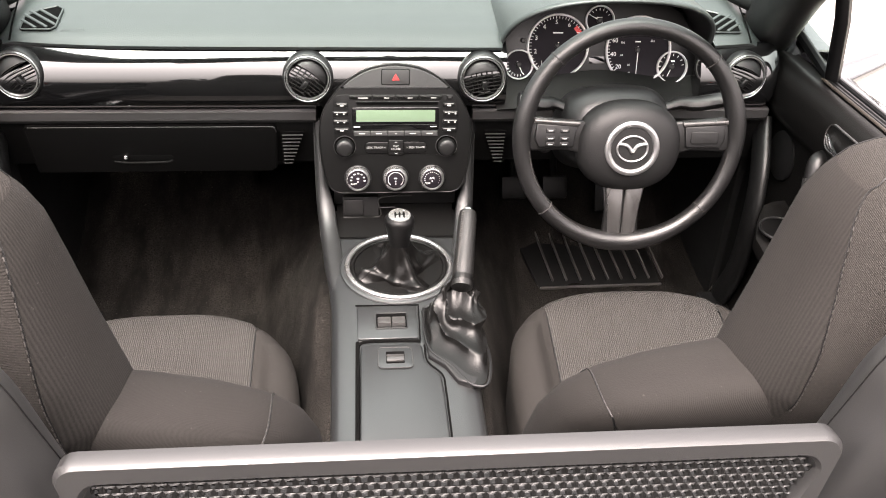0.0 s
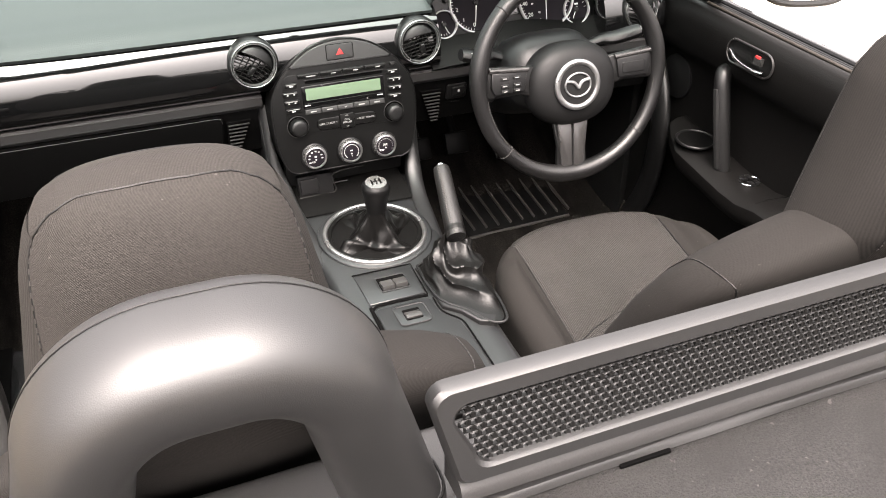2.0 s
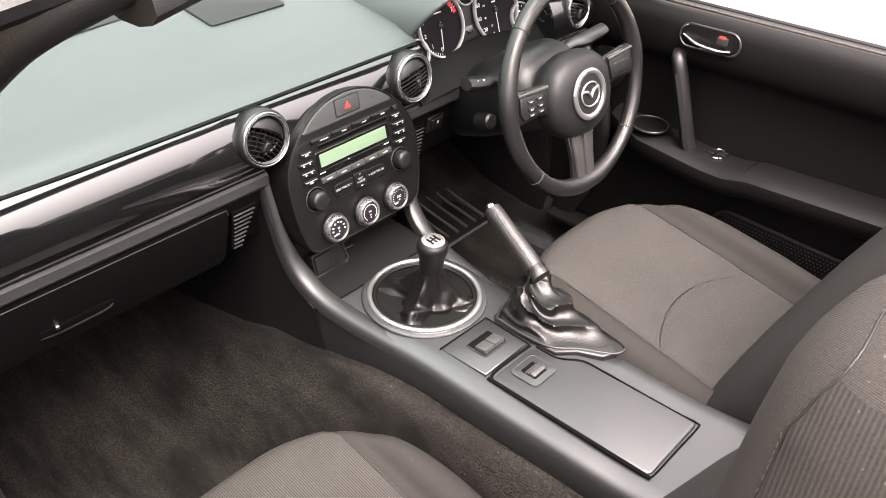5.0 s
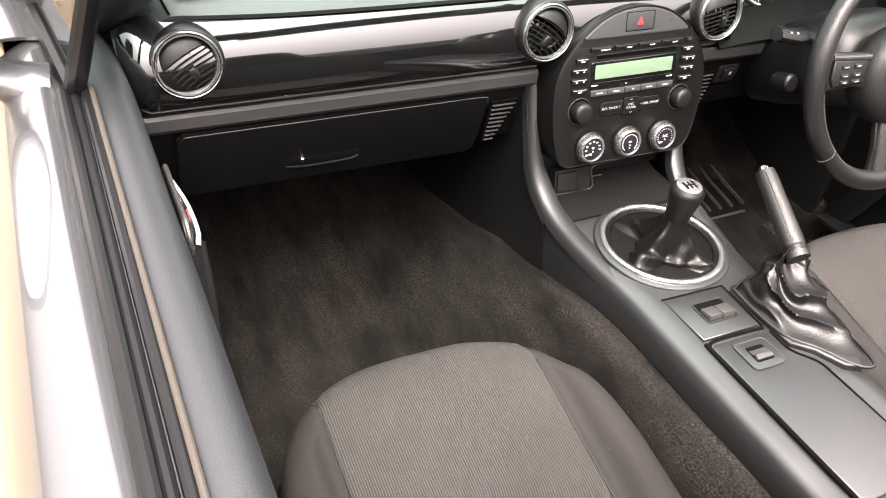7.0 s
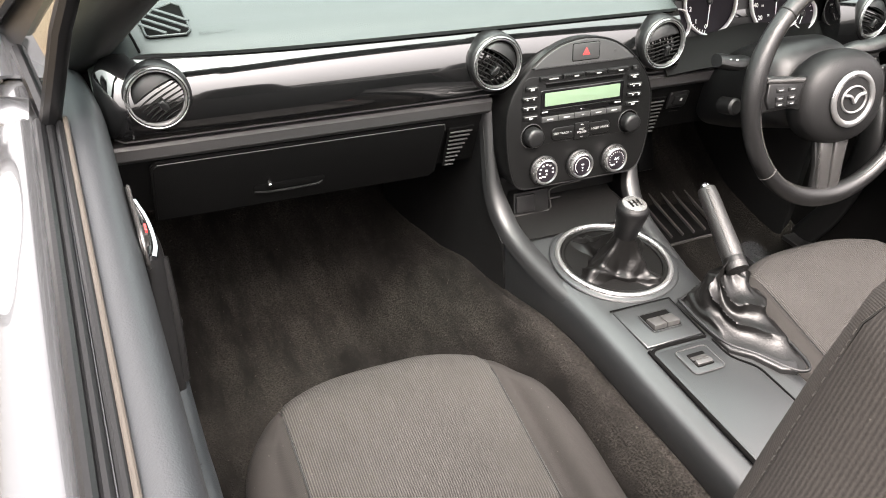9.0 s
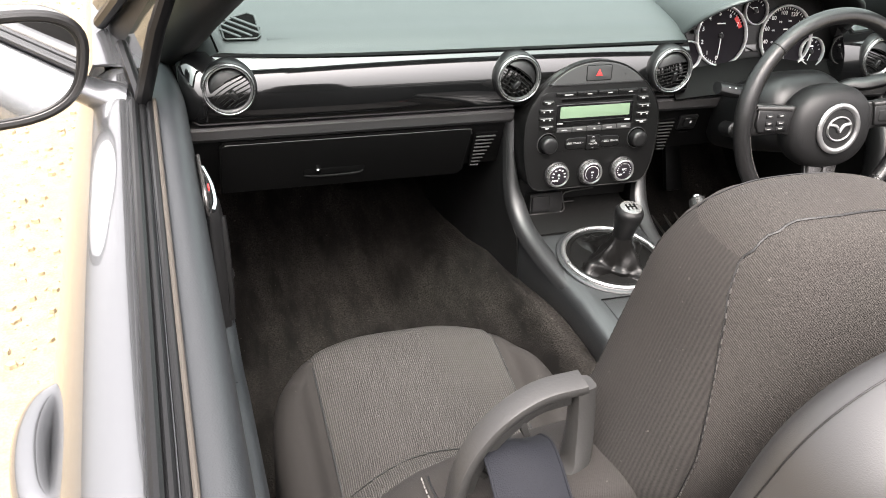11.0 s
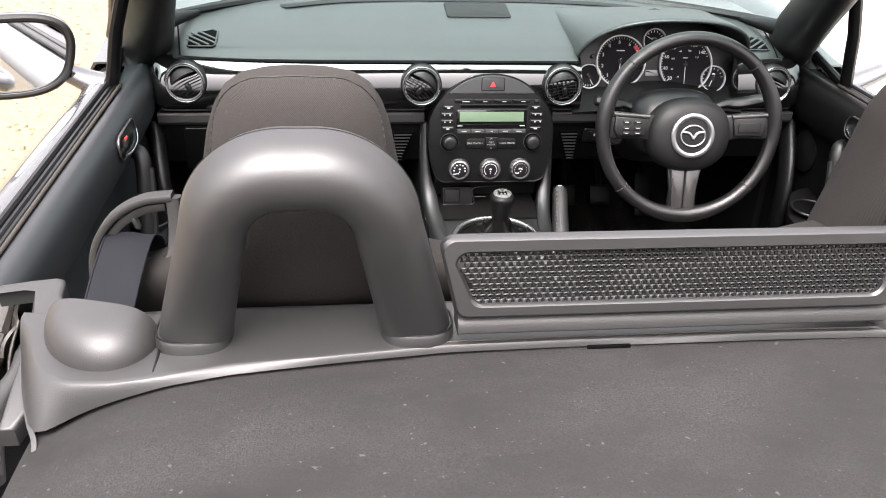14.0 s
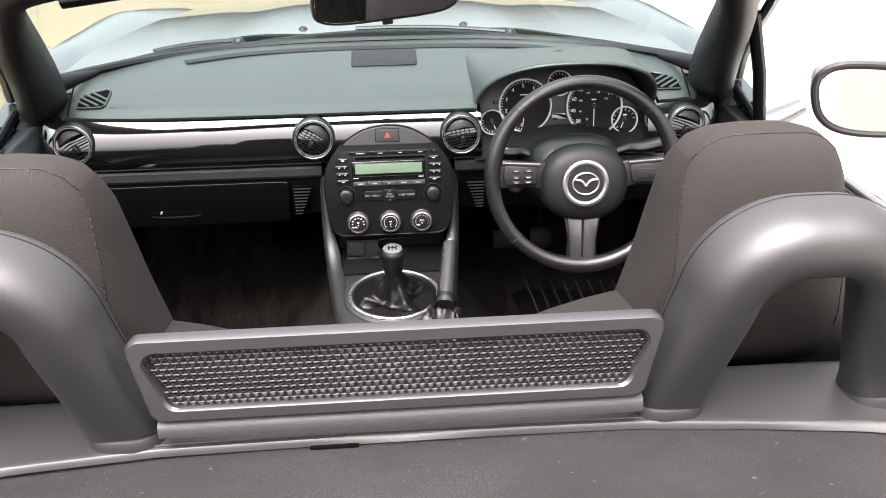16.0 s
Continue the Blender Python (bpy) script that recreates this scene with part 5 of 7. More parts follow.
        if s < 0:
            for bx in (-0.125, -0.103):
                for by in (0.013, 0.001, -0.008):
                    b = part("wheel_button", plate(rrect(0.014, 0.0062, 0.0015), 0.0145, WHEEL @ pose(bx, by, -0.004), 0.0012), PLASTIC, f)
                    part("button_mark", plate(rrect(0.007, 0.0014, 0.0004), 0.0002, WHEEL @ pose(bx, by, 0.0106), 0.00005), MARKGLINT, f)
        else:
            part("blank_panel", plate(rrect(0.044, 0.020, 0.004), 0.0138, WHEEL @ pose(0.116, 0.003, -0.004), 0.002), SOFT, f)
    low = [(-0.036, -0.066), (0.034, -0.066), (0.026, -0.118), (0.027, -0.165), (-0.031, -0.165), (-0.028, -0.118)]
    part("lower_spoke", plate(low, 0.008, WHEEL @ pose(0, 0, -0.008, 0, 0, 0), 0.003), LEATHER, w)
    for s in (-1, 1):
        half = [(-0.001 + s * 0.001, -0.070), (-0.001 + s * 0.031, -0.070), (-0.001 + s * 0.025, -0.115), (-0.001 + s * 0.022, -0.156), (-0.001 + s * 0.001, -0.160)]
        part("lower_spoke_panel", plate(half[::-s], 0.012, WHEEL @ pose(0, 0, -0.007), 0.0025), DARKSATIN, w, "glossy satin lower spoke")


build_wheel()


# ---- centre console ----
def con_top(y):
    return soft_interp(y, (0.15, 0.34, 0.42, 0.60, 0.72, 0.84, 0.93, 1.02), (0.60, 0.566, 0.559, 0.562, 0.566, 0.571, 0.577, 0.578), 0.02)


def con_half(y):
    return soft_interp(y, (0.15, 0.5, 0.75, 0.88, 0.95, 1.02), (0.104, 0.104, 0.109, 0.121, 0.126, 0.127), 0.02)


def build_console():
    c = thing("centre_console", (0, 0.6, 0.45), "grey plastic centre console between the seats", "console")
    rings = []
    for k in range(61):
        y = 0.16 + (1.02 - 0.16) * k / 60
        t, w = con_top(y), con_half(y)
        low = soft_interp(y, (0.16, 0.8, 0.9, 1.02), (0.495, 0.495, 0.475, 0.455), 0.03)
        rings.append([(-w + 0.010, y, low - 0.01), (-w + 0.001, y, t - 0.055), (-w - 0.001, y, t - 0.020), (-w + 0.003, y, t - 0.007), (-w + 0.012, y, t - 0.001), (-w + 0.032, y, t), (0, y, t), (w - 0.032, y, t), (w - 0.012, y, t - 0.001), (w - 0.003, y, t - 0.007), (w + 0.001, y, t - 0.020), (w - 0.001, y, t - 0.055), (w - 0.010, y, low - 0.01)])
    part("console_body", loft(rings), CONSOLE, c, smooth=60)
    # black sides that run down to the carpet under the dash, and the pillars that flare into the console
    for s in (-1, 1):
        def side(u, v, s=s):
            y = 0.945 + 0.475 * u
            top = soft_interp(y, (0.945, 0.975, 0.995, 1.01, 1.03, 1.42), (0.566, 0.592, 0.632, 0.68, 0.745, 0.745), 0.008)
            low = soft_interp(y, (0.94, 1.07, 1.33, 1.42), (0.472, 0.452, 0.395, 0.375), 0.03)
            return (s * (soft_interp(y, (0.945, 1.0, 1.42), (0.1290, 0.137, 0.140), 0.02) - 0.014 * v * max(0, 1 - (y - 0.945) / 0.2)), y, top + (low - top) * v)
        part("side_panel", sheet(side, 30, 10, -0.004), SOFT, c, "black side cover under the dash")
        stations = [(0.1300, 0.1400, 1.024, 0.757), (0.1290, 0.1400, 1.012, 0.715), (0.1240, 0.1400, 1.000, 0.675), (0.1170, 0.1395, 0.988, 0.640), (0.1080, 0.1375, 0.972, 0.6135), (0.1040, 0.1330, 0.948, 0.5940), (0.0980, 0.1280, 0.915, 0.5815), (0.0930, 0.1225, 0.870, 0.5742), (0.0885, 0.1140, 0.810, 0.5680), (0.0850, 0.1060, 0.755, 0.5610)]
        line_in = smooth_path([(a, y, z) for a, b, y, z in stations], 5)
        line_out = smooth_path([(b, y, z) for a, b, y, z in stations], 5)
        rings = []
        for i, (p, q) in enumerate(zip(line_in, line_out)):
            d = line_out[min(i + 1, len(line_out) - 1)] - line_out[max(i - 1, 0)]
            n = Vector((0, d.z, -d.y)).normalized()
            rings.append([(s * x, p.y + n.y * h, p.z + n.z * h) for x, h in ((p.x, -0.016), (p.x, -0.003), (p.x + 0.002, 0.0), (q.x - 0.010, 0.0005), (q.x - 0.005, -0.0012), (q.x - 0.001, -0.005), (q.x + 0.001, -0.012), (q.x + 0.002, -0.020))])
        part("stack_pillar", loft(rings), PILLARM, c, "satin grey pillar flaring into the console", smooth=60)
    # recessed shelf below the heater controls
    part("shelf", sheet(lambda u, v: (-0.105 + 0.21 * u, 0.922 + 0.11 * v, 0.5815 + 0.006 * v + 0.05 * max(0, v - 0.7) ** 1.5), 8, 10, 0.003), SHELF, c, "finely ribbed black shelf floor")
    part("cubby_back", block((0, 1.02, 0.622), (0.22, 0.02, 0.05), 0.003), SOFT, c)
    # seam across the rear
    part("rear_seam", tube([(-0.112, 0.305, 0.535), (-0.104, 0.305, 0.566), (-0.08, 0.305, 0.5705), (0.08, 0.305, 0.5705), (0.104, 0.305, 0.566), (0.112, 0.305, 0.535)], 0.0011, 6), MATT, c)
    # storage lid with its catch
    m = pose(0, 0, 0)
    out = [(-0.066, 0.403), (-0.0637, 0.3973), (-0.058, 0.395), (0.044, 0.395), (0.0497, 0.3973), (0.052, 0.403), (0.052, 0.545), (0.050, 0.575), (0.030, 0.605), (0.028, 0.640), (0.020, 0.648), (-0.058, 0.648), (-0.066, 0.640)]
    lid = part("storage_lid", plate(out, con_top(0.52) + 0.0036, m, 0.0042, base=0.54), CONSOLE, c, "smooth grey storage lid")
    rim = [Vector((u, v, con_top(v) + 0.0012)) for u, v in [(-0.0685, 0.393), (-0.0685, 0.65)]]
    part("lid_gap", tube(rim, 0.0030, 8), SHADEMARK, c)
    part("lid_gap", tube(smooth_path([Vector((u, v, con_top(v) + 0.0008)) for u, v in [(-0.066, 0.394), (-0.056, 0.3925), (0.0, 0.3925), (0.046, 0.3925), (0.0535, 0.398), (0.0540, 0.43), (0.0540, 0.50), (0.0538, 0.547), (0.0515, 0.577), (0.0322, 0.606), (0.0300, 0.642)]], 4), 0.0014, 6), SHADEMARK, c)
    part("lid_gap", tube(smooth_path([Vector((u, v, con_top(v) + 0.0012)) for u, v in [(-0.0685, 0.642), (-0.055, 0.6515), (0.0, 0.6515), (0.025, 0.650)]], 4), 0.0024, 6), SHADEMARK, c)
    q = pose(-0.014, 0.613, con_top(0.6) + 0.0024)
    part("catch_surround", plate(rrect(0.050, 0.046, 0.007), 0.0015, q, 0.001), CONSOLE, lid)
    part("catch_well", plate(rrect(0.027, 0.026, 0.002), 0.0021, q, 0.0005), SHADEMARK, lid)
    part("catch_lever", block((0, 0, 0), (0.0255, 0.0080, 0.006), 0.0020, q @ pose(0, -0.0068, 0.0030, 10, 0, 0)), ROCKER, lid)
    part("catch_slope", block((0, 0, 0), (0.0255, 0.0100, 0.002), 0.0008, q @ pose(0, 0.0030, 0.0022, -18, 0, 0)), ROCKER, lid)
    part("catch_rim", tube([q @ Vector((u, w, 0.0015)) for u, w in rrect(0.050, 0.046, 0.007)], 0.0008, 6, closed=True), STRIP, lid)
    # front plate with the window switches
    out = [(-0.068, 0.655), (0.022, 0.655), (0.024, 0.735), (-0.070, 0.735)]
    part("switch_plate", plate(out, con_top(0.69) + 0.003, m, 0.002, base=0.55), CONSOLE, c)
    q = pose(-0.017, 0.697, con_top(0.7) + 0.003)
    part("switch_rim", tube([q @ Vector((u, w, 0.0008)) for u, w in rrect(0.048, 0.038, 0.003)], 0.0011, 6, closed=True), CONSOLE, c)
    part("switch_well", plate(rrect(0.046, 0.036, 0.002), 0.0008, q, 0.0004), SHADEMARK, c)
    for s in (-1, 1):
        part("window_switch", block((0, 0, 0), (0.0205, 0.0205, 0.009), 0.0020, q @ pose(s * 0.0108, -0.0060, 0.0022, -9, 0, 0)), ROCKER, c, "grey rocker switch")
    part("plate_gap", tube([(0.0245, 0.652, con_top(0.66) + 0.003), (0.0265, 0.735, con_top(0.73) + 0.003), (-0.072, 0.738, con_top(0.73) + 0.002)], 0.0012, 6), SHADEMARK, c)
    # outlet under the stack
    part("outlet_cover", plate(rrect(0.034, 0.028, 0.003), 0.005, basis((-0.074, 0.989, 0.604), (1, 0, 0), (0, 0.2, 1)), 0.0015), PLASTIC, c)
    part("outlet_panel", plate(rrect(0.064, 0.038, 0.003), 0.002, basis((-0.062, 0.990, 0.603), (1, 0, 0), (0, 0.2, 1)), 0.001, base=-0.02), SOFT, c)
    part("outlet_rim", tube(smooth_path([(-0.094, 0.984, 0.585), (-0.03, 0.984, 0.585), (-0.029, 0.987, 0.605), (-0.026, 0.990, 0.621), (0.03, 0.992, 0.624)], 3), 0.0012, 6), GUIDE, c)
    part("ledge_edge", tube([(-0.088, 1.0, 0.5955), (0.0, 1.0, 0.5955)], 0.0012, 6), STRIP, c)


build_console()


def build_gear():
    g = thing("gear_lever", (0, 0.838, 0.572), "black gear lever with leather gaiter in a bright ring", "gear lever")
    RM = basis((0, 0.838, 0.5725), (1, 0, 0), (0, 1, 0.06))
    part("collar", hoop_ring(0.098, 0.086, 0.006, RM @ pose(0, 0, -0.002), 56), CONSOLE, g)
    part("ring", hoop_ring(0.0895, 0.0812, 0.0080, RM @ pose(0, 0, 0.0), 64), SILVER, g, "broad bright silver ring")
    rings, n = [], 96
    part("inner_rim", hoop_ring(0.0815, 0.0735, 0.0060, RM @ pose(0, 0, -0.001), 56), BOOT, g, "rolled leather rim")
    for k in range(25):
        t = k / 24
        r = 0.0760 * (1 - t) ** 1.15 + 0.0130
        ring = []
        for j in range(n):
            a = 2 * math.pi * j / n
            # four taut seams with panels that sag and crease between them
            c = abs(math.sin(2 * (a - radians(28)) + 0.5 * t))
            taut = 0.001 + 0.064 * (0.35 * t + 0.65 * t ** 2.2)
            sag = math.sin(math.pi * t ** 0.75) * c ** 1.5
            wr = noise.noise(Vector((math.cos(a) * 2.6 + 7, math.sin(a) * 2.6, t * 3.4)))
            crease = (1 - abs(math.sin(5.0 * t + 2.2 * math.sin(a + 0.6)))) ** 3 * math.sin(math.pi * t)
            rr = r * (1 - 0.34 * sag * (1 - 0.3 * t) + 0.16 * math.sin(math.pi * t) * wr) + 0.004 * crease
            ring.append(RM @ Vector((rr * math.cos(a), rr * math.sin(a) - 0.012 * t, taut - 0.018 * sag + 0.006 * crease + 0.006 * math.sin(math.pi * t) * wr)))
        rings.append(ring)
    part("gaiter", loft(rings), BOOT, g, "folded black leather gaiter", smooth=80)
    for j in (8, 32, 56, 80):
        part("gaiter_seam", tube([rings[k][j] for k in range(2, 23)], 0.0007, 6), KNOBM, g)
    K = basis((0, 0.8265, 0.612), (1, 0, 0), (0, 1, 0.12))
    part("knob", lathe([(0.0135, 0.0), (0.0158, 0.004), (0.0168, 0.016), (0.0184, 0.030), (0.0210, 0.046), (0.0234, 0.057), (0.0238, 0.065), (0.0190, 0.0722), (0.0, 0.0742)], K, 32), KNOBM, g, "rounded black knob", smooth=60)
    part("knob_collar", hoop_ring(0.0138, 0.010, 0.004, K @ pose(0, 0, -0.001), 28), CHROME, g)
    top = K @ pose(0, 0, 0.0722)
    kc = part("knob_cap", lathe([(0.0178, 0), (0.0174, 0.0014), (0.0, 0.0030)], top, 32), SATIN, g, "silver cap with the shift pattern")
    for x in (-0.007, 0.0, 0.007):
        part("shift_line", block((0, 0, 0), (0.0024, 0.014, 0.0008), 0, top @ pose(x, 0, 0.0026)), SHADEMARK, kc, smooth=0)
    part("shift_line", block((0, 0, 0), (0.0160, 0.0022, 0.0008), 0, top @ pose(0, 0, 0.0028)), SHADEMARK, kc, smooth=0)


build_gear()


def build_handbrake():
    h = thing("handbrake", (0.085, 0.63, 0.55), "handbrake lever in a crumpled black leather gaiter", "handbrake")
    a, t = Vector((0.082, 0.655, 0.622)), Vector((0.1055, 0.795, 0.7005))
    d = (t - a).normalized()
    pts = [a.lerp(t, 0.20 + 0.80 * k / 11) for k in range(12)]
    part("grip", tube(pts, [0.0156, 0.0156, 0.0156, 0.0157, 0.0154, 0.0150, 0.0147, 0.0145, 0.0143, 0.0142, 0.0141, 0.0128], 24), GRIP, h, "grey leather-wrapped grip")
    part("button", lathe([(0.0068, -0.004), (0.0068, 0.006), (0.005, 0.0085), (0.0, 0.009)], Matrix.Translation(t) @ d.to_track_quat("Z", "Y").to_matrix().to_4x4(), 18), CHROME, h, "silver release button")
    side = d.cross(Vector((0, 0, 1))).normalized()
    upv = side.cross(d)
    for k in range(34):
        p = a.lerp(t, 0.34 + 0.62 * k / 33) + (upv * 0.88 - side * 0.47).normalized() * (0.0152 - 0.0010 * k / 33)
        part("stitch", block(p, (0.0048, 0.0012, 0.0012), 0, (Matrix((side, d, upv)).transposed()).to_4x4()), STITCH, h, smooth=0)
    # base panel
    out = [(0.030, 0.722), (0.040, 0.732), (0.098, 0.732), (0.104, 0.70), (0.104, 0.560), (0.092, 0.546), (0.072, 0.556), (0.056, 0.590), (0.034, 0.612)]
    part("base_panel", plate(out, con_top(0.65) + 0.006, pose(0, 0, 0), 0.004, base=0.54), PLASTIC, h)
    # gaiter: hangs from the lever in a few long folds and runs out in a flat tail
    foot = smooth_path([(0.036, 0.718, 0), (0.066, 0.728, 0), (0.102, 0.720, 0), (0.113, 0.66, 0), (0.119, 0.605, 0), (0.110, 0.552, 0), (0.088, 0.552, 0), (0.064, 0.592, 0), (0.040, 0.624, 0), (0.034, 0.67, 0), (0.036, 0.718, 0)], 8)[:-1]
    cm = Vector((0.070, 0.648, 0))
    cuff = a.lerp(t, 0.28)
    rings = []
    for k in range(41):
        s = k / 40
        ring = []
        for q in foot:
            an = math.atan2(q.y - cm.y, q.x - cm.x)
            low = Vector((q.x, q.y, con_top(q.y) + 0.007))
            dv = (side * math.cos(an) + (upv * -0.25 + d * 0.2).normalized() * 0.0 + side.cross(d) * math.sin(an)).normalized()
            high = cuff + dv * 0.0160
            p = low.lerp(high, s ** 0.62)
            p.z = low.z + (high.z - low.z) * s
            w = math.sin(math.pi * s) ** 0.75
            full = 0.011 * w * (1.2 - s)
            o = Vector((math.cos(an), math.sin(an), 0.25))
            lump = noise.noise(Vector((math.cos(an) * 1.5 + 3, math.sin(an) * 1.5, s * 2.4)))
            # slack leather falls in a few slanting folds, tighter towards the cuff
            th = math.pi * (2.7 * s + an / (2 * math.pi) * 2 + 0.55 * lump)
            ridge = (1 - abs(math.sin(th))) ** 1.2
            slack = w * (1.15 - 0.75 * s)
            p = p + o * (full + slack * (0.0115 * (ridge - 0.38) + 0.009 * lump))
            p.z += slack * 0.005 * (ridge - 0.3)
            p.z = max(p.z, con_top(p.y) + 0.0065)
            ring.append(p)
        rings.append(ring)
    part("rim", tube([Vector((cm.x + (q.x - cm.x) * 1.07, cm.y + (q.y - cm.y) * 1.04, con_top(q.y) + 0.0068)) for q in foot], 0.0024, 8, closed=True), PLASTIC, h)
    part("cuff", tube([cuff - d * 0.004, cuff, cuff + d * 0.003, cuff + d * 0.006], [0.0160, 0.0161, 0.0159, 0.0154], 24), CRUMPLE, h)
    part("gaiter", loft(rings), CRUMPLE, h, "crumpled black leather gaiter", smooth=50)


build_handbrake()


# ---- pedals and driver's mat ----
def build_mat():
    m = thing("heel_mat", (0.49, 1.25, 0.225), "ribbed black rubber heel mat on the driver's carpet", "mat")
    M = basis((0.487, 1.345, 0.272), (1, 0.02, 0), (0, 1, 0.36))
    part("base", plate([(-0.145, -0.115), (0.145, -0.115), (0.125, 0.11), (-0.20, 0.11), (-0.17, -0.02)], 0.006, M, 0.003, base=-0.01), MATT, m)
    for k in range(9):
        part("rib", block((0, 0, 0), (0.0042, 0.19, 0.010), 0.0018, M @ pose(-0.125 + 0.033 * k, 0.0, 0.008, 0, 0, 8)), RIBM, m)
    part("front_edge", block((0, 0, 0), (0.29, 0.006, 0.010), 0.003, M @ pose(0, -0.112, 0.006)), RIBM, m)
    f = thing("floor_fixing", (0.668, 1.175, 0.23), "small metal carpet fixing", "fixing")
    part("washer", hoop_ring(0.009, 0.004, 0.004, pose(0.640, 1.175, floor_z(1.175) + 0.004), 20), SATIN, f)
    for x, n in ((0.30, "clutch_pedal"), (0.40, "brake_pedal"), (0.52, "accelerator_pedal")):
        p = thing(n, (x, 1.44, 0.36), "black rubber pedal on a metal arm", "pedal", "pedals")
        part("pad", block((x, 1.43, 0.40), (0.06 if x < 0.5 else 0.045, 0.018, 0.055 if x < 0.5 else 0.12), 0.006, r=pose(0, 0, 0, -25)), MATT, p)
        part("arm", tube([(x, 1.44, 0.41), (x, 1.52, 0.50), (x, 1.58, 0.62)], 0.009, 8), PLASTIC, p)


build_mat()

# ---- seats ----
def snap(tree, pts, lift):
    """Lay a line of points on a skin."""
    out = []
    for p in pts:
        at, normal = tree.find_nearest(Vector(p))[:2]
        out.append(at + normal * lift)
    return out


def build_seat(cx, up=0.0, fw=0.0):
    s = thing("bucket_seat", (cx, 0.55, 0.24), "dark grey cloth bucket seat with a built-in headrest", "car seat", "the two seats")

    mid = cx + math.copysign(0.040, cx)

    def cz(x, y):
        """Cushion height."""
        ax = abs(x)
        z = 0.470 + up + 0.24 * (y - 0.66) - 0.5 * max(0, y - 0.74) ** 1.6
        z += (0.038 if up else 0.030) * math.exp(-((ax - 0.188) / 0.034) ** 2) * (1 - 0.5 * max(0, (y - 0.5) / 0.3))
        z -= 0.005 * math.exp(-((ax - 0.147) / 0.006) ** 2) + 0.007 * math.exp(-((ax - 0.160) / 0.011) ** 2)
        z -= 0.008 * math.exp(-((y - 0.60 + 0.05 * (ax / 0.147) ** 2) / 0.012) ** 2) * (1 if ax < 0.147 else 0)
        z += 0.0016 * noise.noise(Vector((x * 14, y * 14, cx)))
        return z

    def front(x):
        return 0.842 - 0.090 * (abs(x) / 0.205) ** 3.0

    def top(x0, x1):
        def f(u, v):
            x = x0 + (x1 - x0) * u
            fy, cx = front(x), mid
            if v < 0.72:
                y = 0.36 + (fy - 0.035 - 0.36) * v / 0.72
                return (cx + x, y, cz(x, y))
            a = (v - 0.72) / 0.28
            z0 = cz(x, fy - 0.035)
            if a < 0.5:
                q = a / 0.5 * math.pi / 2
                return (cx + x, fy - 0.035 + 0.035 * math.sin(q), z0 - 0.035 * (1 - math.cos(q)))
            return (cx + x, fy - 0.02 * (a - 0.5) * 2, z0 - 0.035 - 0.17 * (a - 0.5) * 2)
        return f
    part("cushion_centre", sheet(top(-0.147, 0.147), 30, 60), RIB, s, "finely ribbed cloth cushion panel", smooth=70)
    for sg in (-1, 1):
        def bol(u, v, sg=sg):
            # the outline sweeps from the front seam round to the straight side
            x0, y0, x1, y1 = 0.147, front(0.147), 0.226, 0.60
            if v < 0.6:
                k = v / 0.6
                mx, my = x1, y0 - 0.66 * (x1 - x0)
                ox = (1 - k) ** 2 * x0 + 2 * k * (1 - k) * mx + k * k * x1
                oy = (1 - k) ** 2 * y0 + 2 * k * (1 - k) * my + k * k * y1
                dx, dy = (1 - k) * (mx - x0) + k * (x1 - mx), (1 - k) * (my - y0) + k * (y1 - my)
            else:
                ox, oy, dx, dy = x1, y1 + (0.36 - y1) * (v - 0.6) / 0.4, 0.0, -1.0
            n = Vector((-dy, dx, 0)).normalized()
            b = min(1, v / 0.22)
            n = (Vector((0, 1, 0)) * (1 - b) + n * b).normalized()
            r = 0.035
            ix, iy = ox - n.x * r, oy - n.y * r
            if u < 0.5:
                k = u / 0.5
                x, y = x0 + (ix - x0) * k, (y0 - r + (0.36 - y0 + r) * v) * (1 - k) + iy * k
                return (mid + sg * x, y, cz(x, y))
            k = (u - 0.5) / 0.5
            q = min(1, k / 0.5) * math.pi / 2
            z = cz(ix, iy) - r * (1 - math.cos(q)) - 0.17 * max(0, k - 0.5) * 2
            return (mid + sg * (ix + n.x * r * math.sin(q)), iy + n.y * r * math.sin(q), max(0.27 + up, z))
        part("cushion_bolster", sheet(bol, 30, 50), SIDECLOTH, s, "plain cloth side bolster", smooth=70)
        seam = [Vector(top(0, sg * 0.147)(1.0, v / 20)) + Vector((0, 0, 0.0002)) for v in range(0, 20)]
        part("seam", tube(seam, 0.0016, 6), SOFT, s)
    across = [Vector((mid + x, 0.60 - 0.05 * (x / 0.147) ** 2, cz(x, 0.60 - 0.05 * (x / 0.147) ** 2) + 0.0004)) for x in [-0.145 + 0.29 * k / 24 for k in range(25)]]
    part("seam", tube(across, 0.0013, 6), SOFT, s)
    part("seat_base", block((mid, 0.60, 0.30), (0.40, 0.42, 0.10), 0.02), PLASTIC, s)
    part("seat_rail", block((mid, 0.58, 0.245), (0.36, 0.5, 0.03), 0.006), SATIN, s)

    # backrest, leaning; broad shoulders below the narrow headrest
    secs = [(0.40, 0.405, 0.205, 0.060), (0.50, 0.357, 0.222, 0.066), (0.62, 0.302, 0.242, 0.066), (0.74, 0.243, 0.249, 0.064), (0.81, 0.206, 0.248, 0.062), (0.855, 0.180, 0.240, 0.060), (0.885, 0.161, 0.226, 0.058), (0.905, 0.151, 0.200, 0.054), (0.922, 0.144, 0.163, 0.048), (0.938, 0.139, 0.112, 0.040), (0.944, 0.137, 0.07, 0.03)]
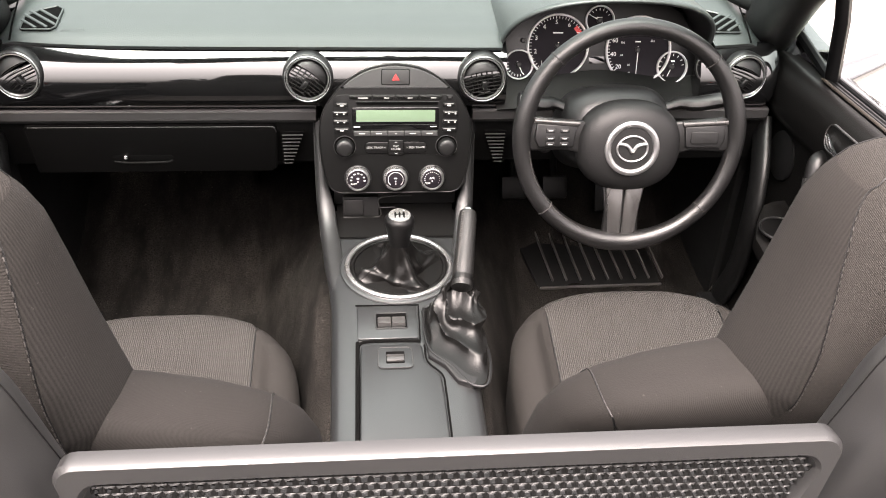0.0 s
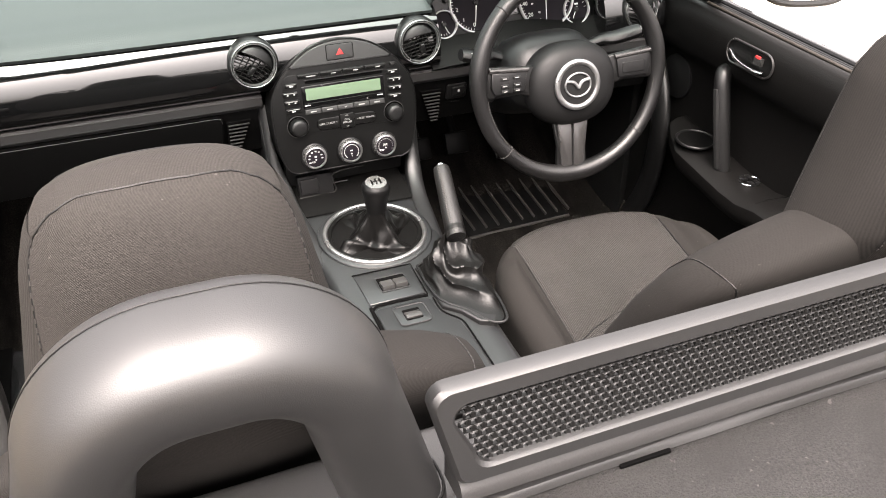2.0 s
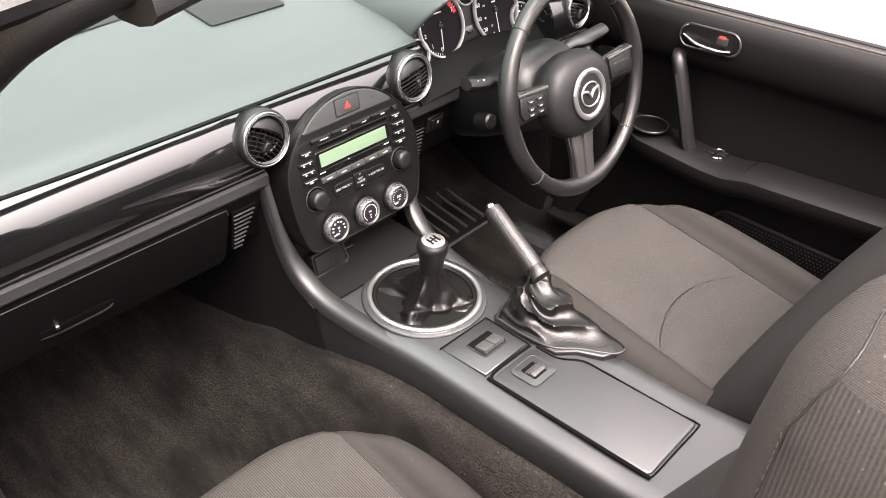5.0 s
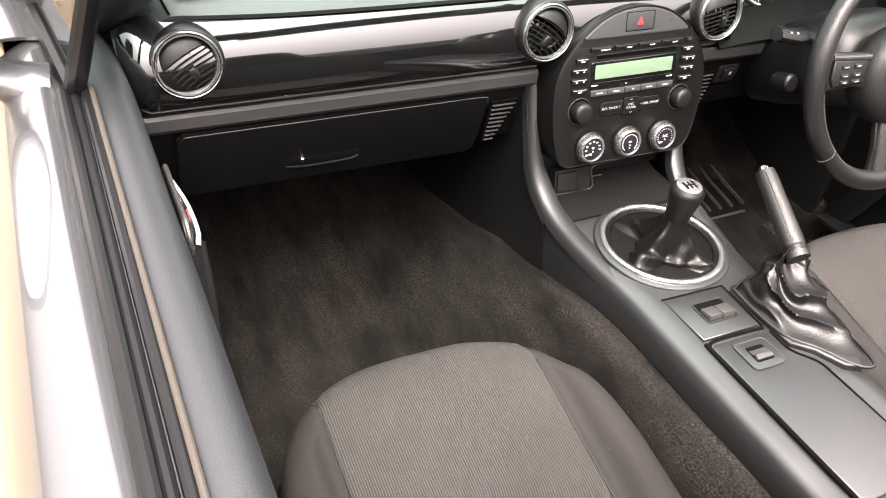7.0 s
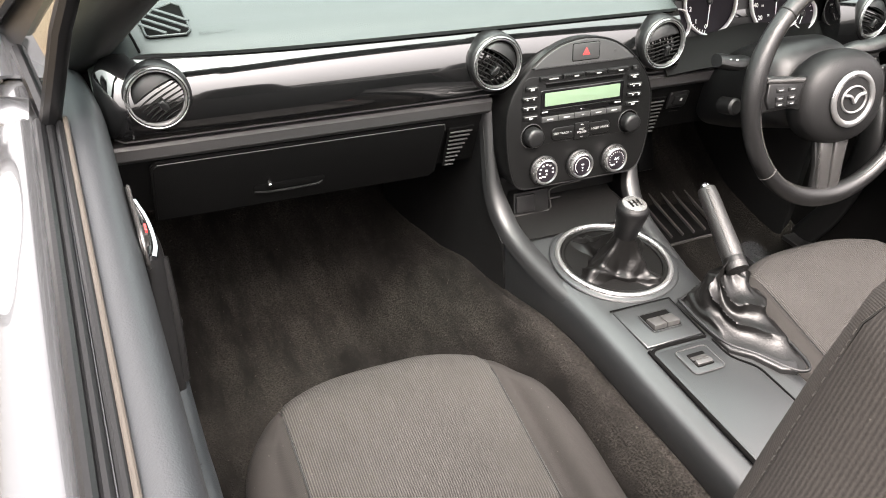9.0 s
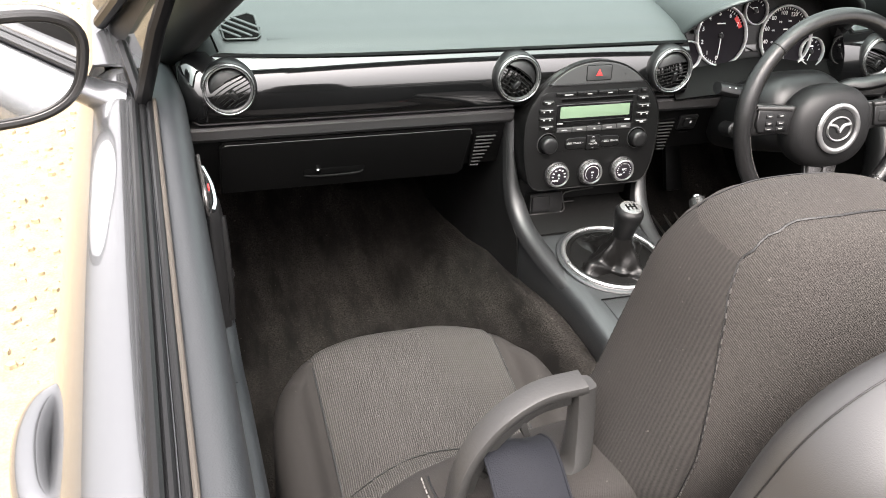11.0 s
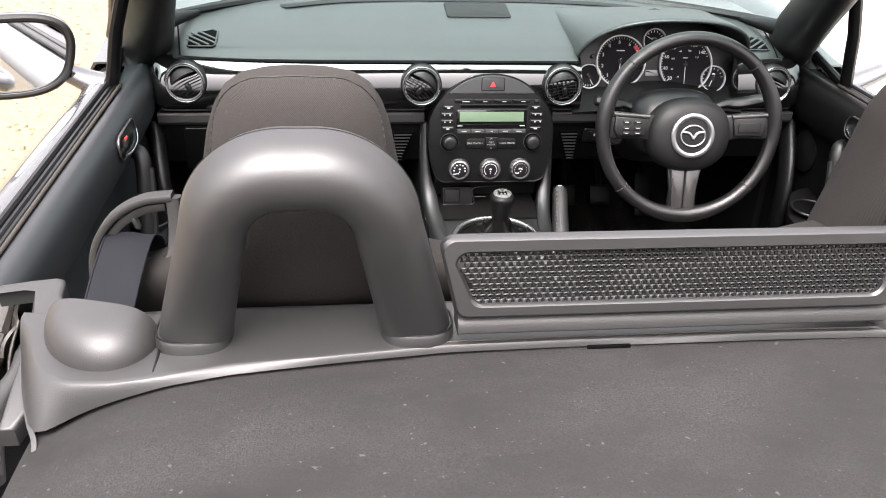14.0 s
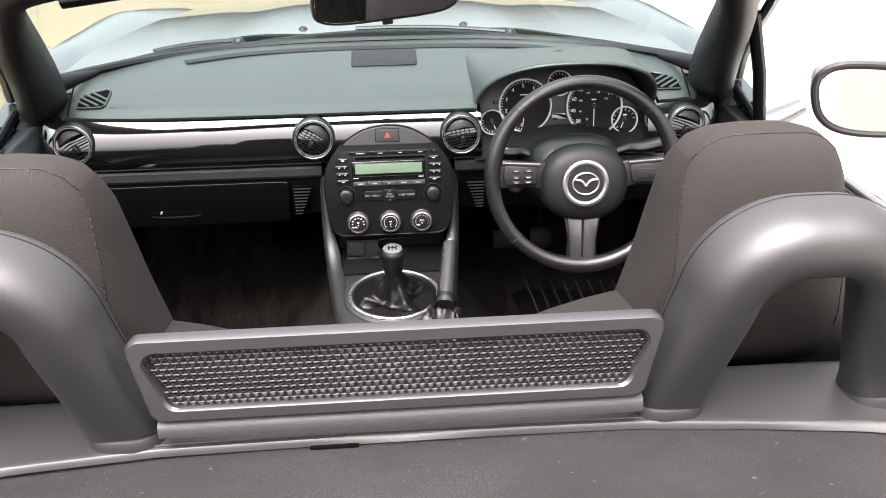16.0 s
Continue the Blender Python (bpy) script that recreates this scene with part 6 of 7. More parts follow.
    secs = [(z, y + fw, hw, hd) for z, y, hw, hd in secs]
    rings = [[(cx + u, y + v, z - 0.12 * v) for u, v in superell(hw, hd, 48, 3.2)] for z, y, hw, hd in secs]
    bm = loft(rings)
    bmesh.ops.recalc_face_normals(bm, faces=bm.faces)
    back_skin = BVHTree.FromBMesh(bm)
    part("backrest", bm, SIDECLOTH, s, "dark cloth backrest with broad shoulders", smooth=70)
    back = secs
    # headrest: one upright padded slab
    secs = [(0.870, 0.160, 0.124, 0.056), (0.908, 0.150, 0.1202, 0.066), (0.9376, 0.1430, 0.1135, 0.075), (0.9771, 0.1394, 0.1037, 0.0765), (1.0265, 0.139, 0.0935, 0.0713), (1.066, 0.1386, 0.0855, 0.0654), (1.088, 0.1358, 0.0780, 0.0575), (1.1045, 0.1328, 0.0690, 0.0475), (1.1150, 0.129, 0.0560, 0.0365), (1.1210, 0.1258, 0.0390, 0.0245), (1.1228, 0.1240, 0.0240, 0.0150), (1.1234, 0.1230, 0.0090, 0.0060)]

    secs = [(z, y + fw, hw, hd) for z, y, hw, hd in secs]

    def hr(z):
        zs = [q[0] for q in secs]
        return [interp(z, zs, [q[k] for q in secs]) for k in (1, 2, 3)]
    rings = []
    for z, y, hw, hd in secs:
        rings.append([(cx + u, y + v, z) for u, v in superell(hw, hd, 48, 2.7)])
    bm = loft(rings)
    bmesh.ops.recalc_face_normals(bm, faces=bm.faces)
    head_skin = BVHTree.FromBMesh(bm)
    part("headrest", bm, TWILL, s, "dark twill-cloth headrest", smooth=70)
    # ribbed gussets between the rear and the front panel
    for sg in (-1, 1):
        def gusset(u, v, sg=sg):
            z = 0.912 + 0.186 * v
            y, hw, hd = hr(z)
            xr = interp(z, (0.91, 0.985, 1.05, 1.072, 1.09, 1.1035), (0.0908, 0.0842, 0.0802, 0.0780, 0.0738, 0.0662))
            tr = math.acos(min(1.0, xr / hw) ** 1.35)
            tf = math.acos(min(1.0, (hw - 0.010) / hw) ** 1.35)
            a = -tr + (tr + tf) * u
            c, q = abs(math.cos(a)) ** (2 / 2.7), math.copysign(abs(math.sin(a)) ** (2 / 2.7), a)
            return (cx + sg * (hw * c + 0.0007), y + hd * q, z)
        part("ribbed_gusset", sheet(gusset, 24, 30), GUSSET, s, "dark finely ribbed side cloth", smooth=70)
    # stitched seam round the rear panel and the front panel
    for face, inset, crown in ((-1, 0.009, 1.1221), (1, 0.010, 1.1135)):
        if face < 0:
            side = [(0.0900, 0.925), (0.0872, 0.955), (0.0842, 0.985), (0.0822, 1.020), (0.0802, 1.050), (0.0780, 1.072), (0.0738, 1.090), (0.0662, 1.1035), (0.0535, 1.1142), (0.0365, 1.1203), (0.018, 1.1220)]
        else:
            side = [(hr(z)[1] - inset, z) for z in (0.925, 0.955, 0.985, 1.015, 1.040)] + [(0.0745, 1.066), (0.0690, 1.084), (0.0590, crown - 0.0110), (0.0430, crown - 0.0035), (0.022, crown - 0.0008)]
        line = smooth_path([(-x, 0, z) for x, z in side] + [(0, 0, crown + 0.0004)] + [(x, 0, z) for x, z in side[::-1]], 3)
        pts = []
        for q in line:
            y, hw, hd = hr(q.z)
            yy = hd * max(0.0, 1 - (abs(q.x) / hw) ** 2.7) ** (1 / 2.7)
            pts.append(Vector((cx + q.x, y + face * (yy + 0.0003), q.z + 0.0003)))
        pts = snap(head_skin, pts, 0.0002)
        part("stitched_seam", tube(pts, 0.0008, 6), SOFT, s)
        for k in range(len(pts) - 1):
            p, q = pts[k], pts[k + 1]
            if (q - p).length < 0.0015:
                continue
            for j in range(max(1, round((q - p).length / 0.006))):
                f = (j + 0.3) / max(1, round((q - p).length / 0.006))
                at = p.lerp(q, f) + Vector((0, face * 0.0012, -0.0015))
                part("stitch", tube([at, at + (q - p).normalized() * 0.0030], 0.00055, 5), STITCH, s, smooth=0)
    zs, hws = [q[0] for q in back], [q[2] for q in back]

    def on_back(off, z, face, lift=0.0002):
        y, hw, hd = [interp(z, zs, [q[k] for q in back]) for k in (1, 2, 3)]
        v = face * (hd * max(0.0, 1 - (min(abs(off), hw) / hw) ** 3.2) ** (1 / 3.2) + lift)
        return Vector((cx + off, y + v, z - 0.12 * v + lift))

    def top_at(off):
        return interp(-abs(off), [-h for h in hws[4:]], zs[4:])
    for sg in (-1, 1):
        zt = top_at(0.214) - 0.005
        outboard = sg * cx > 0
        rear = [(0.185, 0.79), (0.198, 0.82), (0.207, 0.845), (0.212, 0.868), (0.213, zt)] if outboard else [(0.160, 0.80), (0.178, 0.825), (0.193, 0.85), (0.205, 0.872), (0.212, zt)]
        ahead = [(0.213, zt), (0.212, 0.868), (0.207, 0.848), (0.198, 0.825)]
        line = smooth_path([on_back(sg * x, z, -1) for x, z in rear] + [on_back(sg * x, z, 1) for x, z in ahead[:1 if outboard else 4]], 4)
        line = snap(back_skin, line, 0.0002)
        part("shoulder_seam", tube(line, 0.0009, 6), SOFT, s)
        for off in (-0.0048, 0.0048) if outboard else (0.0,):
            for k in range(0, len(line) - 1):
                a, b = line[k], line[k + 1]
                for j in range(max(1, round((b - a).length / 0.0055))):
                    f = (j + 0.25) / max(1, round((b - a).length / 0.0055))
                    p = a.lerp(b, f) + Vector((off, 0, 0.0004))
                    part("stitch", tube([p, p + (b - a).normalized() * 0.0032], 0.0006, 5), THREAD if cx < 0 and outboard else STITCH, s, smooth=0)
    return s


SEAT = build_seat(-0.343)
seat2 = build_seat(0.349, 0.028, 0.018)
tagged(SEAT, "dark grey cloth passenger seat with a built-in headrest")
tagged(seat2, "dark grey cloth driver's seat behind the steering wheel")


def build_buckle(x):
    b = thing("belt_buckle", (x, 0.471, 0.37), "black seat belt buckle with an orange-red release button", "seat belt buckle", "belt buckles")
    M = pose(x, 0.471, 0.400, 12, 0, 0)
    part("housing", block((0, 0, 0), (0.034, 0.022, 0.065), 0.005, M), PLASTIC, b)
    part("release_button", block((0, 0, 0), (0.028, 0.014, 0.012), 0.003, M @ pose(0, 0, 0.031)), ORANGE, b, "orange-red release button")
    part("stalk", tube([M @ Vector((0, 0, -0.03)), (x - 0.004, 0.46, 0.31)], 0.008, 8), PLASTIC, b)


build_buckle(-0.147)

# ---- roll hoops ----
def build_hoop(cx):
    h = thing("roll_hoop", (cx, 0.02, 0.90), "padded grey plastic roll hoop behind the seat", "roll hoop", "the two roll hoops")
    hw_b, hw_t, top, fil = 0.1035, 0.0640, 1.0815, 0.064
    foot, corner = Vector((-hw_b, 0.893)), Vector((-hw_t, top))
    leg = (foot - corner).normalized()
    half = math.acos(leg.x) / 2
    p1 = corner + leg * fil / math.tan(half)
    mid = corner + (leg + Vector((1, 0))).normalized() * fil / math.sin(half)
    a0 = math.atan2(p1.y - mid.y, p1.x - mid.x) % (2 * math.pi)
    pts = [tuple(foot.lerp(p1, k / 12)) for k in range(12)]
    pts += [(mid.x + fil * math.cos(a0 + (math.pi / 2 - a0) * k / 16), mid.y + fil * math.sin(a0 + (math.pi / 2 - a0) * k / 16)) for k in range(17)]
    pts += [(mid.x * (1 - k / 3), top) for k in range(1, 4)]
    pts += [(-x, z) for x, z in pts[::-1][1:]]
    P3 = [Vector((cx + x, 0.0225 - 0.125 * (z - 0.90), z)) for x, z in pts]
    rings, seam, n = [], [], 32
    for i, p in enumerate(P3):
        d = (P3[min(i + 1, len(P3) - 1)] - P3[max(i - 1, 0)]).normalized()
        fwd = (Vector((0, 1, 0)) - d * d.y).normalized()
        out = d.cross(fwd)
        if out.dot(p - Vector((cx, p.y, 0.94))) < 0:
            out = -out
        hi = min(1, max(0, (p.z - 0.92) / 0.10))
        hw, hd = 0.0322 - 0.0037 * hi, 0.0270 + 0.0088 * hi
        # the front edge stands a little higher than the back, and the crown is thicker inwards
        rings.append([p - out * 0.0030 * hi + out * (u + 0.13 * hi * v) + fwd * v for u, v in superell(hw, hd, n, 2.55)])
        u, v = superell(hw, hd, 64, 2.55)[3]
        seam.append(p - out * 0.0030 * hi + out * (u + 0.13 * hi * v + 0.0001) + fwd * v)
    part("hoop_cover", loft(rings), HOOPM, h, "smooth moulded grey cover", smooth=70)
    part("cover_seam", tube(seam, 0.0005, 6), SOFT, h)
    for s in (-1, 1):
        M = pose(cx + s * (hw_b - 0.0025), 0.0215, 0.9055)
        part("foot_collar", loft([[M @ Vector((q[0] + s * 0.0, q[1] * 1.0 + dy, z)) for q in superell(0.0315 + g, 0.0282 + g, 28, 2.6)] for z, g, dy in ((-0.003, 0.0026, 0), (0.009, 0.0022, 0), (0.0115, 0.0012, 0.0003))]), HOOPM, h)
        part("foot_gap", tube([M @ Vector((q[0], q[1] + 0.0006, 0.0120)) for q in superell(0.0324, 0.0290, 28, 2.6)], 0.001, 6, closed=True), MATT, h)
    return h


HOOP = build_hoop(-0.339)
copy_thing(HOOP, pose(0.339, 0.02, 0.90))


# ---- wind deflector ----
def build_deflector():
    d = thing("wind_deflector", (0, -0.008, 0.935), "grey framed mesh wind deflector between the roll hoops", "wind deflector")
    M = basis((0, -0.004, 0.9755), (1, 0, 0), (0, 0.137, 1))

    def outline(wt, wb, ht, hb, r, n=5):
        c = [(wt - r, ht - r, 0), (-wt + r, ht - r, 90), (-wb + r, hb + r, 180), (wb - r, hb + r, 270)]
        return [(x + r * math.cos(radians(a + 90 * k / n)), y + r * math.sin(radians(a + 90 * k / n))) for x, y, a in c for k in range(n + 1)]
    o, i = outline(0.221, 0.209, 0.0385, -0.037, 0.012), outline(0.207, 0.194, 0.0245, -0.0245, 0.012)
    rings = [[M @ Vector((u, v, z)) for u, v in ol] for ol, z in ((i, -0.006), (o, -0.006), (o, 0.004))]
    o2 = outline(0.2185, 0.2065, 0.036, -0.0345, 0.011)
    i2 = outline(0.209, 0.196, 0.0265, -0.0265, 0.012)
    rings += [[M @ Vector((u, v, 0.0075)) for u, v in o2], [M @ Vector((u, v, 0.0075)) for u, v in i2], [M @ Vector((u, v, 0.005)) for u, v in i], [M @ Vector((u, v, -0.006)) for u, v in i]]
    part("frame", loft(rings, cap=False), HOOPM, d, "moulded grey frame", smooth=40)
    # perforated net: staggered cells with a hole each
    verts, faces = [], []
    px, pz = 0.0069, 0.0051
    row = 0
    v = -0.0235
    while v <= 0.0245:
        lim = 0.194 + (0.013) * (v + 0.0245) / 0.049
        k0 = int(lim / px)
        for k in range(-k0, k0 + 1):
            u = (k + 0.5 * (row % 2)) * px
            if abs(u) > lim:
                continue
            b = len(verts)
            cell = [(u + px * 0.5 * a, v + pz * 0.5 * c) for a, c in ((-1, -1), (0, -1.0), (1, -1), (1, 1), (0, 1.0), (-1, 1))]
            hole = [(u + 0.00235 * math.cos(radians(t)), v + 0.00175 * math.sin(radians(t))) for t in (225, 270, 315, 45, 90, 135)]
            for z in (0.001, -0.001):
                verts += [tuple(M @ Vector((*p, z + (0.0 if z < 0 else 0.0)))) for p in cell]
                verts += [tuple(M @ Vector((*p, z + (0.0007 if z > 0 else 0)))) for p in hole]
            for j in range(6):
                q = (j + 1) % 6
                faces.append((b + j, b + q, b + 6 + q, b + 6 + j))
                faces.append((b + 6 + j, b + 6 + q, b + 18 + q, b + 18 + j))
        v += pz
        row += 1
    me = bpy.data.meshes.new("net")
    me.from_pydata([tuple(Vector(p) - Vector((0, -0.008, 0.935))) for p in verts], [], faces)
    me.materials.append(NET)
    net = new("net", me)
    net.parent = d
    tagged(net, "perforated black plastic net", kind="stuff")
    # rounded bar under the frame
    prof = [(0.016, 0.919), (-0.009, 0.919), (-0.014, 0.923), (-0.014, 0.930), (-0.011, 0.9345), (-0.004, 0.9385), (0.016, 0.9385)]
    part("base_bar", loft([[(x, y, z) for y, z in prof] for x in (-0.204, 0.2065)]), STRIP, d)
    return d


build_deflector()


# ---- deck behind the seats ----
def rear_edge(x):
    return soft_interp(abs(x), (0, 0.1, 0.209, 0.309, 0.404, 0.46, 0.50, 0.5257, 0.5417, 0.5623, 0.574, 0.595, 0.606), (-0.007, -0.007, -0.009, -0.019, -0.031, -0.043, -0.050, -0.0505, -0.0515, -0.0600, -0.044, 0.013, 0.061), 0.006)


def crest(x):
    """Where the flat of the ledge ends and its rear face begins."""
    return max(rear_edge(x) + 0.003, soft_interp(abs(x), (0, 0.404, 0.46, 0.50, 0.538, 0.562, 0.576, 0.59, 0.606), (0.000, -0.022, -0.038, -0.045, -0.041, -0.022, 0.002, 0.046, 0.072), 0.006))


def edge_drop(x):
    """How far the rear face of the ledge falls to the canvas."""
    return soft_interp(abs(x), (0, 0.404, 0.46, 0.50, 0.5257, 0.5417, 0.5623, 0.574, 0.595, 0.606), (0.006, 0.006, 0.0075, 0.0145, 0.0240, 0.0325, 0.0370, 0.0345, 0.028, 0.020), 0.008)


def build_deck():
    t = thing("rear_deck_trim", (0, 0.02, 0.85), "grained grey plastic trim behind the seats, dusty along its edge", "deck trim")

    def top(u, v):
        x = -0.606 + 1.212 * u
        y0, yc, y1 = rear_edge(x), crest(x), 0.078
        y = y0 + (yc - y0) * v / 0.4 if v < 0.4 else yc + (y1 - yc) * (v - 0.4) / 0.6
        k = max(0.0, 1 - v / 0.4)
        z = 0.9060 - edge_drop(x) * (0.35 * k + 0.65 * k ** 2.2) - 0.0022 * max(0, abs(x) - 0.45) / 0.1
        if v > 0.95:
            z -= 0.02 * ((v - 0.95) / 0.05) ** 2
        return (x, y, z)
    part("ledge", sheet(top, 140, 30, 0.004), DECKTRIM, t, smooth=60)
    part("front_face", sheet(lambda u, v: (-0.575 + 1.15 * u, 0.076 + 0.02 * v, 0.885 - 0.20 * v), 20, 6, 0.006), SOFT, t)
    part("dust_line", tube([(-0.22 + 0.44 * k / 30, rear_edge(-0.22 + 0.44 * k / 30) + 0.008, 0.9046) for k in range(31)], 0.0025, 8, flat=0.3, up=(0, 1, 0)), DUST, t, "pale dust along the ledge")
    part("pull_tab", block((-0.06, rear_edge(-0.06) - 0.0005, 0.8995), (0.042, 0.004, 0.003), 0.001), SHADEMARK, t)
    for x in (-0.468, 0.468):
        part("panel_seam", tube([(x, rear_edge(x) + 0.001, 0.8975), (x, rear_edge(x) + 0.014, 0.9045), (x, 0.0, 0.9065), (x, 0.03, 0.9065), (x, 0.066, 0.9065)], 0.0014, 6), MATT, t)

    c = thing("folded_soft_top", (0, -0.4, 0.84), "folded black canvas soft top lying flat behind the deck trim", "soft top")

    def cover(u, v):
        x = -0.568 + 1.136 * u
        y = rear_edge(x) + 0.010 - (0.80 + rear_edge(x)) * v
        z = 0.9030 - edge_drop(x) + 0.004 * math.sin(min(1, v * 6) * math.pi / 2) + 0.003 * math.sin(min(1, v * 1.6) * math.pi / 2) - 0.02 * v ** 2 - 0.012 * (abs(x) / 0.575) ** 8
        z += 0.0035 * noise.noise(Vector((x * 3.5, y * 6, 2))) + 0.002 * math.sin(x * 5 + y * 22)
        return (x, y, z)
    part("canvas", sheet(cover, 60, 44, 0.006), CANVAS, c, smooth=80)
    rng = np.random.default_rng(5)
    for _ in range(30):
        u, v = rng.random() * 0.9 + 0.05, rng.random() * 0.7
        p = Vector(cover(u, v)) + Vector((0, 0, 0.0005))
        s = 0.0003 + 0.0004 * rng.random()
        part("lint_speck", block(p, (s * 1.6, s, s * 0.6), 0, r=pose(0, 0, 0, 0, 0, 180 * rng.random())), GUIDE, c, smooth=0)
    part("canvas_box", block((0, -0.42, 0.79), (1.12, 0.7, 0.10), 0.02), MATT, c)


build_deck()


def build_belt_side(s):
    # rounded retractor cover on the ledge
    c = thing("belt_reel_cover", (s * 0.52, 0.04, 0.905), "rounded grey plastic seat belt reel cover", "trim cover")
    def dome(u, v):
        # half dome: a crest along the front, falling to the ledge behind
        a, r = math.pi * u, math.sin(v * math.pi / 2)
        x, y = 0.0545 * math.cos(a) * r, -0.064 * math.sin(a) * r
        h = math.sqrt(max(0.0, 1 - r ** 4))
        return (s * (0.524 - x), 0.040 + y - 0.30 * x, 0.899 + 0.036 * h ** 0.9)
    cover = part("cover", sheet(dome, 36, 14), DECKTRIM, c, smooth=75)

    def front(u, v):
        p = Vector(dome(0.0 if u < 0.5 else 1.0, abs(2 * u - 1)))
        return (p.x, p.y + 0.004 * v, p.z + (0.885 - p.z) * v)
    part("cover_front", sheet(front, 24, 4), DECKTRIM, cover, smooth=40)
    part("base_gap", tube([Vector(dome(k / 30, 0.985)) for k in range(31)], 0.0010, 6), SHADEMARK, cover)
    # webbing from the reel up to the guide
    b = thing("seat_belt", (s * 0.505, 0.09, 0.90), "dark blue-grey seat belt webbing running through its guide", "seat belt")
    path = smooth_path([(s * 0.521, 0.046, 0.918), (s * 0.519, 0.090, 0.936), (s * 0.516, 0.132, 0.9515), (s * 0.514, 0.152, 0.946), (s * 0.512, 0.172, 0.920), (s * 0.525, 0.20, 0.84)], 6)

    def web(u, v):
        i = min(len(path) - 1, round(v * (len(path) - 1)))
        p = path[i]
        w = 0.023 * (1 - 0.25 * max(0, v - 0.6))
        return (p.x + s * (u * 2 - 1) * -w, p.y - (u - 0.5) * 0.006, p.z + 0.001 * math.sin(u * 7 + v * 9))
    belt = part("webbing", sheet(web, 8, len(path) - 1, 0.0014), BELT, b, smooth=70)
    for u in (0.0, 1.0):
        part("selvedge", tube([Vector(web(u, k / 24)) for k in range(25)], 0.0011, 6), BELT, belt, "woven belt edge")
    # arched plastic guide on the seat shoulder
    g = thing("belt_guide", (s * 0.51, 0.14, 0.90), "arched grey plastic seat belt guide on the seat shoulder", "belt guide")
    arc = smooth_path([(s * 0.553, 0.136, 0.8830), (s * 0.555, 0.139, 0.9150), (s * 0.548, 0.143, 0.9450), (s * 0.529, 0.147, 0.9700), (s * 0.502, 0.150, 0.9845), (s * 0.472, 0.150, 0.9885)], 6)
    part("arch", ribbon(arc, 0.018, 0.0075), GUIDE, g, smooth=40)
    inner = smooth_path([(s * 0.547, 0.141, 0.9200), (s * 0.541, 0.143, 0.9390), (s * 0.525, 0.146, 0.9600), (s * 0.502, 0.149, 0.9740), (s * 0.480, 0.149, 0.9780)], 5)
    part("inner_rib", ribbon(inner, 0.007, 0.009), GUIDE, g, smooth=40)
    hook = smooth_path([(s * 0.4715, 0.150, 0.9875), (s * 0.4705, 0.147, 0.9670), (s * 0.4715, 0.142, 0.9450), (s * 0.4755, 0.137, 0.9290), (s * 0.488, 0.134, 0.9195), (s * 0.507, 0.133, 0.9165)], 5)
    part("hook", ribbon(hook, [0.016 + 0.008 * k / (len(hook) - 1) for k in range(len(hook))], 0.0145), GUIDE, g, smooth=40)
    part("foot", ribbon(smooth_path([(s * 0.548, 0.132, 0.9000), (s * 0.538, 0.130, 0.8960), (s * 0.524, 0.129, 0.8965)], 4), 0.026, 0.008), GUIDE, g, smooth=40)
    for p, r in (((0.5385, 0.144, 0.9335), 42), ((0.510, 0.148, 0.9610), 20)):
        part("tooth", block((s * p[0], p[1], p[2]), (0.0045, 0.008, 0.013), 0.0012, r=pose(0, 0, 0, 0, s * r, 0)), GUIDE, g)


build_belt_side(-1)


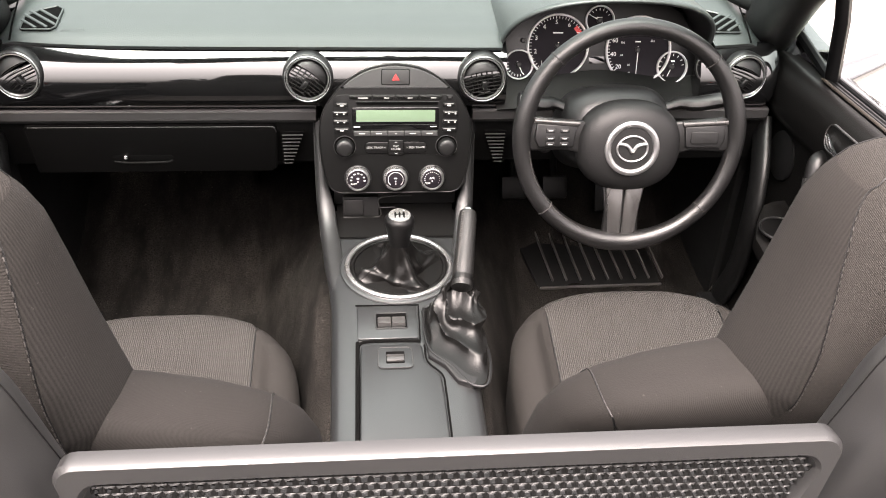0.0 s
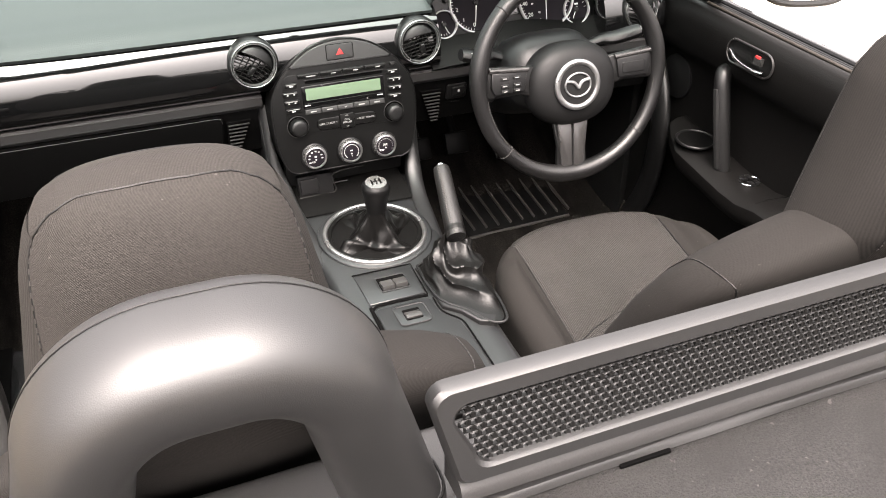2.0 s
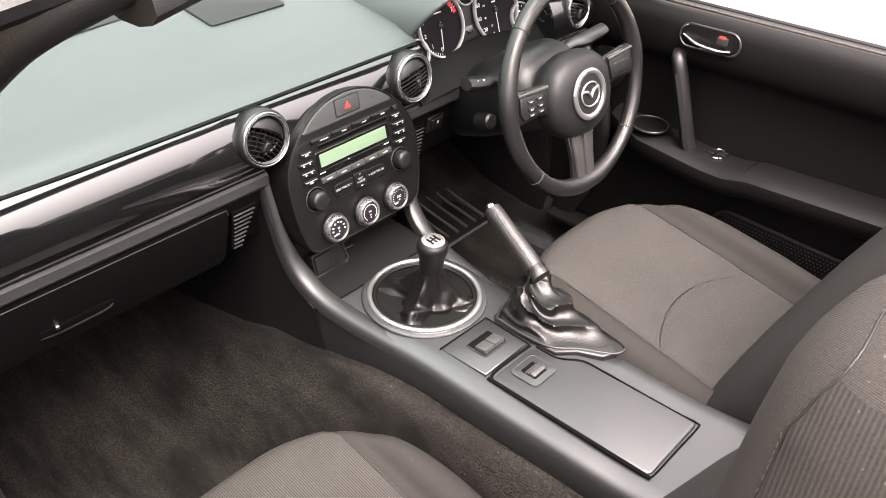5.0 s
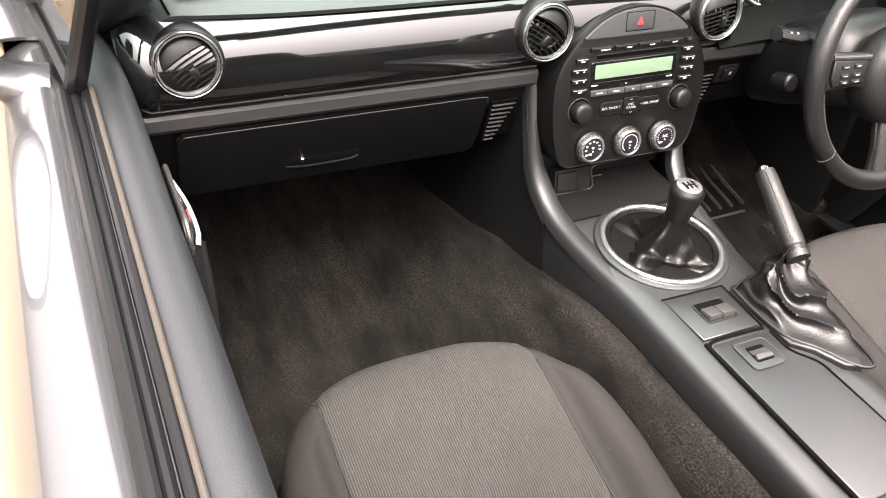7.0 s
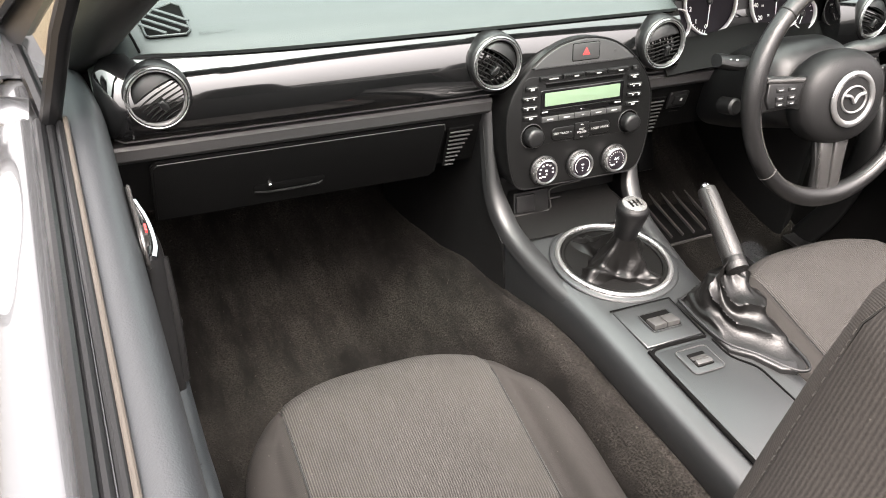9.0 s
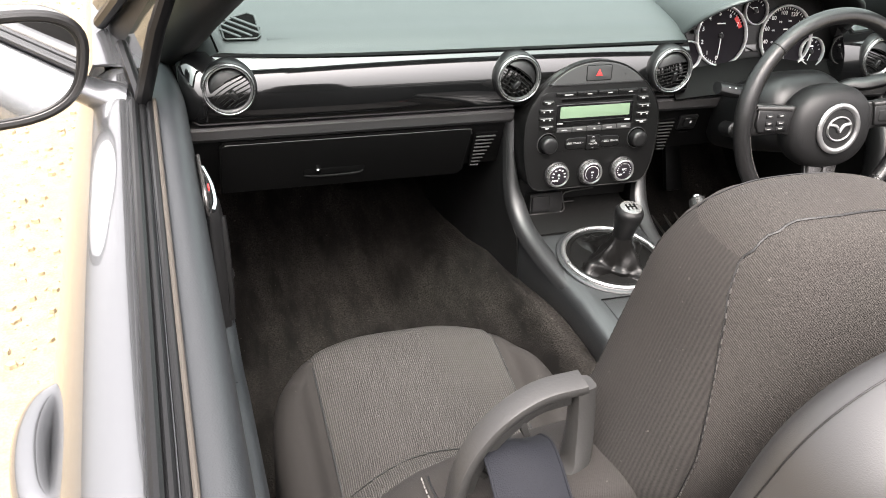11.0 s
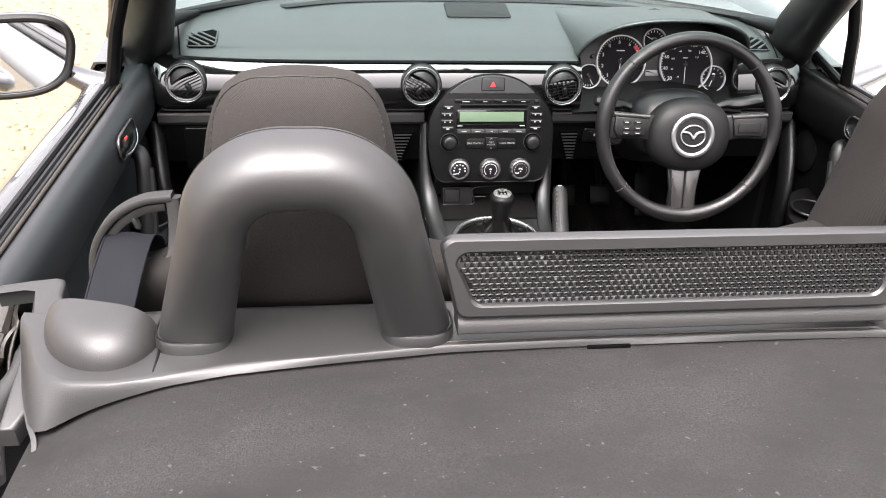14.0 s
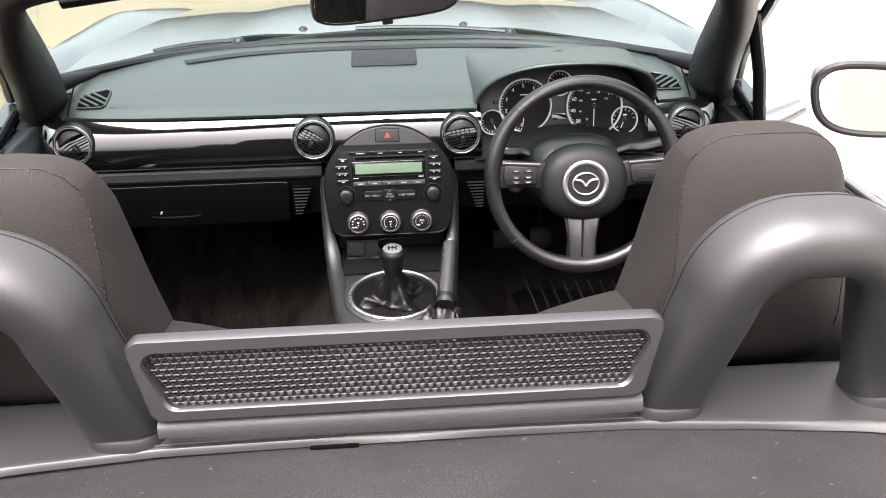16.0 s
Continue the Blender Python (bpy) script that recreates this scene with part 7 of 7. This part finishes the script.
def build_latch_corner(s):
    # bracket and hinge pocket beside the rear deck
    q = thing("roof_hinge_pocket", (s * 0.65, 0.06, 0.78), "dirty roof hinge mechanism in the pocket behind the door", "roof hinge")
    part("pocket_wall", block((s * 0.705, 0.02, 0.80), (0.012, 0.30, 0.10), 0.004), SOFT, q)
    part("pocket_floor", block((s * 0.655, -0.02, 0.755), (0.11, 0.36, 0.012), 0.004), MATT, q)
    M = basis((s * 0.60, 0.10, 0.8755), (s, 0, 0.02), (0, s, s * 0.10)) if s > 0 else basis((-0.60, 0.10, 0.8755), (1, 0, 0.02), (0, 1, 0.10))
    out = [(-0.058, 0.062), (-0.028, 0.068), (-0.004, 0.071), (0.004, 0.068), (0.007, 0.060), (0.009, 0.039), (0.024, 0.010), (0.034, -0.040), (0.030, -0.10), (0.018, -0.15), (0.004, -0.15), (-0.005, -0.055), (-0.014, 0.005), (-0.0145, 0.048), (-0.03, 0.054), (-0.058, 0.049)]
    part("bracket", plate([(u if s < 0 else -u, v) for u, v in out][::-1 if s < 0 else 1], 0.006, M, 0.005, base=-0.014), DECKTRIM, q, smooth=60)
    rim = smooth_path([(0.598, 0.150, 0.876), (0.606, 0.10, 0.882), (0.6055, 0.061, 0.884), (0.595, 0.013, 0.876), (0.574, -0.044, 0.869), (0.563, -0.068, 0.863), (0.560, -0.10, 0.850)], 4)
    part("inner_wall", sheet(lambda u, v: (s * (rim[round(u * (len(rim) - 1))].x - 0.006 * v), rim[round(u * (len(rim) - 1))].y, rim[round(u * (len(rim) - 1))].z - 0.11 * v), len(rim) - 1, 6, 0.004), DECKTRIM, q)

    # cast hinge plate, sloping back and down, with a square socket and a bent flap
    H0 = basis((s * 0.682, 0.160, 0.838), (1, 0, 0.10 * s), (0, 0.80, 0.60))
    sl = [(-0.054, 0.016, -0.010), (-0.050, 0.019, -0.002), (-0.040, 0.020, 0.000), (-0.036, 0.023, 0.004), (-0.014, 0.0235, 0.004), (-0.010, 0.026, 0.009), (0.016, 0.0265, 0.010), (0.026, 0.024, 0.008), (0.034, 0.017, 0.002), (0.037, 0.010, -0.006)]
    rings = []
    for k, (v, hw, top) in enumerate(sl):
        ring = []
        for j in range(14):
            a = 2 * math.pi * j / 14
            wob = 1 + 0.16 * noise.noise(Vector((math.cos(a) * 1.3, math.sin(a) * 1.3, k * 0.55)))
            ring.append(H0 @ Vector((hw * wob * math.copysign(abs(math.cos(a)) ** 0.6, math.cos(a)), v, top - 0.018 + 0.018 * math.copysign(abs(math.sin(a)) ** 0.6, math.sin(a)))))
        rings.append(ring)
    part("hinge_block", loft(rings), LATCH, q, "grimy hinge casting", smooth=22)
    for k in range(4):
        a = k * math.pi / 2 + 0.2
        part("socket_wall", block((0, 0, 0), (0.0170, 0.0046, 0.010), 0.002, H0 @ pose(0.002, 0.006, 0.0080) @ pose(0.0072 * math.cos(a), 0.0072 * math.sin(a), 0, 0, 0, math.degrees(a) + 90)), LATCH, q)
    part("socket_hole", block((0, 0, 0), (0.0105, 0.0105, 0.004), 0.0006, H0 @ pose(0.002, 0.006, 0.0085, 0, 0, 11)), MATT, q)
    part("hinge_lip", tube(smooth_path([H0 @ Vector(c) for c in ((-0.018, -0.046, 0.000), (-0.004, -0.050, 0.001), (0.010, -0.046, 0.000), (0.017, -0.034, 0.004), (0.021, -0.012, 0.008))], 4), 0.0036, 8), LATCH, q)

    def flap(u, v):
        y = 0.176 - 0.058 * u
        return (s * (0.650 + 0.010 * v + 0.012 * max(0, u - 0.5) + 0.003 * math.sin(u * 9)), y, 0.862 - 0.036 * u - 0.004 * math.sin(u * 7) - 0.026 * v)
    part("hinge_flap", sheet(flap, 16, 6, 0.0035), LATCH, q, smooth=30)
    part("well_wall", block((s * 0.650, 0.186, 0.806), (0.085, 0.008, 0.090), 0.003), SHADEMARK, q)
    part("latch_box", block((s * 0.676, 0.100, 0.797), (0.040, 0.034, 0.050), 0.004), MATT, q)
    part("link_arm", tube(smooth_path([(s * 0.634, 0.158, 0.820), (s * 0.631, 0.120, 0.826), (s * 0.626, 0.085, 0.828), (s * 0.632, 0.050, 0.826), (s * 0.632, 0.018, 0.824), (s * 0.622, -0.014, 0.822), (s * 0.606, -0.060, 0.818)], 4), 0.0115, 12, flat=0.7), DECKTRIM, q, "grey painted roof link arm")
    part("pivot_bolt", lathe([(0.0085, 0), (0.0085, 0.004), (0.006, 0.006), (0.001, 0.0065)], basis((s * 0.617, 0.018, 0.826), (0, 1, 0), (0, 0, 1)), 14), SATIN, q)
    part("rod", tube(smooth_path([(s * 0.644, 0.150, 0.848), (s * 0.649, 0.128, 0.826), (s * 0.650, 0.115, 0.810), (s * 0.645, 0.113, 0.808)], 3), 0.0018, 8), LATCH, q)
    part("lower_arm", tube(smooth_path([(s * 0.672, 0.072, 0.812), (s * 0.668, 0.058, 0.826), (s * 0.655, 0.022, 0.828), (s * 0.636, -0.030, 0.824), (s * 0.616, -0.090, 0.815)], 4), [0.010 + 0.009 * min(1, k / 4) for k in range(17)], 12, flat=0.8), RUBBER, q, "black roof frame arm")
    part("cable", tube(smooth_path([(s * 0.694, 0.090, 0.815), (s * 0.690, 0.060, 0.800), (s * 0.694, 0.030, 0.806), (s * 0.688, 0.0, 0.796), (s * 0.692, -0.04, 0.80)], 4), 0.0032, 8), RUBBER, q)
    part("rear_seal", tube(smooth_path([(s * 0.7075, 0.125, 0.857), (s * 0.7085, 0.02, 0.855), (s * 0.7075, -0.15, 0.853), (s * 0.695, -0.4, 0.85)], 4), 0.0105, 12, flat=0.9), RUBBER, q)
    part("seal_base", block((s * 0.708, -0.13, 0.834), (0.026, 0.50, 0.02), 0.006), RUBBER, q)
    part("seal_joint", block((s * 0.7075, 0.113, 0.858), (0.022, 0.046, 0.024), 0.005), RUBBER, q)


for side in (-1, 1):
    build_latch_corner(side)


# ---- doors ----
SKIN_V = (0, 0.06, 0.12, 0.18, 0.25, 0.32, 0.40, 0.50, 0.62, 0.75, 0.88, 1.0)
SKIN_X = (0.732, 0.750, 0.764, 0.780, 0.796, 0.810, 0.822, 0.834, 0.841, 0.841, 0.830, 0.80)
SKIN_Z = (0.838, 0.8475, 0.8455, 0.838, 0.825, 0.806, 0.778, 0.735, 0.66, 0.55, 0.40, 0.25)


def build_door(s):
    d = tagged(new("door_1" if s < 0 else "door_2"), "grey car door with vinyl trim in a lit blue-grey tone, shut" if s < 0 else "grey car door with trim in a shaded black tone and window switches, shut", "car door", "the two doors", "structure")
    d.location = (s * 0.74, 0.55, 0.25)

    def skin(u, v):
        y = 0.132 + 0.95 * u
        x, z = soft_interp(v, SKIN_V, SKIN_X, 0.02), soft_interp(v, SKIN_V, SKIN_Z, 0.02)
        return (s * (x + 0.004 * math.sin(u * math.pi)), y, z + 0.012 * u)
    part("outer_skin", sheet(skin, 20, 30, 0.003), PAINT, d, "dark metallic grey painted skin", smooth=60)
        # weather strips along the top, side by side
    for x, z, r, m, nm in ((0.7375, 0.848, 0.0065, RUBBER, "outer_seal"), (0.7275, 0.8455, 0.0055, RUBBER, "window_slot"), (0.7165, 0.848, 0.0050, RUBBER, "inner_seal"), (0.7105, 0.8505, 0.0028, RUBBER2, "worn_seal_edge")):
        part(nm, tube([(s * x, 0.135 + 0.81 * k / 8, z + 0.010 * k / 8) for k in range(9)], r, 10), m, d)
    # vinyl top roll and inner face: skylight painted into the left tone, shade into the right
    prof = [(0.7075, 0.8475), (0.700, 0.853), (0.688, 0.8545), (0.680, 0.850), (0.6725, 0.840), (0.6685, 0.825), (0.668, 0.80), (0.670, 0.775), (0.679, 0.757), (0.694, 0.748), (0.700, 0.735), (0.702, 0.66), (0.702, 0.61), (0.7, 0.50), (0.69, 0.36), (0.70, 0.27), (0.73, 0.26), (0.73, 0.8475)]
    rings = []
    for k in range(25):
        y = 0.14 + 1.05 * k / 24
        rings.append([(s * (x + (0.02 * max(0, (y - 1.0) / 0.2) if x < 0.70 else 0)), y, z + 0.010 * (y - 0.14)) for x, z in prof])
    part("inner_trim", loft(rings), VINYLLIT if s < 0 else DOORSHADED, d, "grained vinyl door trim", smooth=50)
    # armrest shelf
    sec = [(0.702, 0.598), (0.66, 0.602), (0.628, 0.600), (0.614, 0.592), (0.612, 0.575), (0.622, 0.555), (0.66, 0.535), (0.702, 0.53)]
    rings = []
    for k in range(17):
        y = 0.20 + 0.74 * k / 16
        h = 0.012 * max(0, 1 - (y - 0.20) / 0.45) + 0.03 * max(0, (y - 0.7) / 0.24) + (0.009 if y < 0.63 else 0)
        n = 0.0 if y < 0.86 else 0.05 * (y - 0.86) / 0.08
        rings.append([(s * min(0.702, (x if s > 0 else 0.702 - (0.702 - x) * 0.73) + n), y, z + h) for x, z in sec])
    part("armrest", loft(rings), VINYLLIT if s < 0 else DOORSHADED, d, "padded armrest", smooth=50)
    part("armrest_seam", tube([(s * (x if s > 0 else 0.702 - (0.702 - x) * 0.73), 0.632, z) for x, z in ((0.613, 0.590), (0.63, 0.606), (0.66, 0.6085), (0.70, 0.605))], 0.0011, 6), SHADEMARK, d)
    # cup holder ring; a flat black disc paints the shade of its well
    M = pose(s * (0.655 if s > 0 else 0.667), 0.845, 0.626, 3, 0, 0)
    part("cup_well", lathe([(0.036, 0.0), (0.034, 0.0025), (0.001, 0.0025)], M, 28, cap=False), SHADEMARK, d)
    part("cup_rim", hoop_ring(0.039, 0.034, 0.006, M, 32), PLASTIC, d)
    # pull handle
    path = smooth_path([(s * 0.690, 0.815, 0.775), (s * 0.667, 0.812, 0.779), (s * 0.656, 0.803, 0.765), (s * 0.654, 0.787, 0.715), (s * 0.654, 0.770, 0.655), (s * 0.655, 0.757, 0.607), (s * 0.657, 0.754, 0.59)], 6)
    part("pull_handle", tube(path, 0.0145, 14, flat=0.8, up=(s, 0, 0)), PLASTIC, d, "upright black pull handle", smooth=70)
    part("handle_insert", tube([(s * 0.6445, 0.800, 0.752), (s * 0.6425, 0.786, 0.710), (s * 0.6425, 0.768, 0.650), (s * 0.644, 0.758, 0.612)], 0.006, 8, flat=1.2, up=(s, 0, 0)), SOFT, d)
    # release lever in its bowl
    B = basis((s * 0.6675, 0.757, 0.822), (0, -s, 0), (s * 0.05, 0, 1))
    bowl = part("lever_bowl", plate(rrect(0.118, 0.042, 0.020), 0.003, B, 0.0015), MATT, d)
    part("bowl_rim", tube([B @ Vector((u, v, 0.003)) for u, v in rrect(0.118, 0.042, 0.020)], 0.0020, 8, closed=True), DARKSATIN, d)
    part("release_lever", tube(smooth_path([B @ Vector(p) for p in ((-0.050 * s, 0.000, 0.004), (-0.02 * s, -0.009, 0.011), (0.02 * s, -0.012, 0.012), (0.046 * s, -0.010, 0.008))], 5), 0.0048, 10, flat=0.6), CHROME, d, "bright chrome release lever")
    part("lock_tab", block((0, 0, 0), (0.020, 0.013, 0.007), 0.002, B @ pose(s * 0.026, 0.004, 0.006)), GUIDE, d)
    part("red_lock_mark", block((0, 0, 0), (0.012, 0.005, 0.002), 0.0008, B @ pose(s * 0.026, 0.0112, 0.0085)), RED, d, "red unlocked mark")
    # speaker and lower pocket
    S = basis((s * 0.700, 0.985, 0.70), (0, -s, 0), (0, 0, 1))
    part("tweeter_cover", lathe([(0.045, 0), (0.045, 0.004), (0.040, 0.006), (0.0, 0.008)], S, 32), PLASTIC, d)
    Q = basis((s * 0.6925, 0.52, 0.435), (0, -s, -0.06), (0, 0, 1))
    part("speaker_grille", plate(rrect(0.34, 0.075, 0.03), 0.004, Q, 0.002), DOORSHADED, d)
    part("pocket_lip", tube([Q @ Vector((u, v, 0.004)) for u, v in rrect(0.35, 0.083, 0.034)], 0.003, 8, closed=True), PLASTIC, d)
    verts, faces = [], []
    for i in range(-22, 23):
        for j in range(-4, 5):
            u, v = i * 0.0072 + (j % 2) * 0.0036, j * 0.0075
            b = len(verts)
            for k in range(6):
                a = k * math.pi / 3
                verts.append(tuple(Q @ Vector((u + 0.0026 * math.cos(a), v + 0.0026 * math.sin(a), 0.0043)) - d.location))
            verts.append(tuple(Q @ Vector((u, v, 0.0058)) - d.location))
            faces += [(b + k, b + (k + 1) % 6, b + 6) for k in range(6)]
    me = bpy.data.meshes.new("grille_dimples")
    me.from_pydata(verts, [], faces)
    me.materials.append(SOFT)
    g = new("grille_dimples", me)
    g.parent = d
    tagged(g, "dimpled speaker grille", kind="stuff")
    # left plate painted black for the shade beside the seat, right one plain plastic
    part("sill_plate", block((s * 0.665, 0.62, 0.335), (0.05, 0.9, 0.010), 0.003), PLASTIC if s > 0 else SHADEMARK, d)
    # outside pull
    if s < 0:
        H = Vector((s * 0.824, 0.40, 0.765))
        part("outer_handle", tube(smooth_path([H + Vector((0.012, -0.085, -0.004)), H + Vector((-0.012, -0.06, 0.0)), H + Vector((-0.02, 0, 0.002)), H + Vector((-0.012, 0.05, 0.0)), H + Vector((0.012, 0.075, -0.004))], 5), 0.017, 14, flat=1.25), PAINT, d, "painted pull handle", smooth=70)
        part("handle_cup", lathe([(0.04, 0.0), (0.036, -0.006), (0.001, -0.012)], basis(H + Vector((0.004, 0, -0.012)), (0, -1, 0), (0.3, 0, 1)), 24, cap=False), PLASTIC, d)
    else:
        for k in range(4):
            part("window_switch", block((s * (0.672 + 0.012 * (k % 2)), 0.695 + 0.022 * (k // 2), 0.6055), (0.009, 0.015, 0.005), 0.0015), PLASTIC, d)
        ring = [(s * 0.678 + 0.020 * math.cos(t), 0.706 + 0.017 * math.sin(t), 0.6045) for t in [2 * math.pi * k / 28 for k in range(28)]]
        part("switch_ring", tube(ring, 0.0012, 6, closed=True), CHROME, d)


for side in (-1, 1):
    build_door(side)


# ---- mirrors ----
def build_wing_mirror(s):
    m = thing("wing_mirror", (s * 0.775, 0.94, 0.87), "grey wing mirror with black edged glass", "wing mirror", "wing mirrors")
    c = Vector((s * 0.893, 0.935, 0.913)) if s < 0 else Vector((0.952, 0.965, 0.893))
    M = basis(c, (1, -s * (0.27 if s < 0 else 0.28), 0), (0, 0.03, 1))
    shape = [(u - s * 0.03 * (v / 0.065) * 0.5, v) for u, v in superell(0.103, 0.070, 44, 2.8)]
    rings = []
    for d, sc in ((0.004, 1.0), (-0.012, 1.03), (-0.035, 1.03), (-0.062, 0.98), (-0.086, 0.84), (-0.104, 0.58), (-0.111, 0.28)):
        rings.append([M @ Vector((u * sc, v * sc, d)) for u, v in shape])
    part("housing", loft(rings), PAINT, m, "painted grey shell", smooth=60)
    part("edge", tube([M @ Vector((u * 0.985, v * 0.98, 0.004)) for u, v in shape], 0.0075, 10, closed=True), PLASTIC, m, "black moulded rim")
    part("inner_edge", tube([M @ Vector((u * 0.935, v * 0.92, 0.006)) for u, v in shape], 0.0036, 8, closed=True), MATT, m)
    part("mirror_glass", plate([(u * 0.92, v * 0.90) for u, v in shape], 0.006, M, 0.0005), MIRROR, m, "convex mirror glass", smooth=0)
    part("foot", tube(smooth_path([(s * 0.752, 0.992, 0.842), (s * 0.775, 0.992, 0.850), (s * 0.80, 0.990, 0.862), (s * 0.83, 0.988, 0.878)], 4), [0.034 - 0.012 * k / 12 for k in range(13)], 14, flat=0.75), PAINT, m, smooth=60)


for side in (-1, 1):
    build_wing_mirror(side)

im = thing("rear_view_mirror", (0.005, 0.84, 1.09), "dark interior rear-view mirror hung from the windscreen header", "rear-view mirror")
IM = basis((0.006, 0.80, 1.137), (1, 0.10, 0.085), (0, -0.14, 1))
part("mirror_shell", loft([[IM @ Vector((u * sc, v * sc, z)) for u, v in superell(0.120, 0.033, 40, 4)] for z, sc in ((0.006, 0.97), (0.0, 1.0), (-0.014, 0.97), (-0.026, 0.7), (-0.03, 0.3))]), PLASTIC, im, smooth=50)
part("glass", plate(superell(0.114, 0.028, 40, 4), 0.007, IM, 0.0005), MIRROR, im, smooth=0)
part("dip_tab", block((0, 0, 0), (0.018, 0.010, 0.012), 0.003, IM @ pose(0.0, -0.036, -0.004)), PLASTIC, im)
part("arm", tube([IM @ Vector((0, 0, -0.02)), IM @ Vector((0, 0.03, -0.045)), (0.006, 0.80, 1.20)], 0.009, 10), PLASTIC, im)

# driver's knee trim beside the column
for s_, x_ in ((1, 0.635), (-1, -0.635)):
    k_ = thing("door_pillar_trim", (x_, 1.0, 0.45), "curved grey trim between the dash end and the floor", "pillar trim")
    part("trim", tube(smooth_path([(x_ + 0.045 * s_, 1.05, 0.74), (x_ + 0.03 * s_, 0.985, 0.66), (x_ + 0.025 * s_, 0.965, 0.57), (x_ + 0.04 * s_, 1.0, 0.44), (x_ + 0.05 * s_, 1.06, 0.33)], 5), 0.028, 12, flat=0.5, up=(1, 0, 0)), PLASTIC, k_, smooth=70)
